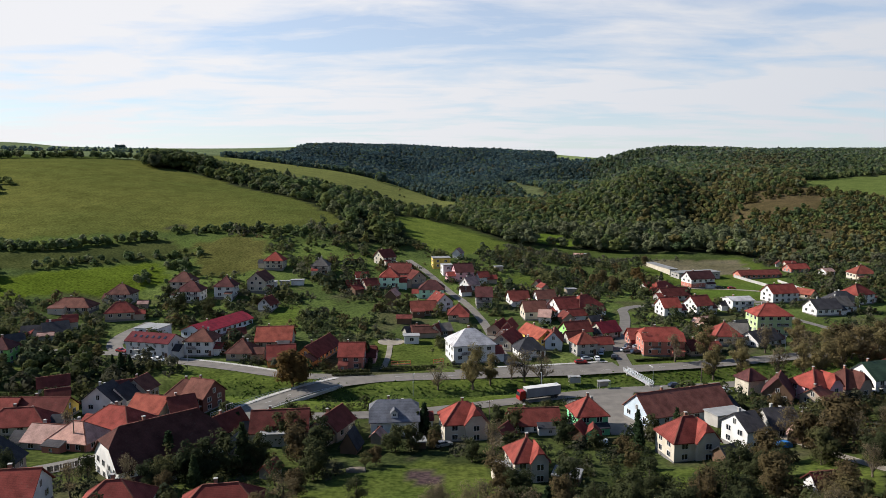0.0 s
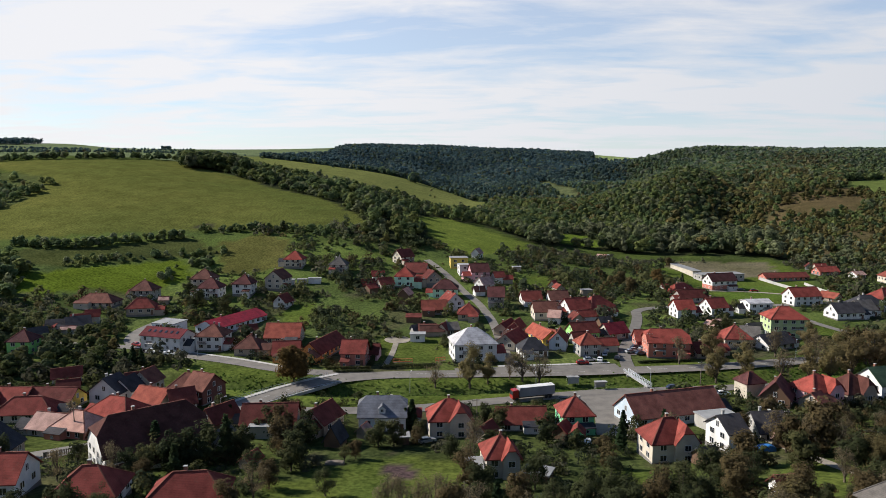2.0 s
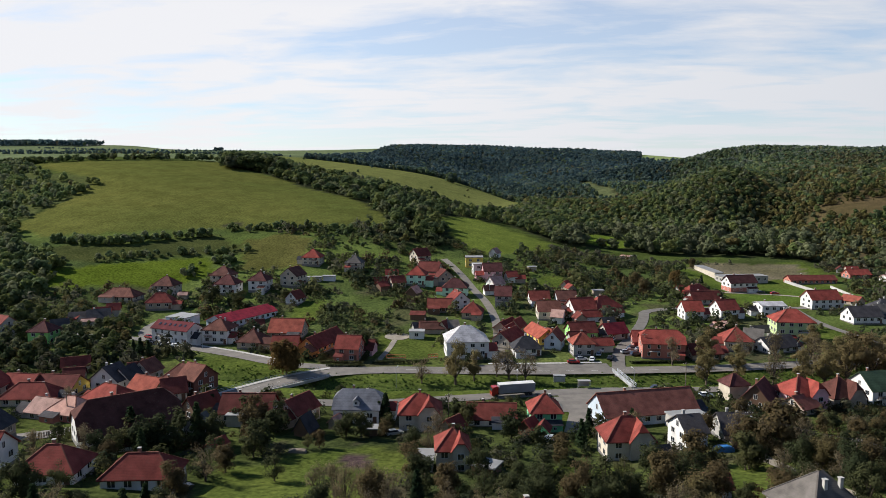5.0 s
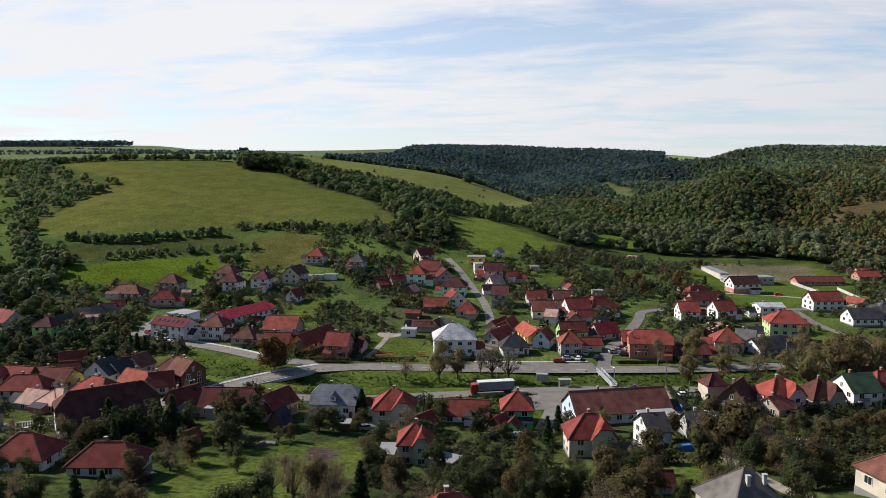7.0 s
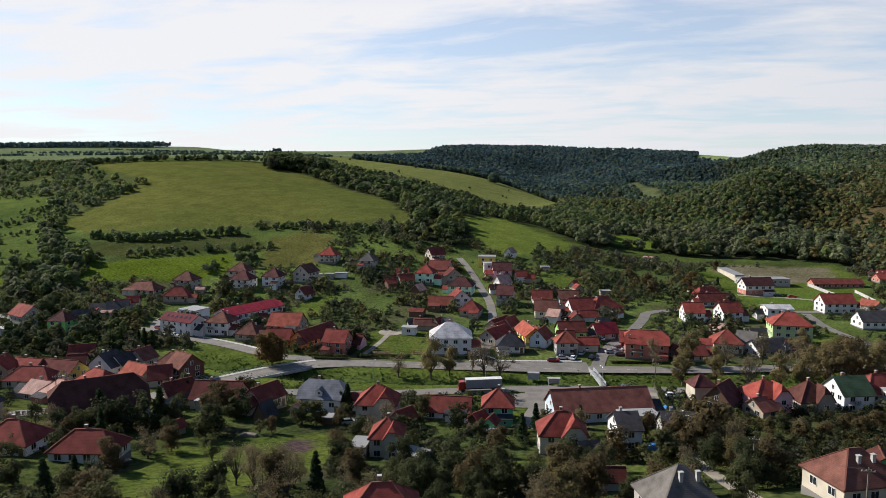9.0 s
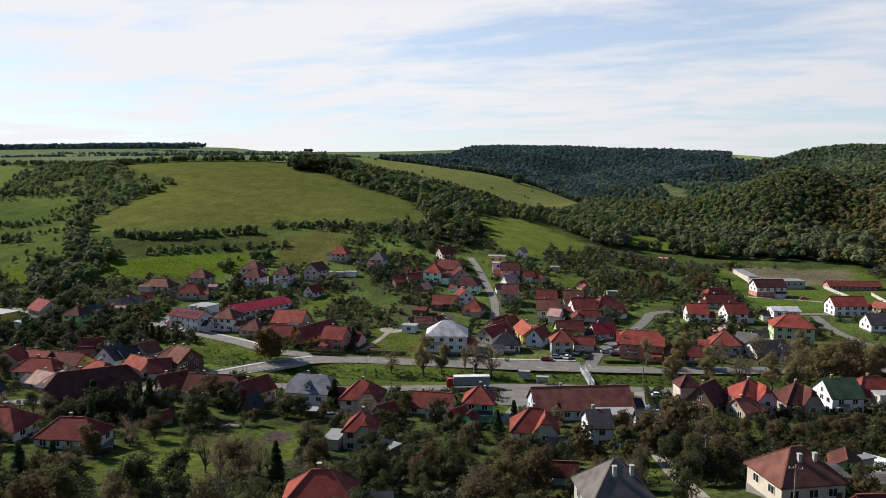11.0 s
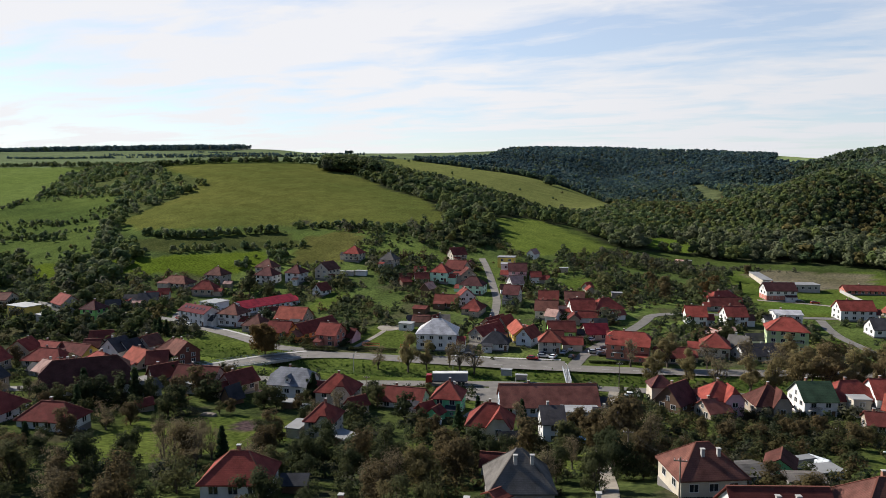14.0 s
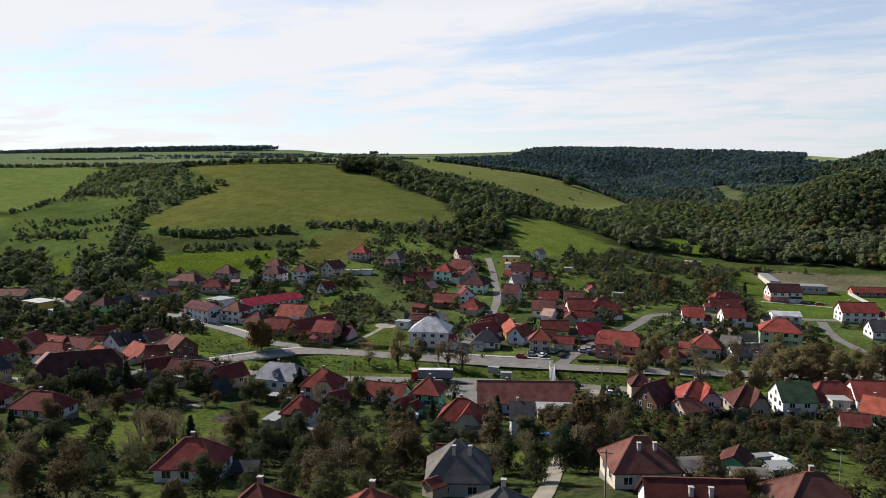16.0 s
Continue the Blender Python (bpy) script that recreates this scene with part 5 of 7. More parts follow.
house(107.2, 285.1, -56, 5.4, 4.0, 2.3, 3.5, "gable", "T", "c")
house(50.6, 347.8, -72, 5.7, 4.0, 2.4, 4.0, "gable", "R", "t")
house(92.5, 470.9, -33, 6.1, 4.0, 2.3, 3.0, "gable", "T", "t")
house(-106.5, 187.2, 27, 5.6, 7.0, 2.3, 5.0, "gable", "D", "t")
house(80.0, 150.8, 60, 5.0, 4.5, 2.4, 4.5, "gable", "T", "k")
house(59.9, 141.3, 25, 4.0, 4.0, 1.9, 3.6, "gable", "C", "k")
house(-34.6, 133.9, 70, 4.0, 2.6, 2.0, 3.2, "gable", "R", "t")
house(40.3, 84.6, 20, 3.6, 3.0, 2.0, 2.9, "gable", "C", "k")
house(71.4, 88.8, 60, 3.0, 2.6, 2.3, 3.0, "gable", "O", "t")
house(106.9, 123.4, 29, 5.9, 6.0, 2.3, 3.0, "gable", "G", "e")
house(115.9, 122.4, 17, 5.7, 4.0, 2.3, 2.8, "gable", "G", "e")

# outbuildings and small houses packed between the larger ones
house(57.0, 293.3, 15, 8, 5, 2.4, 4.6, "gable", "R", "w")
house(51.8, 288.1, 100, 7, 5, 2.4, 4.5, "gable", "D", "t")
house(57.4, 247.6, 13, 7, 5, 2.8, 4.8, "gable", "R", "c")
house(49.1, 257.4, 15, 6, 5, 2.4, 4.4, "gable", "D", "e")
house(62.9, 285.0, 20, 5, 4, 2.2, 3.8, "gable", "C", "k")
house(68.6, 302.5, 40, 5, 4, 2.4, 4.0, "gable", "O", "w")
house(26.3, 270.8, 70, 7, 5, 2.6, 5.4, "gable", "R", "t")
house(23.5, 260.1, 70, 8, 5, 2.8, 5.6, "gable", "R", "c")
house(50.1, 303.8, 100, 8, 5, 2.8, 5.0, "gable", "R", "e")
house(43.7, 298.1, 30, 6, 5, 2.4, 4.6, "gable", "T", "k")
house(38.7, 260.3, -40, 7, 4.5, 2.4, 4.4, "gable", "O", "w")
house(-6.9, 264.4, 8, 9, 4.4, 2.2, 4.0, "gable", "B", "t")
house(-2.4, 265.4, 70, 4, 4, 2.6, 4.8, "gable", "D", "c")
house(-12.6, 265.7, 30, 5, 4, 2.0, 3.8, "gable", "C", "e")
house(-43.6, 332.8, 20, 6, 4, 2.2, 4.0, "gable", "D", "k")
house(-40.7, 346.1, 15, 6, 5, 2.4, 4.6, "gable", "R", "w")
house(-24.8, 364.6, 15, 8, 5, 2.6, 5.0, "gable", "R", "t")
house(-18.9, 366.7, 100, 6, 5, 2.6, 4.8, "gable", "D", "c")
house(108.6, 363.6, 20, 7, 5, 2.4, 4.2, "gable", "O", "e")
house(115.8, 369.2, 60, 5, 4, 2.2, 4.0, "gable", "T", "k")
house(121.8, 280.3, 20, 7, 5, 2.4, 4.4, "gable", "C", "w")
house(112.4, 291.5, 20, 5, 3.6, 2.4, 3.2, "gable", "T", "t")
house(222.2, 443.3, 10, 7, 5, 2.4, 4.4, "gable", "R", "c")
house(217.6, 447.4, 70, 5, 4, 2.2, 4.0, "gable", "D", "e")
house(173.1, 344.4, -25, 8, 5, 2.4, 4.4, "gable", "O", "k")
house(-154.0, 256.9, 20, 7, 5, 2.6, 4.6, "gable", "C", "w")
house(-149.8, 266.2, 25, 7, 5, 2.6, 4.6, "gable", "R", "t")
house(-147.4, 270.8, 25, 5, 5, 3.0, 5.2, "gable", "R", "c")
house(-147.6, 254.0, 20, 5, 3, 2.2, 3.0, "gable", "T", "e")
house(-153.9, 244.7, 40, 6, 5, 2.6, 4.6, "gable", "C", "k")
house(-164.8, 235.5, 10, 5, 4, 2.4, 4.0, "gable", "B", "w")
house(-130.7, 299.4, 10, 4, 3, 2.2, 3.2, "gable", "T", "t")
house(-114.3, 198.9, 30, 8, 5, 2.6, 4.8, "gable", "D", "c")
house(-91.5, 197.3, 30, 6, 5, 2.4, 4.6, "gable", "P", "e")
house(-78.3, 259.3, 30, 6, 4.5, 2.2, 4.0, "gable", "D", "k")
house(10.7, 332.0, 20, 5, 4, 2.4, 4.4, "gable", "B", "w")
house(25.1, 358.2, 10, 5, 4, 2.4, 4.0, "gable", "R", "t")
house(48.6, 353.7, 60, 4, 4, 2.2, 4.2, "gable", "R", "c")

# ---- garden and street trees ----


def tube(bm, a, b, ra, rb, sides=6):
    """A tapered limb from a to b."""
    a, b = Vector(a), Vector(b)
    q = (b - a).to_track_quat("Z", "Y")
    rings = []
    for p, r in ((a, ra), (b, rb)):
        rings.append([bm.verts.new(p + q @ Vector((r * math.cos(k * 2 * math.pi / sides), r * math.sin(k * 2 * math.pi / sides), 0))) for k in range(sides)])
    for k in range(sides):
        j = (k + 1) % sides
        bm.faces.new((rings[0][k], rings[0][j], rings[1][j], rings[1][k]))
    bm.faces.new(rings[1])


def tree_form(seed, kind, fine=1.0):
    """Trunk with limbs, and crown of leaves, of a tree 10 m high."""
    r = random.Random(seed)
    g = np.random.default_rng(seed)
    bm = bmesh.new()
    if kind == "conifer":
        tube(bm, (0, 0, -0.4), (0, 0, 9.4), 0.22, 0.03)
        rows = [(0, 0, 1.2 + 8.4 * k / 11, 2.3 * (1 - k / 12) + 0.15) for k in range(12)]
        clumps = np.array([(x + math.cos(k * 2.1 + i) * rad * 0.55, y + math.sin(k * 2.1 + i) * rad * 0.55, z, rad * 0.6) for i, (x, y, z, rad) in enumerate(rows) for k in range(4)])
        leaves = leaf_cloud(g, int(1300 * fine), 0.40 / fine ** 0.5, clumps, 0.5, 0.5, 3.0, 3)
        material = PINE_LEAVES
    else:
        airy = kind == "airy"
        fork = 1.2
        lean = (r.uniform(-0.2, 0.2), r.uniform(-0.2, 0.2), fork)
        tube(bm, (0, 0, -0.4), lean, 0.30, 0.22, 7)
        tips = []
        wide = {"round": 3.8, "fruit": 4.2, "rust": 4.4, "birch": 2.6, "brown": 3.4, "airy": 3.2}[kind]
        for k in range(11):
            a = k * 2.4 + r.uniform(-0.4, 0.4)
            rad, z = wide * r.uniform(0.35, 0.85), r.uniform(1.5 if kind in ("round", "brown") else 1.9, 8.4)
            rad *= 1.0 if 1.8 < z < 7.0 else 0.72
            if kind == "rust":
                z = r.uniform(2.6, 8.4)
            mid = Vector((math.cos(a) * rad * 0.45, math.sin(a) * rad * 0.45, (z + fork) / 2))
            tip = Vector((math.cos(a) * rad, math.sin(a) * rad, z))
            tube(bm, lean, mid, 0.13, 0.08, 5)
            tube(bm, mid, tip, 0.08, 0.02, 4)
            tips.append(tip)
            for _ in range(4 if airy else 2):
                twig = tip.lerp(mid, r.uniform(0, 0.7))
                end = twig + Vector((r.uniform(-1, 1), r.uniform(-1, 1), r.uniform(0.2, 1.2)))
                tube(bm, twig, end, 0.04, 0.012, 3)
                tips.append(end)
        tube(bm, lean, (0, 0, 8.6), 0.2, 0.03, 5)
        clumps = np.array([(*t, r.uniform(0.9, 1.6) * (0.75 if kind in ("birch", "airy") else 1.0)) for t in tips] + [(0, 0, 8.6, 1.2), (0.4, 0.2, 6.5, 1.5), (-0.3, 0.3, 4.5, 1.6), (0.2, -0.3, 3.2, 1.3)] + [(2.0 * math.cos(a), 2.0 * math.sin(a), 2.0, 1.5) for a in (0.4, 1.7, 2.9, 4.2, 5.4)] * (kind in ("round", "brown")))
        if kind == "rust":
            clumps = np.concatenate([clumps, [(x, y, z, 2.1) for x, y, z in ((2.7, 0, 3.4), (-2.7, 0.4, 3.2), (0, 2.8, 3.4), (0.3, -2.8, 3.2), (2, 2, 4.8), (-2, 2, 5), (2, -2, 5), (-2, -2, 4.8), (0, 0, 6.8), (1.6, 1.6, 6.8), (-1.6, -1.4, 6.9), (1.5, -1.7, 7.1), (-1.6, 1.5, 7.1), (0, 0, 8))]])
        count = {"round": 3600, "fruit": 2300, "rust": 6500, "birch": 5200, "brown": 3300, "airy": 1500}[kind]
        leaves = leaf_cloud(g, int(count * fine), {"airy": 0.14, "fruit": 0.20, "rust": 0.38, "birch": 0.155}.get(kind, 0.23) / fine ** 0.5, clumps, 0.9, 0.55, 3.6, 3, 0.2)
        material = {"rust": RUST_LEAVES, "brown": BROWN_LEAVES, "airy": TWIGS, "birch": BIRCH_LEAVES}.get(kind, LEAVES)
    trunk = bpy.data.meshes.new("trunk")
    bm.to_mesh(trunk)
    bm.free()
    trunk.materials.append(BARK)
    return trunk, quads("crown", leaves, material, size=3)


KINDS = (("round", 5), ("fruit", 4), ("rust", 1), ("birch", 2), ("brown", 4), ("airy", 3), ("conifer", 2))
FORMS = {k: [tree_form(100 * i + j, k, 0.5) for j in range(n)] for i, (k, n) in enumerate(KINDS)}
FINE_FORMS = {k: [tree_form(100 * i + j, k, 1.1) for j in range(n)] for i, (k, n) in enumerate(KINDS)}
TREE_WORDS = {
    "round": "leafy green garden tree with a rounded crown", "fruit": "low open fruit tree standing in grass", "rust": "dense rust-brown tree in autumn leaf",
    "birch": "slender yellow-green roadside tree with drooping crown", "brown": "tree with thinning brownish autumn leaves", "airy": "nearly bare tree with fine grey-brown twigs",
    "conifer": "dark green pointed conifer",
}
# plots of the flat-roofed buildings, kept free of trees
for plot in ((-111.0, 262.0, 6.5), (-1.2, 381.0, 6.2), (2.1, 367.0, 4.1), (-11.8, 256.0, 3.4), (149.5, 409.0, 14.2), (136.5, 432.0, 17.2), (71.5, 170.5, 5.1), (-184.0, 224.0, 7.6), (-163.0, 217.0, 4.6), (141.0, 204.0, 3.0), (11.6, 132.5, 3.4), (24.3, 130.5, 3.2), (-5.7, 156.0, 2.1), (-38.5, 155.7, 3.8), (64.0, 345.0, 3.2), (97.0, 474.0, 2.8), (31.0, 385.0, 2.7), (-73.0, 333.0, 3.8)):
    FOOTPRINTS.append(plot)
tree_rng = random.Random(3)
TREES = []


def tree(x, y, high, kind):
    ob = new("conifer" if kind == "conifer" else "tree")
    k = high / 10
    wide = k * tree_rng.uniform(0.9, 1.15)
    ob.matrix_world = pose(x, y, gz(x, y), 0, 0, tree_rng.uniform(0, 360)) @ Matrix.Diagonal((wide, wide, k, 1))
    trunk, crown = tree_rng.choice((FINE_FORMS if y < 128 or kind in ("rust", "birch") else FORMS)[kind])
    part("trunk", trunk, None, ob)
    part("crown", crown, None, ob)
    TREES.append((x, y, high * 0.24))
    return tagged(ob, TREE_WORDS[kind], "tree", "village trees")


tree(-45.3, 204.1, 12.5, "rust")
tree(-1.5, 205.5, 9, "airy")
tree(9.1, 206.6, 15.5, "birch")
tree(14.7, 209.3, 11, "birch")
tree(25.5, 212.1, 11.5, "airy")
tree(30.6, 211.8, 11.5, "airy")
tree(21.5, 213.1, 9, "airy")
tree(87.6, 219.9, 13, "birch")
tree(97.8, 223.3, 13.5, "birch")
tree(105.9, 215.1, 12, "airy")
tree(115.3, 217.6, 13, "birch")
tree(122.0, 218.2, 14, "birch")
tree(129.5, 220.3, 16, "birch")
tree(136.2, 220.9, 17, "birch")
tree(142.9, 221.3, 16, "birch")
tree(150.8, 222.0, 15, "birch")
tree(161.3, 223.8, 14, "birch")
tree(79.5, 232.9, 11, "airy")
tree(91.2, 236.4, 13, "birch")
tree(103.7, 240.3, 11, "airy")
tree(116.1, 245.6, 12, "airy")
tree(129.3, 249.0, 13, "birch")
tree(84.4, 143.0, 13, "brown")
tree(77.9, 145.2, 9, "brown")
tree(81.6, 142.9, 10, "airy")
tree(83.2, 127.7, 8, "round")
tree(86.3, 126.0, 8, "brown")
tree(75.0, 131.5, 8, "round")
tree(77.3, 120.1, 7, "airy")
tree(89.4, 122.1, 6, "round")
tree(56.2, 114.7, 7, "airy")
tree(3.5, 100.6, 9, "airy")
tree(9.2, 104.3, 8, "airy")
tree(8.6, 97.9, 9, "brown")
tree(89.8, 146.8, 9, "airy")
tree(80.6, 145.9, 9, "round")
tree(-61.8, 138.1, 11, "round")
tree(-62.2, 131.4, 8, "round")
tree(-49.8, 129.6, 9, "round")
tree(-55.1, 134.6, 9, "conifer")
tree(-46.6, 131.4, 9, "round")
tree(-44.1, 135.8, 9, "round")
tree(-41.3, 138.1, 10, "conifer")
tree(-38.2, 139.6, 8, "round")
tree(-46.3, 124.1, 7, "conifer")
tree(-48.3, 131.4, 8, "round")
tree(-53.7, 131.1, 8, "fruit")
tree(-31.4, 143.6, 9, "brown")
tree(-25.9, 136.4, 8, "round")
tree(-10.8, 152.1, 7, "round")
tree(-6.2, 167.0, 6, "conifer")
tree(-20.8, 155.5, 6, "fruit")
tree(46.8, 161.6, 7, "conifer")
tree(-38.1, 156.6, 8, "round")
tree(-33.6, 154.7, 9, "brown")
tree(-25.7, 132.2, 8, "round")
tree(-1.8, 103.7, 9, "airy")
tree(-0.1, 107.1, 8, "airy")
tree(5.8, 105.3, 9, "airy")
tree(-15.3, 118.0, 6, "fruit")
tree(-26.7, 120.9, 6, "brown")
tree(-49.4, 162.0, 6, "conifer")
tree(-4.7, 167.7, 8, "conifer")
tree(17.2, 164.5, 7, "round")
tree(28.3, 157.2, 8, "round")
tree(112.2, 156.2, 4.8, "round")
tree(108.8, 166.4, 5.4, "round")
tree(100.9, 165.0, 5.4, "brown")
tree(78.9, 162.2, 7, "fruit")
tree(56.6, 127.9, 8, "round")
tree(43.7, 110.2, 8, "fruit")
tree(35.5, 114.6, 9, "round")
tree(31.1, 109.6, 8, "round")
tree(19.4, 107.8, 8, "brown")
tree(11.5, 96.7, 9.5, "airy")
tree(11.1, 89.4, 8, "airy")
tree(2.1, 90.6, 8, "round")
tree(34.5, 97.3, 9, "round")
tree(40.5, 105.5, 9, "brown")
tree(45.4, 106.8, 9, "round")
tree(78.7, 141.2, 6, "brown")
tree(84.2, 155.1, 6.5, "brown")
tree(90.5, 163.1, 8, "round")
tree(104.6, 168.3, 5.4, "round")
tree(121.6, 169.6, 5.4, "brown")
tree(130.6, 173.1, 5.4, "round")
tree(25.4, 111.6, 6, "fruit")
tree(7.4, 77.6, 6, "fruit")
tree(20.6, 71.8, 7, "fruit")
tree(24.0, 77.4, 7, "fruit")
tree(57.4, 93.3, 8, "brown")
tree(53.5, 91.0, 8, "airy")
tree(54.4, 82.7, 8, "airy")
tree(60.8, 101.6, 9, "brown")
tree(83.5, 102.7, 8, "round")
tree(86.0, 113.2, 9, "round")
tree(74.2, 131.0, 8, "round")
tree(72.7, 157.9, 7, "brown")
tree(79.0, 153.7, 9, "airy")
tree(111.0, 123.7, 4.2, "conifer")
tree(108.8, 150.3, 4.2, "round")
tree(113.5, 165.2, 4.8, "brown")
tree(119.9, 174.3, 4.8, "brown")
tree(126.1, 160.9, 5.4, "round")
tree(130.1, 157.6, 5.4, "round")
tree(136.3, 171.9, 4.8, "brown")
tree(143.7, 175.7, 5.4, "round")
tree(124.9, 120.3, 4.8, "conifer")
tree(116.9, 113.6, 4.2, "round")
tree(57.4, 165.4, 6, "conifer")
tree(44.5, 152.2, 7, "conifer")
tree(-112.9, 291.9, 11, "round")
tree(-123.5, 310.1, 8, "round")
tree(-98.6, 288.9, 9, "round")
tree(86.5, 349.5, 10, "brown")
tree(85.3, 370.0, 9, "brown")
tree(104.4, 367.4, 8, "rust")
tree(109.9, 393.0, 7, "rust")
tree(111.7, 284.1, 8, "round")
tree(100.1, 265.2, 6, "conifer")
tree(140.0, 323.2, 5, "conifer")
tree(122.9, 388.3, 6, "conifer")
tree(-100.5, 218.0, 6, "conifer")
tree(-105.9, 217.8, 6, "conifer")
tree(-102.7, 216.8, 7, "conifer")
tree(130.9, 449.5, 7, "brown")
tree(-25.7, 230.8, 7, "conifer")
tree(-29.2, 244.7, 6, "round")


def free(x, y, gap):
    """Away from houses, roads, lawns and other trees."""
    p = np.array([x]), np.array([y])
    if any(math.hypot(x - a, y - b) < r * 0.9 + gap for a, b, r in FOOTPRINTS) or any(math.hypot(x - a, y - b) < r + gap * 0.6 for a, b, r in TREES):
        return False
    if any(line_distance(*p, line)[0] < w / 2 + 1.2 + gap * 0.4 for line, w in ROADS.values()) or line_distance(*p, BROOK)[0] < 9:
        return False
    if any(abs(x - a) < r * 0.8 and -11 < y - b < 0 for a, b, r in FOOTPRINTS if r > 4.5):
        return False
    if any(a < x < b and c < y < d for a, b, c, d in CLEAR):
        return False
    return not any(inside(*p, poly)[0] for poly in LAWNS)


count = 0
while count < 250:
    # the near gardens and orchards, thickest on the hillside below the camera
    y = tree_rng.uniform(62, 178)
    x = tree_rng.uniform(-0.52 * (y + 60), 60 + 0.62 * (y + 60))
    if not free(x, y, 1.6):
        continue
    far_right = x > 85
    kind = tree_rng.choices(("round", "fruit", "brown", "airy", "conifer"), (4.5 - 2 * far_right, 4, 3.5 + 2 * far_right, 2.6, 0.3))[0]
    tree(x, y, {"conifer": 5.5, "fruit": 4.4}.get(kind, 6.2) * tree_rng.uniform(0.7, 1.5) * (0.72 if x > 92 else 1.0), kind)
    count += 1

# olive and brown trees along the near edge of the main road
for step in range(8):
    tree(124.5 + 5.3 * step, 234.5 + 2.05 * step, tree_rng.uniform(11.0, 14.5), ("airy", "birch", "birch", "brown")[step % 4])

# the rest of the gardens: trees and shrubs too many to count
x, y = jittered(-330, 330, 60, 470, 4.1, rng)
m = (x > -0.75 * (y + 60)) & (x < 70 + 0.85 * (y + 40)) & ~inside(x, y, WOOD_EDGE)
x, y = x[m], y[m]
thick = 0.5 + 0.55 * (fractal(x, y, 0.05, 61) - 0.5) + 0.6 * (fractal(x, y, 0.13, 63) - 0.5)
keep = thick > np.where((y > 300) & (x < -125), 0.9, np.where((x < -108) & (y > 235), 0.27, np.where((y > 325) & (x < -60), 0.56, np.where((x < -75) & (y < 235), 0.24, np.where((y > 335) & (x > 18), 0.31, np.where(y > 235, 0.43, np.where((y < 150) & (x < -34), 0.22, np.where((y < 150) & (x < 15), np.where(y < 86, 0.34, 0.46), np.where((x > 58) & (y < 190), 0.24, 0.36)))))))))
for poly in LAWNS:
    keep &= ~inside(x, y, poly)
for line, w in ROADS.values():
    keep &= line_distance(x, y, line) > w / 2 + (3.0 if w < 4 else 2.0)
keep &= line_distance(x, y, BROOK) > 13
keep &= ~((x > 15) & (x < 80) & (y > 232) & (y < 318) & (thick < 0.56))
for a, b, r in FOOTPRINTS:
    keep &= np.hypot(x - a, y - b) > r * 0.9 + 1.3
    if r > 4.5 and b < 190:
        keep &= ~((np.abs(x - a) < r * 0.7) & (y < b) & (y > b - r - 4))
for a, b, r in TREES:
    keep &= np.hypot(x - a, y - b) > r + 0.6
for a, b, c, d in CLEAR + ((22, 60, 226, 241), (117, 127, 133, 150)):
    keep &= ~((x > a) & (x < b) & (y > c) & (y < d))
x, y = x[keep], y[keep]


def shrub_form(rng, count, size):
    """A bush or low tree in leaf to the ground, 10 m high before scaling."""
    n = 9
    clumps = np.zeros((n, 4))
    ang, rad = rng.uniform(0, 6.28, n), rng.uniform(0.6, 4.2, n)
    clumps[:, 0], clumps[:, 1] = rad * np.cos(ang), rad * np.sin(ang)
    clumps[:, 2] = rng.uniform(2.2, 8.0, n) - 0.5 * rad
    clumps[:, 3] = rng.uniform(1.6, 2.8, n)
    clumps[0] = (0, 0, 7.2, 2.0)
    return leaf_cloud(rng, count, size, clumps, 0.9, 0.45, 3.0, 3, 0.12)


label = "garden trees and shrubs among the houses"
near = y < 190
grow = rng.uniform(1.6, 5.4, len(x)) * (0.8 + 0.5 * fractal(x, y, 0.08, 71)) * np.where((rng.uniform(size=len(x)) < 0.14) & (y > 190), 1.8, 1.0)
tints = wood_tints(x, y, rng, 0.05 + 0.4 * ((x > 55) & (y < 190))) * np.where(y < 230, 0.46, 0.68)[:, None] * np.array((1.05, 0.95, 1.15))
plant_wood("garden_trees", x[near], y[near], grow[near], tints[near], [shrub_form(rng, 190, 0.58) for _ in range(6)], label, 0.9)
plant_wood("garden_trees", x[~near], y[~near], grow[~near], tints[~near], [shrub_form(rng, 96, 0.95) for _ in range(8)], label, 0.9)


# overgrown orchards below the eastern row of houses
x, y = jittered(84, 152, 148, 189, 2.7, rng)
keep = (rng.uniform(size=len(x)) < 0.8) & (fractal(x, y, 0.09, 75) > 0.3) & ~((x > 117) & (x < 129) & (y < 155))
for poly in LAWNS:
    keep &= ~inside(x, y, poly)
for line, w in ROADS.values():
    keep &= line_distance(x, y, line) > w / 2 + 2.5
for a, b, r in FOOTPRINTS:
    keep &= (np.hypot(x - a, y - b) > r + 1.0) & ~((np.abs(x - a) < r) & (y < b) & (y > b - r - 3))
x, y = x[keep], y[keep]
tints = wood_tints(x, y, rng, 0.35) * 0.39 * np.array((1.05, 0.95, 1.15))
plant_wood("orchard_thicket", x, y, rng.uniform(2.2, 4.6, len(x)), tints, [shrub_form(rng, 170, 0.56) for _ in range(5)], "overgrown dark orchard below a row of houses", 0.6)


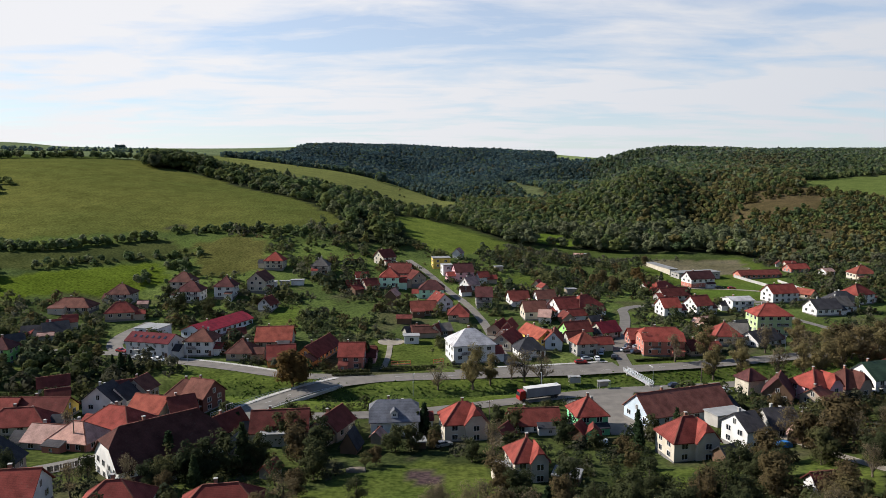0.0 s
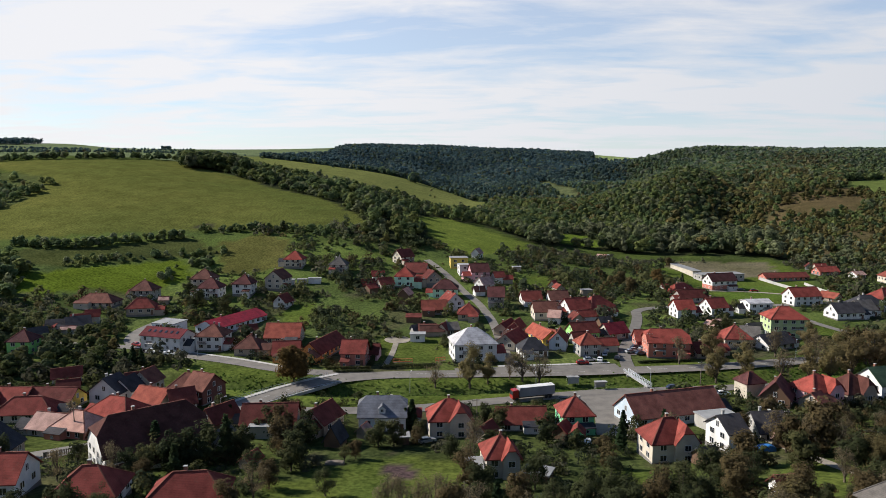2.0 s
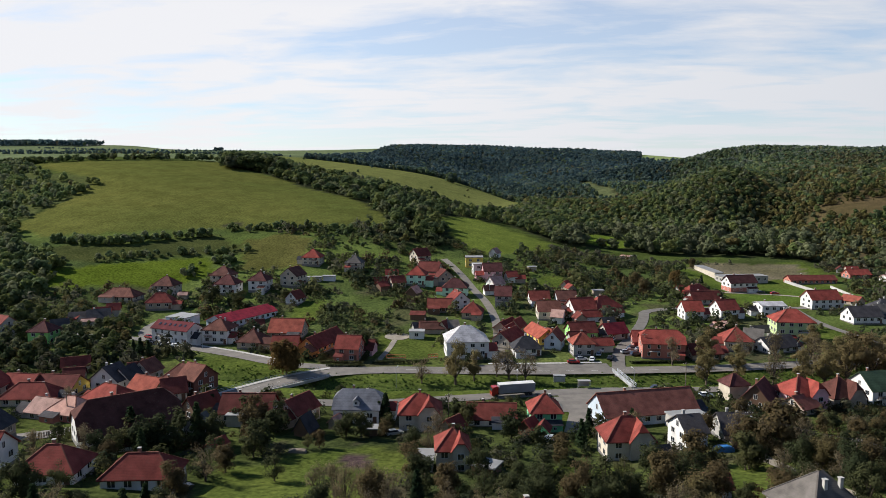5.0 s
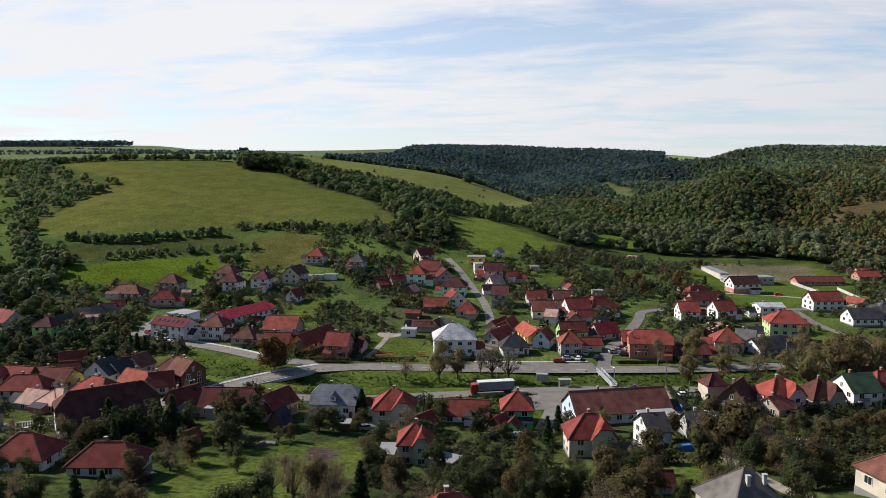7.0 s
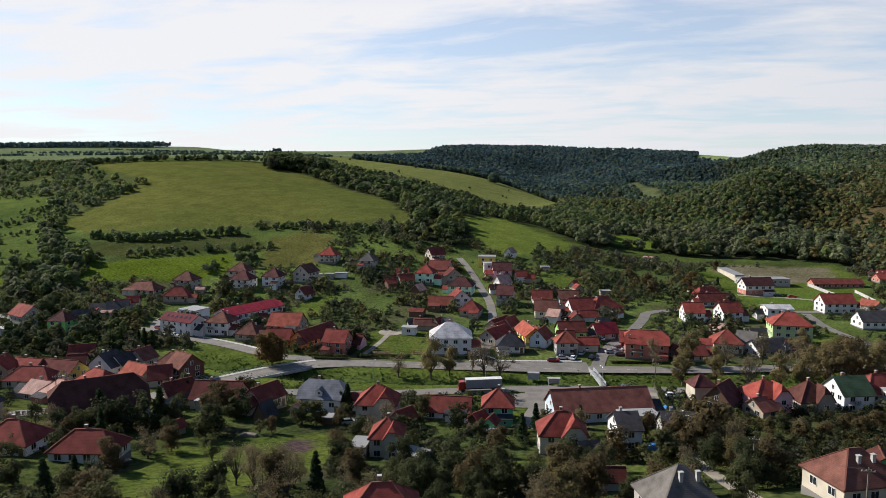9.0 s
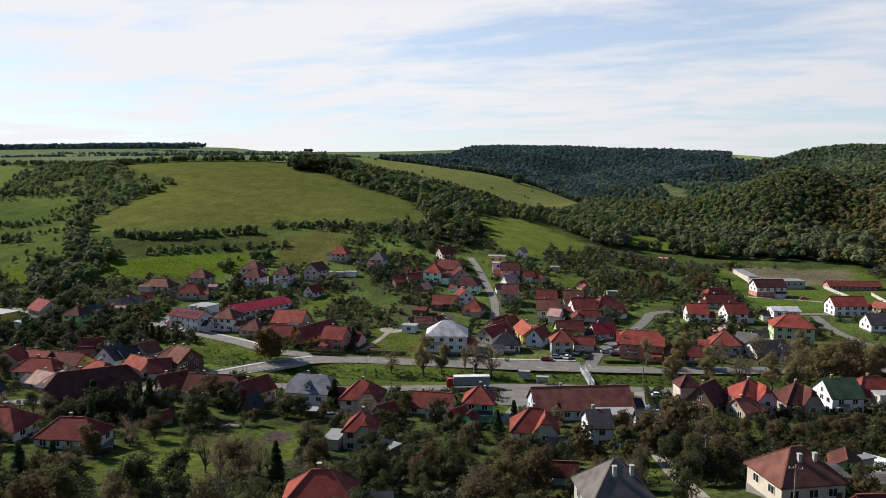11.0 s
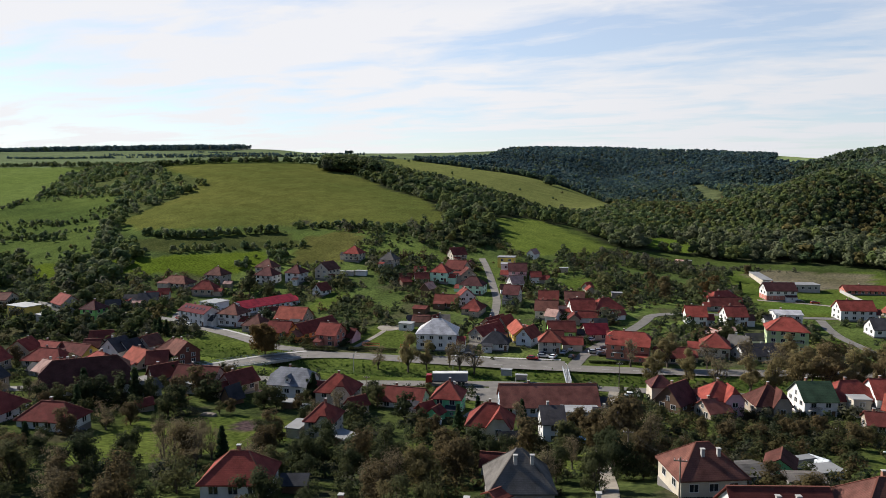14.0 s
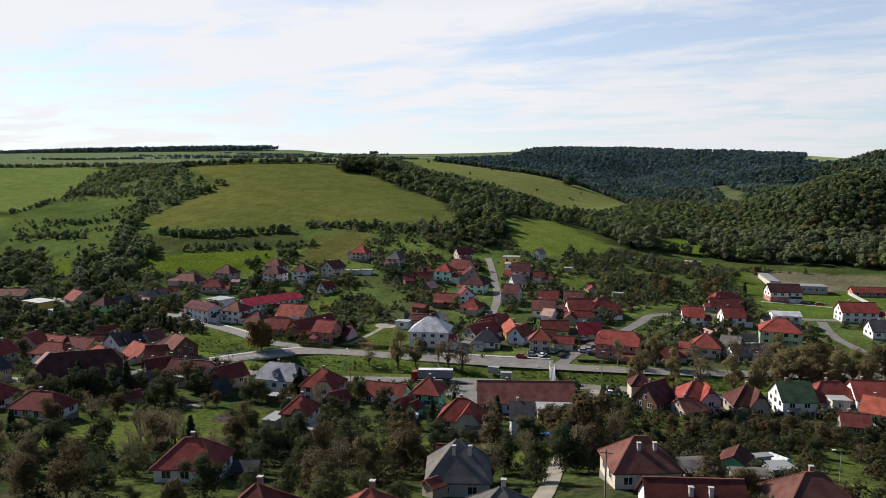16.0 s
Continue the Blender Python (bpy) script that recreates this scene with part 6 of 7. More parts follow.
# thickets behind the western gardens, clear of houses and roads
for poly in ([(-168, 258), (-147, 265), (-129, 257), (-113, 229), (-130, 217), (-150, 214), (-190, 245)],
             [(-198, 231), (-166, 237), (-132, 230), (-107, 214), (-120, 199), (-159, 197)]):
    xs, ys = [p[0] for p in poly], [p[1] for p in poly]
    x, y = jittered(min(xs), max(xs), min(ys), max(ys), 4.6, rng)
    keep = inside(x, y, poly) & (rng.uniform(size=len(x)) < 0.75)
    for a, b, r in FOOTPRINTS:
        keep &= (np.hypot(x - a, y - b) > r + 1.0) & ~((np.abs(x - a) < r) & (y < b) & (y > b - r - 9))
    for line, w in ROADS.values():
        keep &= line_distance(x, y, line) > w / 2 + 2.5
    x, y = x[keep], y[keep]
    plant_wood("thicket", x, y, rng.uniform(3.5, 8.5, len(x)), wood_tints(x, y, rng, 0.05) * 0.66, front_forms, "thicket of dark trees behind village gardens", 0.8)

# ---- low flat-roofed buildings, walls and yards ----


def flat_building(x, y, yaw, w, d, high, wall, roof, label, windows=True):
    ob = new("flat_roofed_building")
    ob.matrix_world = pose(x, y, gz(x, y), 0, 0, yaw)
    bm = bmesh.new()
    box(bm, -w / 2, w / 2, -d / 2, d / 2, -2, high - 0.15)
    part("wall", bm, WALL_MATERIALS[wall], ob)
    bm = bmesh.new()
    box(bm, -w / 2 - 0.3, w / 2 + 0.3, -d / 2 - 0.3, d / 2 + 0.3, high - 0.15, high + 0.12)
    part("roof", bm, roof, ob)
    if windows:
        windows_on(ob, w, d / 2, 0, min(high, 5.2), 0.0, "wide")
        windows_on(ob, d, w / 2, -math.pi / 2, min(high, 5.2), 0.0, "wide")
    return tagged(ob, label, "building", "low flat-roofed buildings")


PALE_ROOF = plain_material("roofing_felt_pale", (0.27, 0.27, 0.265), 0.6)
GREY_ROOF = plain_material("roofing_felt_grey", (0.20, 0.20, 0.20), 0.8)
flat_building(-111, 262, -12, 9.5, 9, 4.3, "s", PALE_ROOF, "low white building under a pale flat roof")
flat_building(-1.2, 381, 8, 9.5, 8, 5.5, "y", GREY_ROOF, "yellow flat-roofed house with a balcony storey")
flat_building(2.1, 367, 14, 5.5, 6, 5.5, "w", PALE_ROOF, "white flat-roofed extension beside a pink house")
flat_building(-11.8, 256, 5, 5.5, 4, 2.9, "w", PALE_ROOF, "small white pavilion with a flat roof")
flat_building(149.5, 409, 14, 27, 9, 3.8, "e", GREY_ROOF, "long grey workshop with a flat roof in a yard")
flat_building(136.5, 432, 98, 34, 5, 3.0, "c", GREY_ROOF, "long cream store with a grey flat roof")
flat_building(117.8, 141.6, 35, 6.4, 1.5, 2.0, "e", GREY_ROOF, "low garden store under a grey concrete slab", False)
flat_building(121.6, 135.0, 30, 4.6, 3.6, 1.9, "e", GREY_ROOF, "low garage under a grey slab roof", False)
flat_building(71.5, 170.5, 18, 9, 5, 3.2, "e", PALE_ROOF, "low annex with a pale flat roof", False)
flat_building(-184, 224, -8, 13, 8, 4.2, "y", PALE_ROOF, "yellow workshop under a pale metal roof")
flat_building(-163, 217, -15, 7, 6, 3.2, "e", PALE_ROOF, "low garage with a pale metal roof", False)
flat_building(141, 204, 15, 4.5, 4, 5.2, "c", PALE_ROOF, "cream box-shaped annex on a red-roofed house")
flat_building(11.6, 132.5, 5, 3.2, 6.0, 2.8, "c", GREY_ROOF, "cream porch with a flat grey roof", False)
flat_building(24.3, 130.5, -20, 5, 4, 2.3, "k", GREY_ROOF, "timber shed under grey sheet roofing", False)
flat_building(-5.7, 156, 10, 3, 3, 2.0, "k", GREY_ROOF, "small timber shed under grey roofing", False)
flat_building(-38.5, 155.7, 6, 7, 3.2, 3.1, "c", PALE_ROOF, "cream lean-to with a pale sheet roof", False)
flat_building(64, 345, 12, 5, 4, 2.6, "t", GREY_ROOF, "small tan garage among gardens", False)
flat_building(97, 474, 10, 4, 4, 2.6, "k", GREY_ROOF, "small brown hut at the meadow edge", False)
flat_building(31, 385, 10, 4.5, 3, 2.5, "t", PALE_ROOF, "small hut with a pale roof in a meadow", False)
flat_building(-82.6, 331.2, 5, 5.5, 3, 2.2, "w", PALE_ROOF, "low white garden store with a pale roof", False)
flat_building(-76.3, 332.6, 5, 4.5, 3, 2.2, "e", GREY_ROOF, "low grey garden store", False)
flat_building(-70.5, 334.6, 5, 6, 3, 2.4, "w", PALE_ROOF, "low white garden store with a pale roof", False)


def bar(bm, a, b, r=0.04):
    tube(bm, a, b, r, r, 5)


def garden_wall(line, high, material, label):
    pts = resample(line, 4.0)
    bm = bmesh.new()
    for a, b in zip(pts, pts[1:]):
        t = (b - a).normalized()
        n = Vector((-t.y, t.x)) * 0.14
        za, zb = gz(*a), gz(*b)
        v = [bm.verts.new(p) for p in ((*(a - n), za - 0.5), (*(b - n), zb - 0.5), (*(b + n), zb - 0.5), (*(a + n), za - 0.5), (*(a - n), za + high), (*(b - n), zb + high), (*(b + n), zb + high), (*(a + n), za + high))]
        for f in ((4, 5, 6, 7), (0, 1, 5, 4), (2, 3, 7, 6), (1, 2, 6, 5), (3, 0, 4, 7)):
            bm.faces.new([v[i] for i in f])
    bmesh.ops.remove_doubles(bm, verts=bm.verts, dist=0.01)
    ob = part("garden_wall", bm, material, None)
    return tagged(ob, label, "wall", kind="structure")


garden_wall([(174, 412), (180, 372)], 1.6, CEMENT, "pale yard wall beside a lawn")
garden_wall([(192, 395), (192, 366)], 1.4, CEMENT, "pale yard wall beside a lawn")
garden_wall([(-118, 252), (-114, 258), (-104, 262)], 1.4, CEMENT, "grey wall round a yard")
garden_wall([(-97, 262), (-92, 275)], 1.2, CEMENT, "grey wall round a yard")
garden_wall([(107, 271), (116, 262)], 1.4, WALL_MATERIALS["w"], "white wall between gardens")

def garden_fence(line, high, label):
    """Posts, two rails and close upright boards along a line."""
    pts = resample(line, 2.0)
    ob = new("fence")
    base = Vector((*pts[0], gz(*pts[0])))
    ob.matrix_world = Matrix.Translation(base)
    feet = [Vector((*p, gz(*p))) - base for p in pts]
    for f in feet:
        bm = bmesh.new()
        box(bm, f.x - 0.06, f.x + 0.06, f.y - 0.06, f.y + 0.06, f.z - 0.3, f.z + high + 0.05)
        part("post", bm, TIMBER, ob)
    for a, b in zip(feet, feet[1:]):
        for h in (0.3, 0.8):
            bm = bmesh.new()
            tube(bm, a + Vector((0, 0, high * h)), b + Vector((0, 0, high * h)), 0.045, 0.045, 4)
            part("rail", bm, TIMBER, ob)
        n = max(2, int((b - a).length / 0.45))
        for k in range(n):
            p = a.lerp(b, (k + 0.5) / n)
            bm = bmesh.new()
            box(bm, p.x - 0.14, p.x + 0.14, p.y - 0.02, p.y + 0.02, p.z + 0.05, p.z + high)
            part("board", bm, TIMBER, ob)
    return tagged(ob, label, "fence", "garden fences")


garden_fence([(-79.8, 134.9), (-74.3, 142.1)], 1.3, "weathered brown board fence beside the road")

# ---- the road bridge, footbridge and shelters by the brook ----


def railing(line, high, label, gap=2.5, z_lift=0.16):
    """Posts and two rails along a line."""
    pts = resample(line, gap)
    ob = new("railing")
    ob.matrix_world = pose(pts[0].x, pts[0].y, float(land_z(*pts[0])) + z_lift)
    base = Vector((pts[0].x, pts[0].y, float(land_z(*pts[0])) + z_lift))
    tops = []
    for p in pts:
        foot = Vector((p.x, p.y, float(land_z(*p)) + z_lift)) - base
        bm = bmesh.new()
        bar(bm, foot, foot + Vector((0, 0, high)), 0.05)
        part("post", bm, STEEL, ob)
        tops.append(foot)
    for h in (high, high * 0.5):
        for a, b in zip(tops, tops[1:]):
            bm = bmesh.new()
            bar(bm, a + Vector((0, 0, h)), b + Vector((0, 0, h)), 0.045)
            part("rail", bm, STEEL, ob)
    return tagged(ob, label, "railing")


railing([(-36, 210), (-45, 200), (-55, 188), (-61, 177)], 1.0, "pale steel railing along a road bridge")
railing([(-30, 202), (-38, 194.5), (-45, 185)], 1.0, "pale steel railing along a road bridge")
deck = bmesh.new()
for k in range(2):
    side = -1 if k else 1
    a, b = (Vector((-34, 207.2)), Vector((-51, 185.5)))
    t = (b - a).normalized()
    n = Vector((-t.y, t.x)) * 4.4 * side
    m = n * 0.9
    zt = float(land_z(-42, 197)) + 0.2
    v = [deck.verts.new((*p, z)) for z in (zt - 0.9, zt) for p in (a + n, b + n, b + m, a + m)]
    for f in ((0, 1, 2, 3), (4, 5, 6, 7), (0, 1, 5, 4), (2, 3, 7, 6), (1, 2, 6, 5), (3, 0, 4, 7)):
        deck.faces.new([v[i] for i in f])
tagged(part("bridge_edge", deck, CEMENT, None), "concrete edge beams of a road bridge over a brook", "bridge", kind="structure")
ribbon("pavement", [(-33, 212), (-43, 203), (-53, 190), (-60, 178)], 1.6, CEMENT, 0.26, 1, "pale footway beside the bridge road", "pavement", shift=0.0)
ribbon("pavement", [(-50, 217), (-71, 227), (-93, 235)], 1.3, CEMENT, 0.24, 1, "pale footway beside the upper road", "pavement")
ribbon("pavement", [(18, 225.2), (40, 228.6), (56, 232)], 1.4, CEMENT, 0.24, 1, "pale footway beside the main road", "pavement")
for line in ([(-15, 214), (21, 217.5), (49, 221), (89, 229.5), (123, 241), (166, 255)], [(-44, 195.5), (-55, 180), (-62, 166), (-72, 149), (-81, 137)]):
    pts = resample(line, 3.0)
    for k in range(0, len(pts) - 2, 3):
        ribbon("road_line", [pts[k], pts[k + 1]], 0.16, PAINT, 0.19, 1, "white dashed centre line on asphalt", "road marking")
# paved square before the hall, and the fire-station forecourt
square = [(41, 164), (49, 162), (53, 170), (50, 178), (56, 199), (60, 202), (40, 198), (43, 180)]
me_sq = bmesh.new()
sq = [me_sq.verts.new((a, b, float(land_z(a, b)) + 0.13)) for a, b in square]
me_sq.faces.new(sq)
bmesh.ops.triangulate(me_sq, faces=me_sq.faces)
bmesh.ops.subdivide_edges(me_sq, edges=me_sq.edges, cuts=3, use_grid_fill=True)
for v in me_sq.verts:
    v.co.z = float(land_z(v.co.x, v.co.y)) + 0.14
tagged(part("paved_square", me_sq, ASPHALT, None), "grey asphalt forecourt before a long hall", "pavement", kind="structure")
ribbon("pavement", [(4, 219.6), (20, 222), (40, 225.2), (58, 228.5)], 5.0, ASPHALT, 0.17, 4, "wide asphalt lay-by at the bus stop", "pavement")
ribbon("pavement", [(40.6, 180.6), (39.6, 187), (38.2, 193.5)], 8.5, ASPHALT, 0.15, 4, "grey asphalt yard beside a long hall", "pavement")
ribbon("pavement", [(63, 246), (72, 248), (73, 256)], 9, ASPHALT, 0.15, 4, "grey asphalt forecourt with parking", "pavement")
ribbon("pavement", [(-111, 236.5), (-97, 232.5)], 5, ASPHALT, 0.15, 3, "asphalt parking strip before a long white building", "pavement")
ribbon("pavement", [(-114, 174.5), (-92, 174.5)], 5, GRAVEL, 0.12, 3, "gravel parking strip before yellow houses", "pavement")
ribbon("pavement", [(130, 371), (155, 372), (175, 362)], 3.2, GRAVEL, 0.12, 2, "pale gravel drive across a lawn", "pavement")

foot = new("footbridge")
fz = float(land_z(61, 213)) + 0.5
foot.matrix_world = pose(61.2, 212.9, fz, 0, 0, math.degrees(math.atan2(15.5, -3.8)))
bm = bmesh.new()
box(bm, -8.2, 8.2, -0.8, 0.8, -0.25, 0.0)
part("deck", bm, CEMENT, foot)
for side in (-0.8, 0.8):
    for h in (0.35, 0.7, 1.05):
        bm = bmesh.new()
        bar(bm, (-8.2, side, h), (8.2, side, h), 0.06)
        part("rail", bm, STEEL, foot)
    for k in range(9):
        bm = bmesh.new()
        bar(bm, (-8 + 2 * k, side, -0.2), (-8 + 2 * k, side, 1.05), 0.05)
        part("post", bm, STEEL, foot)
for k in (-6, 6):
    bm = bmesh.new()
    box(bm, k - 0.25, k + 0.25, -0.7, 0.7, -3.5, -0.25)
    part("pier", bm, CEMENT, foot)
tagged(foot, "narrow pale steel footbridge over a grassy brook", "footbridge")


def bus_shelter(x, y, yaw):
    ob = new("bus_shelter")
    ob.matrix_world = pose(x, y, gz(x, y) + 0.1, 0, 0, yaw)
    for name, dims, mat in (("roof", (-1.9, 1.9, -0.9, 0.9, 2.25, 2.4), PALE_ROOF), ("back_panel", (-1.7, 1.7, 0.66, 0.72, 0.3, 2.1), CEMENT), ("bench", (-1.3, 1.3, 0.2, 0.6, 0.42, 0.5), TIMBER)):
        bm = bmesh.new()
        box(bm, *dims)
        part(name, bm, mat, ob)
    for a in (-1.7, 1.7):
        for b in (-0.7, 0.7):
            bm = bmesh.new()
            bar(bm, (a, b, -0.2), (a, b, 2.25), 0.05)
            part("post", bm, FRAME, ob)
    return tagged(ob, "small pale bus shelter beside the road", "bus shelter", "bus shelters")


bus_shelter(41.3, 213.2, 188)
bus_shelter(48.4, 204.0, 10)

PLAY_WOOD = plain_material("playground_orange", (0.42, 0.13, 0.04), 0.6)


def play_frame(x, y, yaw, long, label):
    """A low timber play frame: posts, rails and a plank seat."""
    ob = new("play_frame")
    ob.matrix_world = pose(x, y, gz(x, y), 0, 0, yaw)
    for k in range(4):
        bm = bmesh.new()
        bar(bm, (-long / 2 + k * long / 3, 0, -0.2), (-long / 2 + k * long / 3, 0, 1.5), 0.08)
        part("post", bm, PLAY_WOOD, ob)
    for h in (0.5, 1.4):
        bm = bmesh.new()
        box(bm, -long / 2, long / 2, -0.1, 0.1, h, h + 0.22)
        part("rail", bm, PLAY_WOOD, ob)
    bm = bmesh.new()
    box(bm, -long / 2, long / 2, -0.7, -0.1, 0.42, 0.5)
    part("seat", bm, TIMBER, ob)
    return tagged(ob, label, "play frame", "playground frames")


play_frame(-14, 226.5, 8, 6.5, "orange timber play frame on a lawn")
play_frame(-1.5, 229.5, 20, 3.5, "short red-orange play frame by a hedge")

# ---- street furniture ----


def street_lamp(x, y, yaw, high=7.0):
    ob = new("street_lamp")
    ob.matrix_world = pose(x, y, gz(x, y), 0, 0, yaw)
    bm = bmesh.new()
    tube(bm, (0, 0, -0.4), (0, 0, high), 0.1, 0.06, 6)
    part("pole", bm, STEEL, ob)
    bm = bmesh.new()
    bar(bm, (0, 0, high), (1.1, 0, high + 0.25), 0.045)
    part("arm", bm, STEEL, ob)
    bm = bmesh.new()
    box(bm, 0.9, 1.6, -0.14, 0.14, high + 0.2, high + 0.34)
    part("lamp_head", bm, FRAME, ob)
    return tagged(ob, "grey steel street lamp on a tall pole", "street lamp", "street lamps")


for x, y, yaw in ((-8.9, 202, 80), (-53.5, 166.6, 20), (62.9, 203.2, 120), (131.1, 132, 200), (82.2, 151.9, 180), (123, 245, 250), (-49.6, 216.5, 250), (28.5, 196, 90), (-86, 229, 250), (20, 247, 0), (11, 330, 0)):
    street_lamp(x, y, yaw, 6.5)


def utility_pole(x, y, yaw, high=8.5):
    ob = new("utility_pole")
    ob.matrix_world = pose(x, y, gz(x, y), 0, 0, yaw)
    bm = bmesh.new()
    tube(bm, (0, 0, -0.5), (0, 0, high), 0.15, 0.10, 7)
    part("pole", bm, TIMBER, ob)
    bm = bmesh.new()
    box(bm, -0.9, 0.9, -0.06, 0.06, high - 0.6, high - 0.46)
    part("crossarm", bm, TIMBER, ob)
    for k in (-0.8, -0.3, 0.3, 0.8):
        bm = bmesh.new()
        tube(bm, (k, 0, high - 0.46), (k, 0, high - 0.26), 0.05, 0.035, 6)
        part("insulator", bm, FRAME, ob)
    return tagged(ob, "weathered timber utility pole with crossarm", "utility pole", "utility poles")


POLES = [(96.1, 91.7), (87.4, 116.5), (80.0, 150.0), (78.1, 205.2), (71.4, 241.5)]
for x, y in POLES:
    utility_pole(x, y, 5)
for x, y in ((11.7, 169.3), (-83.9, 152.8)):
    utility_pole(x, y, 20, 7.5)
wires = bmesh.new()
for (ax, ay), (bx, by) in zip(POLES, POLES[1:]):
    for k in (-0.8, 0.3, 0.8):
        a, b = Vector((ax + k, ay, gz(ax, ay) + 8.25)), Vector((bx + k, by, gz(bx, by) + 8.25))
        pts = [a.lerp(b, i / 8) - Vector((0, 0, 0.9 * (1 - (i / 4 - 1) ** 2))) for i in range(9)]
        for p, q in zip(pts, pts[1:]):
            tube(wires, p, q, 0.008, 0.008, 3)
tagged(part("overhead_wires", wires, RUBBER, None), "thin overhead wires slung between timber poles", "wires", kind="stuff")

# ---- vehicles ----
CAR_PAINTS = {
    "white": plain_material("car_paint_white", (0.70, 0.70, 0.69), 0.25, 0.0, 1, 0.05, 0.5), "silver": plain_material("car_paint_silver", (0.42, 0.43, 0.45), 0.3, 0.6, 1, 0.05),
    "dark blue": plain_material("car_paint_blue", (0.02, 0.028, 0.05), 0.25, 0.0, 1, 0.05, 0.5), "red": plain_material("car_paint_red", (0.28, 0.02, 0.018), 0.25, 0.0, 1, 0.05, 0.5),
    "black": plain_material("car_paint_black", (0.02, 0.02, 0.022), 0.25, 0.0, 1, 0.05, 0.5),
}


def wheel_mesh():
    bm = bmesh.new()
    tube(bm, (0, -0.1, 0), (0, 0.1, 0), 0.31, 0.31, 12)
    bmesh.ops.holes_fill(bm, edges=bm.edges)
    me = bpy.data.meshes.new("wheel")
    bm.to_mesh(me)
    bm.free()
    me.materials.append(RUBBER)
    return me


WHEEL = wheel_mesh()


def rounded(outline, half_width, taper=0.0, bevel=0.08):
    """A car-like body: a side outline drawn across, with softened edges."""
    bm = bmesh.new()
    top = max(z for _, z in outline)
    low = min(z for _, z in outline)
    rows = []
    for s in (-1, 1):
        rows.append([bm.verts.new((x, s * (half_width - taper * (z - low) / (top - low)), z)) for x, z in outline])
    bm.faces.new(rows[0])
    bm.faces.new(list(reversed(rows[1])))
    for i in range(len(outline)):
        j = (i + 1) % len(outline)
        bm.faces.new((rows[0][j], rows[0][i], rows[1][i], rows[1][j]))
    bmesh.ops.bevel(bm, geom=list(bm.edges), offset=bevel, segments=2, affect="EDGES")
    return bm


def car(x, y, yaw, colour, z=None):
    ob = new("car")
    ob.matrix_world = pose(x, y, (float(land_z(x, y)) if z is None else z) + 0.17, 0, 0, yaw)
    body = part("body", rounded([(-2.1, 0.3), (2.1, 0.3), (2.15, 0.65), (1.95, 0.85), (1.0, 0.95), (-1.9, 0.98), (-2.12, 0.75)], 0.86), CAR_PAINTS[colour], ob)
    part("cabin_glass", rounded([(-1.85, 0.92), (1.05, 0.9), (0.35, 1.36), (-1.35, 1.38)], 0.78, 0.16, 0.05), GLASS, ob)
    part("roof_panel", rounded([(-1.36, 1.36), (0.3, 1.35), (0.1, 1.45), (-1.2, 1.46)], 0.62, 0.05, 0.03), CAR_PAINTS[colour], ob)
    for a in (-1.3, 1.35):
        for b in (-0.78, 0.78):
            part("wheel", WHEEL, None, ob).matrix_local = Matrix.Translation((a, b, 0.31))
    for b in (-0.55, 0.55):
        bm = bmesh.new()
        box(bm, 2.06, 2.15, b - 0.2, b + 0.2, 0.6, 0.74)
        part("headlight", bm, FRAME, ob)
    return tagged(ob, f"{colour} parked hatchback car on asphalt", "car", "parked cars")


for x, y, yaw, colour in (
        (-109.6, 234.4, -18, "black"), (-104.4, 232.9, -18, "white"), (-100.6, 231.9, -18, "white"), (-96.4, 230.6, -18, "white"), (-114, 241.4, -25, "red"),
        (-108, 174.3, 0, "white"), (-101.6, 174.3, 0, "white"), (-113.0, 174.0, 5, "dark blue"), (46.5, 229.5, 5, "red"), (53.0, 233.8, 80, "white"), (55.8, 240.5, 80, "silver"), (58.5, 256.5, 70, "silver"),
        (67.5, 247.0, 15, "silver"), (69.0, 251.0, 15, "dark blue"), (70.0, 204.2, 12, "dark blue"), (149.5, 372.8, 5, "black"), (156, 372.0, 5, "red"), (24.7, 226.2, 10, "black"), (82.4, 198.3, 10, "white"), (0.1, 156.2, 30, "silver"), (71.5, 249.5, 15, "silver"), (73.0, 253.0, 15, "white"), (60.5, 250.0, 72, "black"), (48.5, 236.0, 80, "dark blue"), (57.5, 246.5, 78, "white"), (65.7, 244.8, 20, "silver"), (68.9, 243.0, 20, "dark blue"), (59.3, 236.1, 75, "black"), (49.5, 233.3, 12, "silver"), (-28.0, 106.5, 62, "black"), (62.8, 261.9, 70, "white")):
    car(x, y, yaw, colour)

truck = new("truck")
truck.matrix_world = pose(27, 193.4, float(land_z(27, 193.4)) + 0.2, 0, 0, 200)
part("cab", rounded([(4.3, 0.5), (6.2, 0.5), (6.2, 1.6), (5.9, 3.0), (4.3, 3.1)], 1.22, 0.05, 0.08), CAR_PAINTS["red"], truck, "bright red cab")
part("windscreen", rounded([(6.1, 1.7), (6.24, 1.7), (6.0, 2.7), (5.88, 2.7)], 1.05, 0.02, 0.01), GLASS, truck)
bm = bmesh.new()
box(bm, -6.8, 4.0, -1.27, 1.27, 1.1, 3.6)
part("cargo_box", bm, plain_material("truck_box_grey", (0.22, 0.22, 0.24), 0.5), truck, "grey box body")
bm = bmesh.new()
box(bm, -6.85, 4.05, -1.3, 1.3, 3.6, 3.68)
part("box_roof", bm, FRAME, truck, "white top")
bm = bmesh.new()
box(bm, -6.6, 6.0, -0.5, 0.5, 0.55, 1.1)
part("chassis", bm, RUBBER, truck)
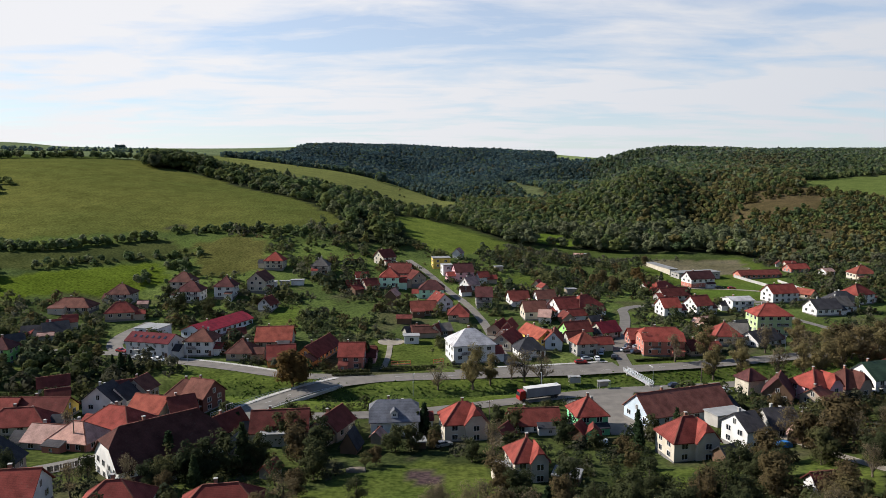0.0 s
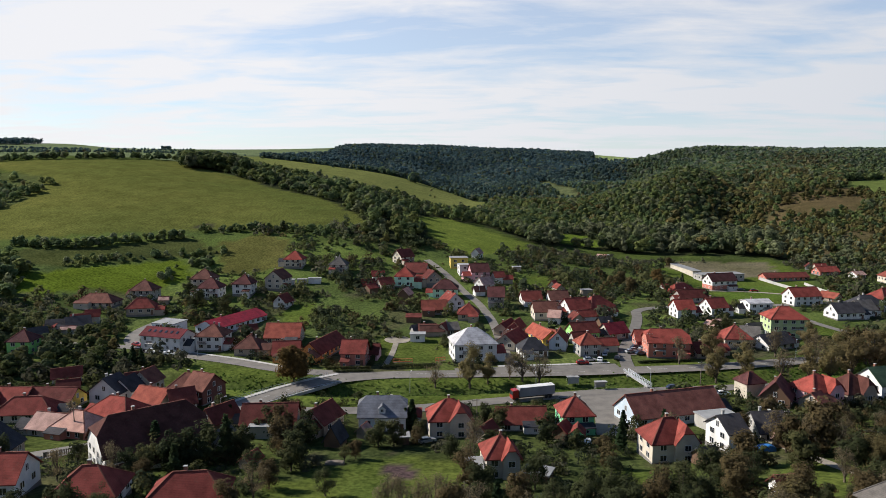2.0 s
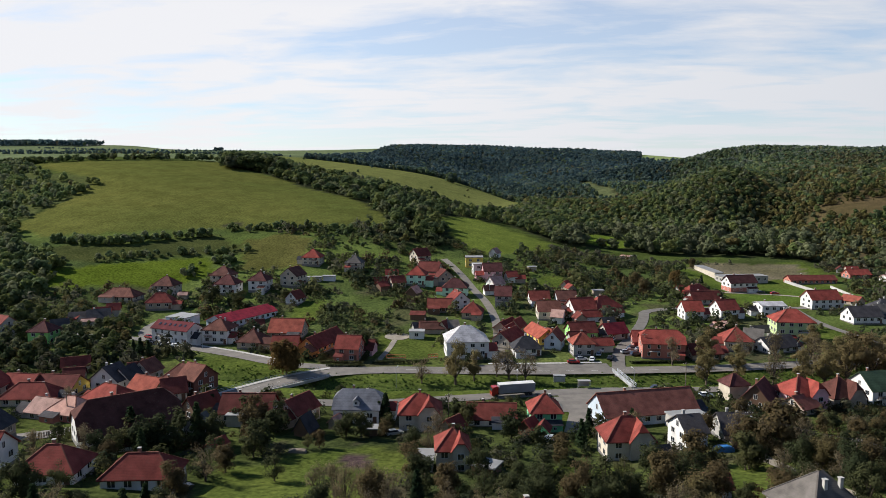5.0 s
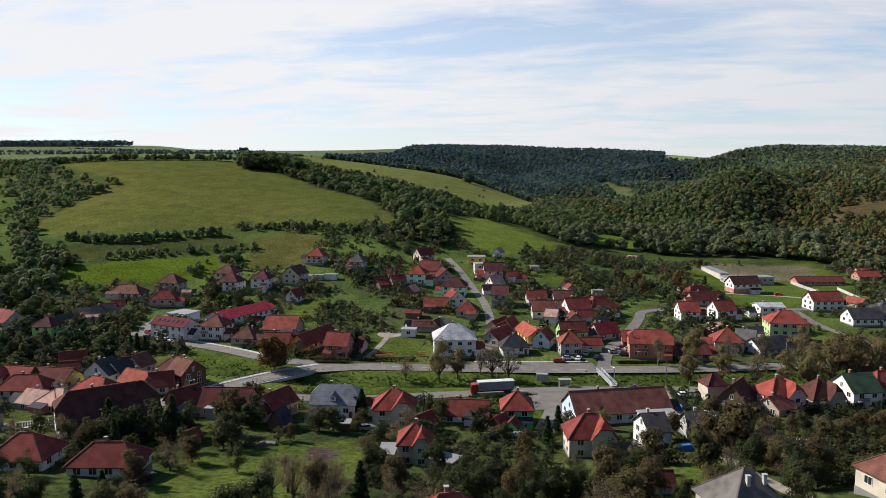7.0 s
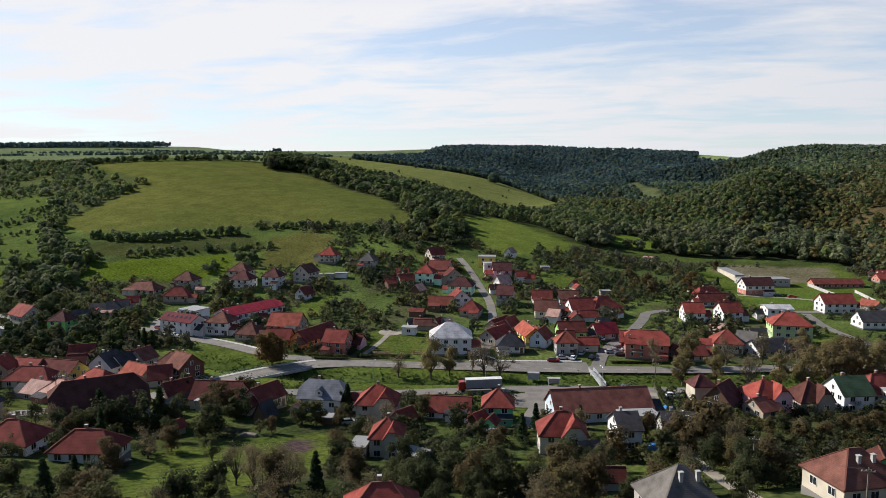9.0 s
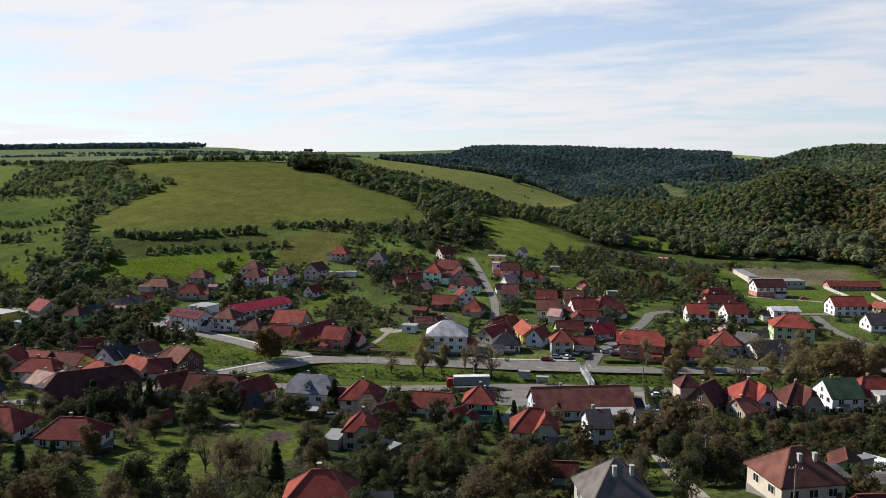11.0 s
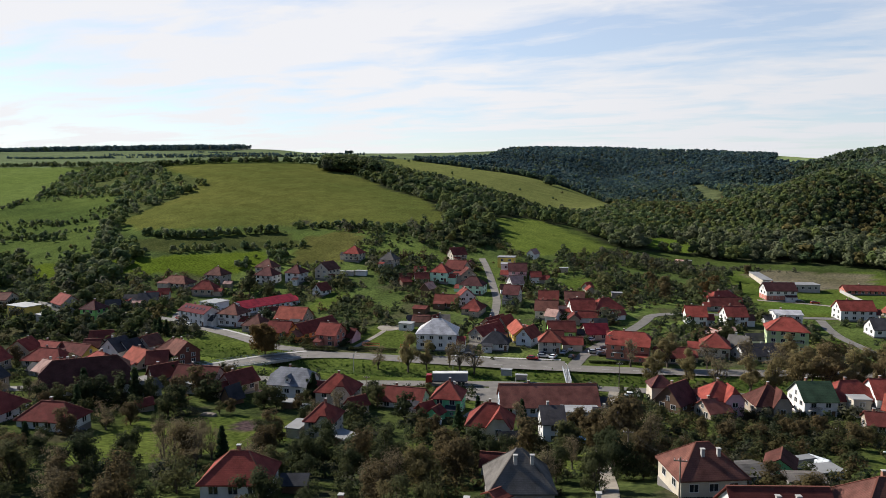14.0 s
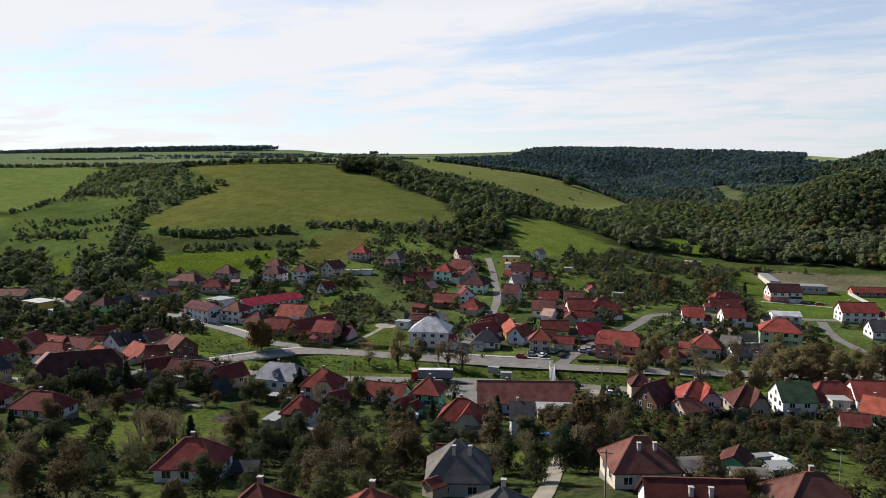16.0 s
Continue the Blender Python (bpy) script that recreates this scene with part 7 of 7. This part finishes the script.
for a in (-5.4, -4.2, 4.9):
    for b in (-1.1, 1.1):
        w = part("wheel", WHEEL, None, truck)
        w.matrix_local = Matrix.Translation((a, b, 0.5)) @ Matrix.Diagonal((1.6, 1.6, 1.6, 1))
tagged(truck, "long box truck with a red cab on the road", "truck")

# ---- gardens ----
POLYTUNNEL = plain_material("polytunnel_film", (0.62, 0.64, 0.64), 0.35)


def polytunnel(x, y, yaw, long, wide):
    ob = new("polytunnel")
    ob.matrix_world = pose(x, y, gz(x, y), 0, 0, yaw)
    bm = bmesh.new()
    n = 10
    rows = [[bm.verts.new((s * long / 2, wide / 2 * math.cos(math.pi * k / n), -0.2 + (wide / 2 + 0.5) * math.sin(math.pi * k / n))) for k in range(n + 1)] for s in (-1, 1)]
    for k in range(n):
        bm.faces.new((rows[0][k], rows[0][k + 1], rows[1][k + 1], rows[1][k]))
    for row in rows:
        bm.faces.new(row)
    part("cover", bm, POLYTUNNEL, ob)
    for s in range(5):
        bm = bmesh.new()
        ring = [Vector((-long / 2 + s * long / 4, (wide / 2 + 0.03) * math.cos(math.pi * k / n), -0.2 + (wide / 2 + 0.53) * math.sin(math.pi * k / n))) for k in range(n + 1)]
        for a, b in zip(ring, ring[1:]):
            bar(bm, a, b, 0.03)
        part("hoop", bm, STEEL, ob)
    return tagged(ob, "arched white polytunnel in a vegetable garden", "greenhouse", "polytunnels")


polytunnel(36.8, 157.1, 15, 3.2, 2.2)
polytunnel(122.6, 148.2, -35, 4.2, 2.4)
polytunnel(132, 183, 11, 11, 1.8)

ring = bmesh.new()
cx, cy = -19.5, 256.0
loop = [ring.verts.new((cx + 5.0 * math.cos(k * math.pi / 12), cy + 5.0 * math.sin(k * math.pi / 12), gz(cx + 5.0 * math.cos(k * math.pi / 12), cy + 5.0 * math.sin(k * math.pi / 12)) + 0.16)) for k in range(24)]
ring.faces.new(loop)
tagged(part("gravel_circle", ring, GRAVEL, None), "pale gravel circle on a playground lawn", "paving", kind="structure")
ribbon("garden_path", [(-19.5, 251), (-19, 238), (-19.5, 222)], 2.0, GRAVEL, 0.14, 1, "pale path across a lawn", "path")


def clipped_hedge(line, high, wide, label):
    """A trimmed hedge, its leaves on all faces."""
    pts = resample(line, 0.5)
    n = len(pts) * 46
    g = np.random.default_rng(int(abs(pts[0].x) * 10) + len(pts))
    at = np.array([p[:] for p in pts])[g.integers(0, len(pts), n)]
    spread = g.uniform(-1, 1, (n, 2)) * (wide / 2, 0.5)
    t = (pts[-1] - pts[0]).normalized()
    x = at[:, 0] - t.y * spread[:, 0] + t.x * spread[:, 1]
    y = at[:, 1] + t.x * spread[:, 0] + t.y * spread[:, 1]
    z = ground_z(x, y) + high * g.uniform(0, 1, n) ** 0.6
    cl = np.stack([x, y, z, np.full(n, 0.12)], 1)
    me = quads("clipped_hedge", leaf_cloud(g, n, 0.2, cl, 1.0), LEAVES)
    return tagged(new("clipped_hedge", me), label, "hedge", "clipped hedges")


for line, h, w in (([(-19, 219.6), (-2.6, 223.6)], 1.3, 1.2), ([(-34.4, 213.6), (-23.1, 215.5)], 0.9, 1.0), ([(-38, 216.5), (-24, 218)], 1.1, 0.9), ([(66, 232.6), (84, 236.5)], 0.8, 0.9), ([(-24, 221), (-25, 245)], 2.2, 1.4), ([(79, 205), (82, 165)], 1.5, 1.0), ([(-56, 224), (-64, 228)], 1.0, 0.8)):
    clipped_hedge(line, h, w, "dark green clipped hedge beside a lawn")

TARP = plain_material("tarpaulin_blue", (0.03, 0.16, 0.42), 0.45)


def covered_pile(kind, x, y, yaw, long, wide, high, material, label):
    bm = rounded([(-long / 2, -0.2), (long / 2, -0.2), (long / 2 - 0.1, high * 0.7), (long * 0.2, high), (-long * 0.25, high * 0.92), (-long / 2 + 0.15, high * 0.6)], wide / 2, 0.25, 0.12)
    ob = part(kind, bm, material, None)
    ob.matrix_world = pose(x, y, gz(x, y), 0, 0, yaw)
    return tagged(ob, label, kind.split("_")[-1])


covered_pile("tarpaulin", 74.2, 147, 10, 4.5, 2.0, 1.5, TARP, "blue tarpaulin over a garden pile")
covered_pile("plastic_pool", 80.5, 188, 20, 2.6, 2.0, 0.9, TARP, "blue plastic pool in a garden")
covered_pile("plank_cover", -18, 138, 5, 4.2, 2.0, 0.7, TIMBER, "stack of old boards in a garden")
